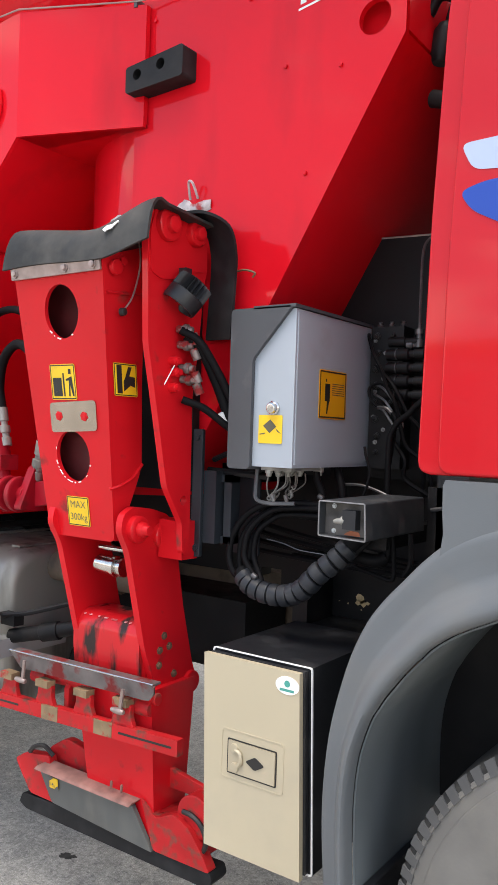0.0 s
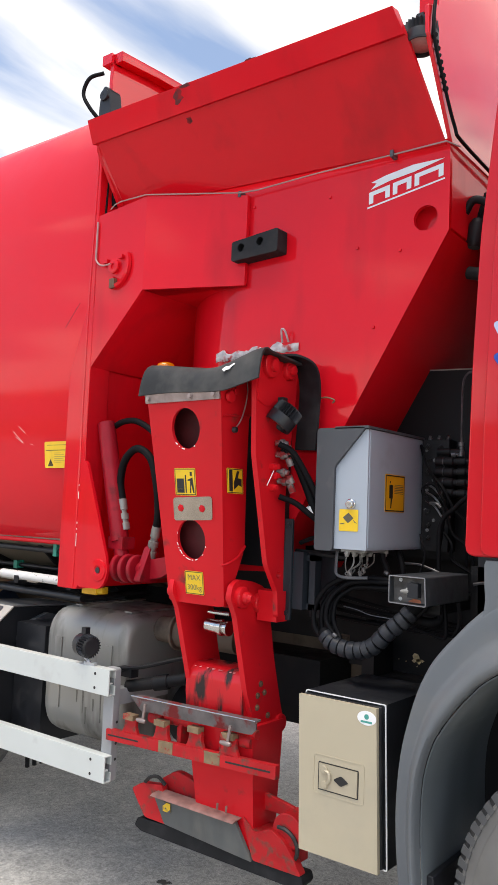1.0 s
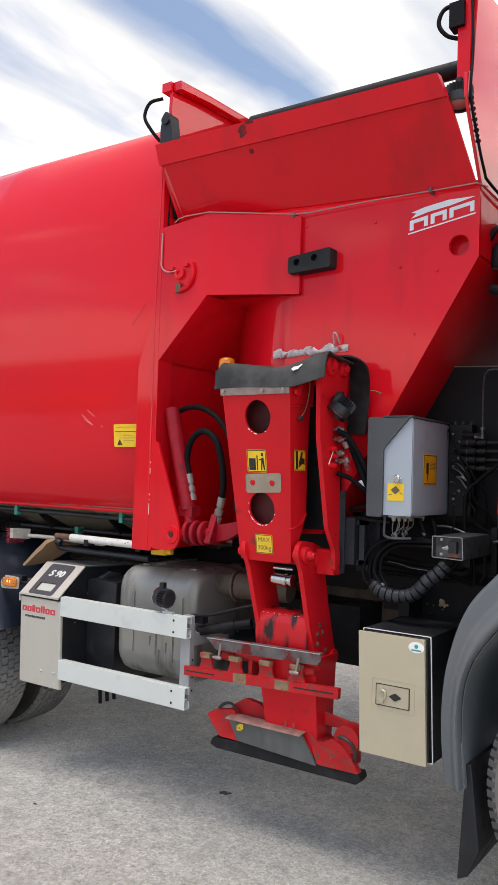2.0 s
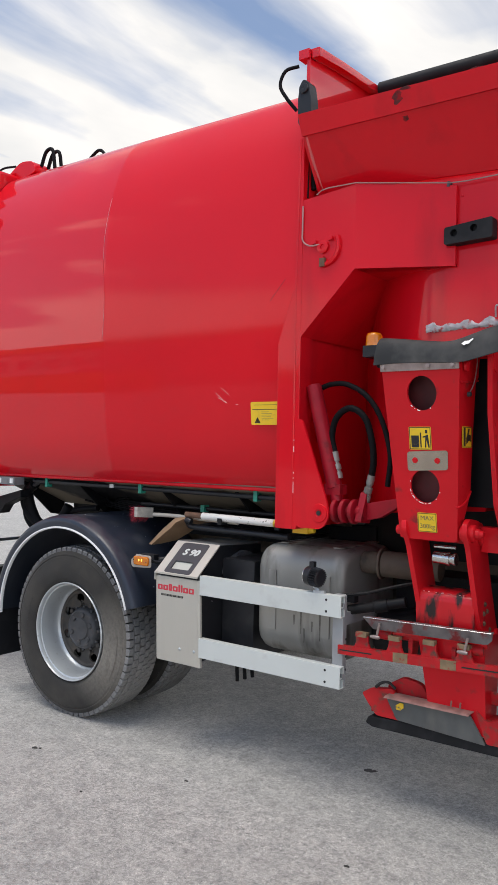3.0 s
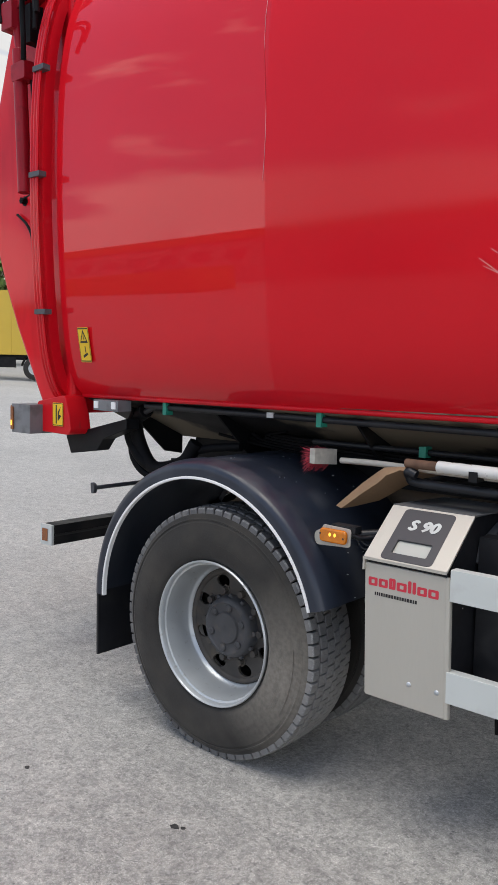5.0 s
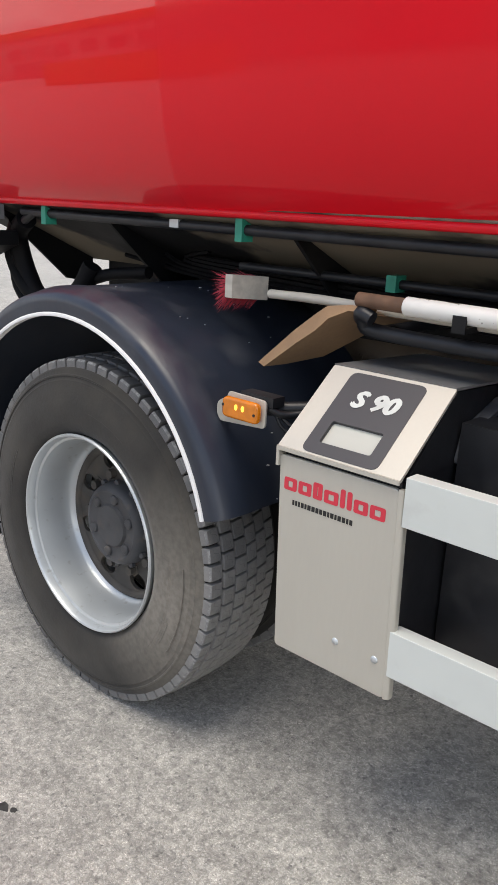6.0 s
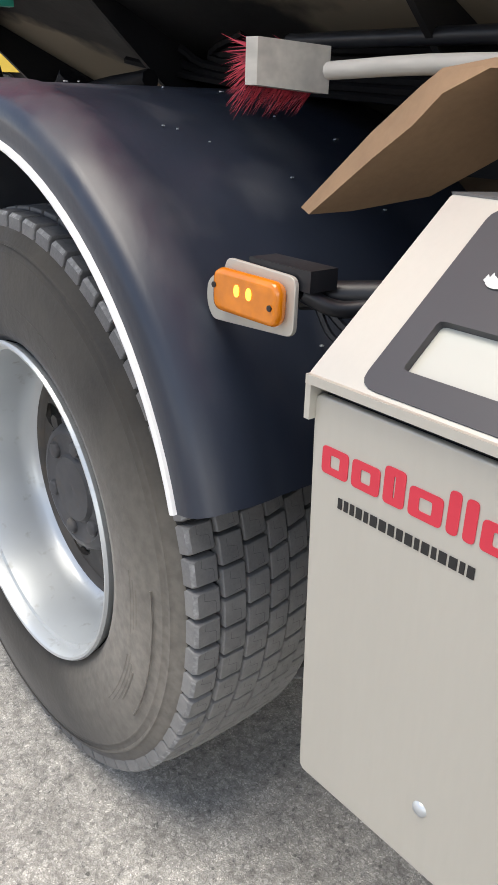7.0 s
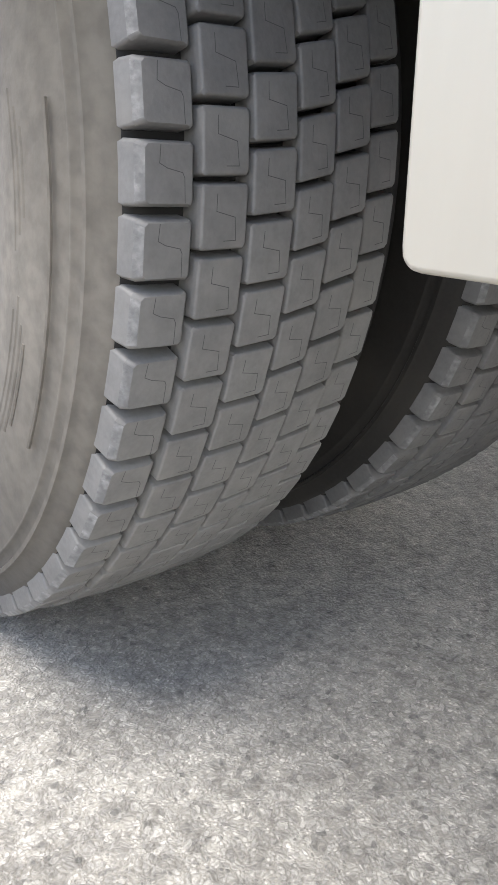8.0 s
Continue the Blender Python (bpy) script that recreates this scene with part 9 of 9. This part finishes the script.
def tree(x, y, h, seed):
    r = random.Random(seed)
    base = Vector((x, y, ground_height(x, y)))
    t = thing("tree", base, "leafy green tree behind the yard", "tree", "trees behind the yard")
    bm = B()
    tube(bm, [base, base + V(0.1, 0, h * 0.3), base + V(r.uniform(-0.3, 0.3), 0.2, h * 0.6), base + V(0.2, 0, h * 0.9)], 0.16, 8, 4)
    for k in range(7):
        a = r.uniform(0, 6.28)
        p = base + V(0, 0, h * r.uniform(0.3, 0.6))
        tube(bm, [p, p + V(math.cos(a) * h * 0.12, math.sin(a) * h * 0.12, h * 0.1), p + V(math.cos(a) * h * 0.25, math.sin(a) * h * 0.25, h * 0.25)], 0.06, 6, 3)
    part("trunk", bm, BARK, t)
    vs, fs = [], []
    lumps = [(base + V(r.gauss(0, h * 0.16), r.gauss(0, h * 0.16), h * r.uniform(0.12, 0.95)), h * r.uniform(0.09, 0.16)) for _ in range(44)]
    for c, s in lumps:
        for _ in range(170):
            d = V(r.gauss(0, 1), r.gauss(0, 1), r.gauss(0, 0.8)).normalized()
            p = c + d * s * r.uniform(0.6, 1.05)
            u = V(r.gauss(0, 1), r.gauss(0, 1), r.gauss(0, 1)).normalized() * r.uniform(0.12, 0.24)
            w = u.cross(d).normalized() * u.length * 0.7
            i = len(vs)
            vs += [p - u, p + w, p + u, p - w]
            fs.append((i, i + 1, i + 2, i + 3))
    me = bpy.data.meshes.new("crown")
    me.from_pydata([tuple(v - base) for v in vs], [], fs)
    me.materials.append(LEAF)
    ob = new("crown", me)
    ob.parent = t
    PLACE[ob] = base


for k, (x, y, h) in enumerate(((-52, 26, 9.5), (-49, 31, 8.2), (-47, 36.5, 9.0), (-44, 40, 8.0), (-55, 21, 8.8))):
    tree(x, y, h, 40 + k)


def hall(name, x0, x1, y0, y1, h, doors, wall, label):
    t = thing(name, ((x0 + x1) / 2, (y0 + y1) / 2, 0), label, "building")
    bm = B()
    box(bm, x0, x1, y0, y1, 0, h, 0.02)
    part("wall", bm, wall, t)
    bm = B()
    box(bm, x0 - 0.3, x1 + 0.3, y0 - 0.3, y1 + 0.3, h, h + 0.35, 0.03)
    part("roof", bm, HALL_DARK, t)
    bm = B()
    box(bm, x0 - 0.35, x1 + 0.35, y1 + 0.3, y1 + 0.4, h - 0.3, h + 0.4, 0.03)
    part("eaves_band", bm, ORANGE_BOX, t)
    for k in range(int((x1 - x0) / 3.2)):
        bm = B()
        box(bm, x0 + 0.8 + 3.2 * k, x0 + 2.6 + 3.2 * k, y1, y1 + 0.04, h * 0.62, h * 0.62 + 1.1, 0.01)
        part("window", bm, HALL_DARK, t)
    for a, c, z in doors:
        bm = B()
        box(bm, a, c, y1, y1 + 0.06, 0.02, z, 0.01)
        part("roller_door", bm, HALL_DARK, t)


hall("warehouse", -86, -8, -48, -34, 6.2, ((-62, -57, 3.6), (-46, -41, 3.6), (-28, -21, 4.2), (-17, -13, 3.4)), HALL_WALL, "grey clad warehouse with roller doors across the yard")
hall("warehouse", 12, 34, -52, -40, 5.0, ((15, 19, 3.2), (24, 28, 3.2)), HALL_WALL, "low grey warehouse across the yard")
cont = thing("container", (-33.0, -22, 0), "orange steel container across the yard", "container")
bm = B()
box(bm, -39.1, -26.9, -23.2, -20.8, 0.15, 2.75, 0.02)
for k in range(40):
    box(bm, -39.0 + 0.3 * k, -38.86 + 0.3 * k, -20.80, -20.76, 0.3, 2.6, 0)
part("container_body", bm, ORANGE_BOX, cont)
bm = B()
for x in (-39.0, -27.2):
    box(bm, x, x + 0.2, -23.1, -20.9, 0.0, 0.16, 0.01)
pieces("corner_foot", bm, DARK, cont)

# ---- small oil spots on the yard ----
rng = random.Random(77)
OIL = surface("dark_oil_spot", (0.035, 0.034, 0.033), 0.7, vary=0.4, vary_scale=60)
for x, y, r in ((-2.798, 3.107, 0.014), (-2.77, 3.12, 0.007), (-1.275, 3.98, 0.018), (-1.25, 3.995, 0.01), (-3.5, 3.0, 0.009), (-2.2, 2.9, 0.006), (-1.9, 3.3, 0.007), (-0.9, 3.1, 0.008)):
    bm = B()
    plate(bm, [[(x + r * math.cos(a) * rng.uniform(0.6, 1.2) * 1.5, y + r * math.sin(a) * rng.uniform(0.6, 1.2)) for a in [2 * math.pi * k / 14 for k in range(14)]]], lambda u, v: (u, v, 0.0022), (0, 0, -0.004))
    tagged(part("oil_spot", bm, OIL), "small dark oil spot on the asphalt", "stain", kind="structure")

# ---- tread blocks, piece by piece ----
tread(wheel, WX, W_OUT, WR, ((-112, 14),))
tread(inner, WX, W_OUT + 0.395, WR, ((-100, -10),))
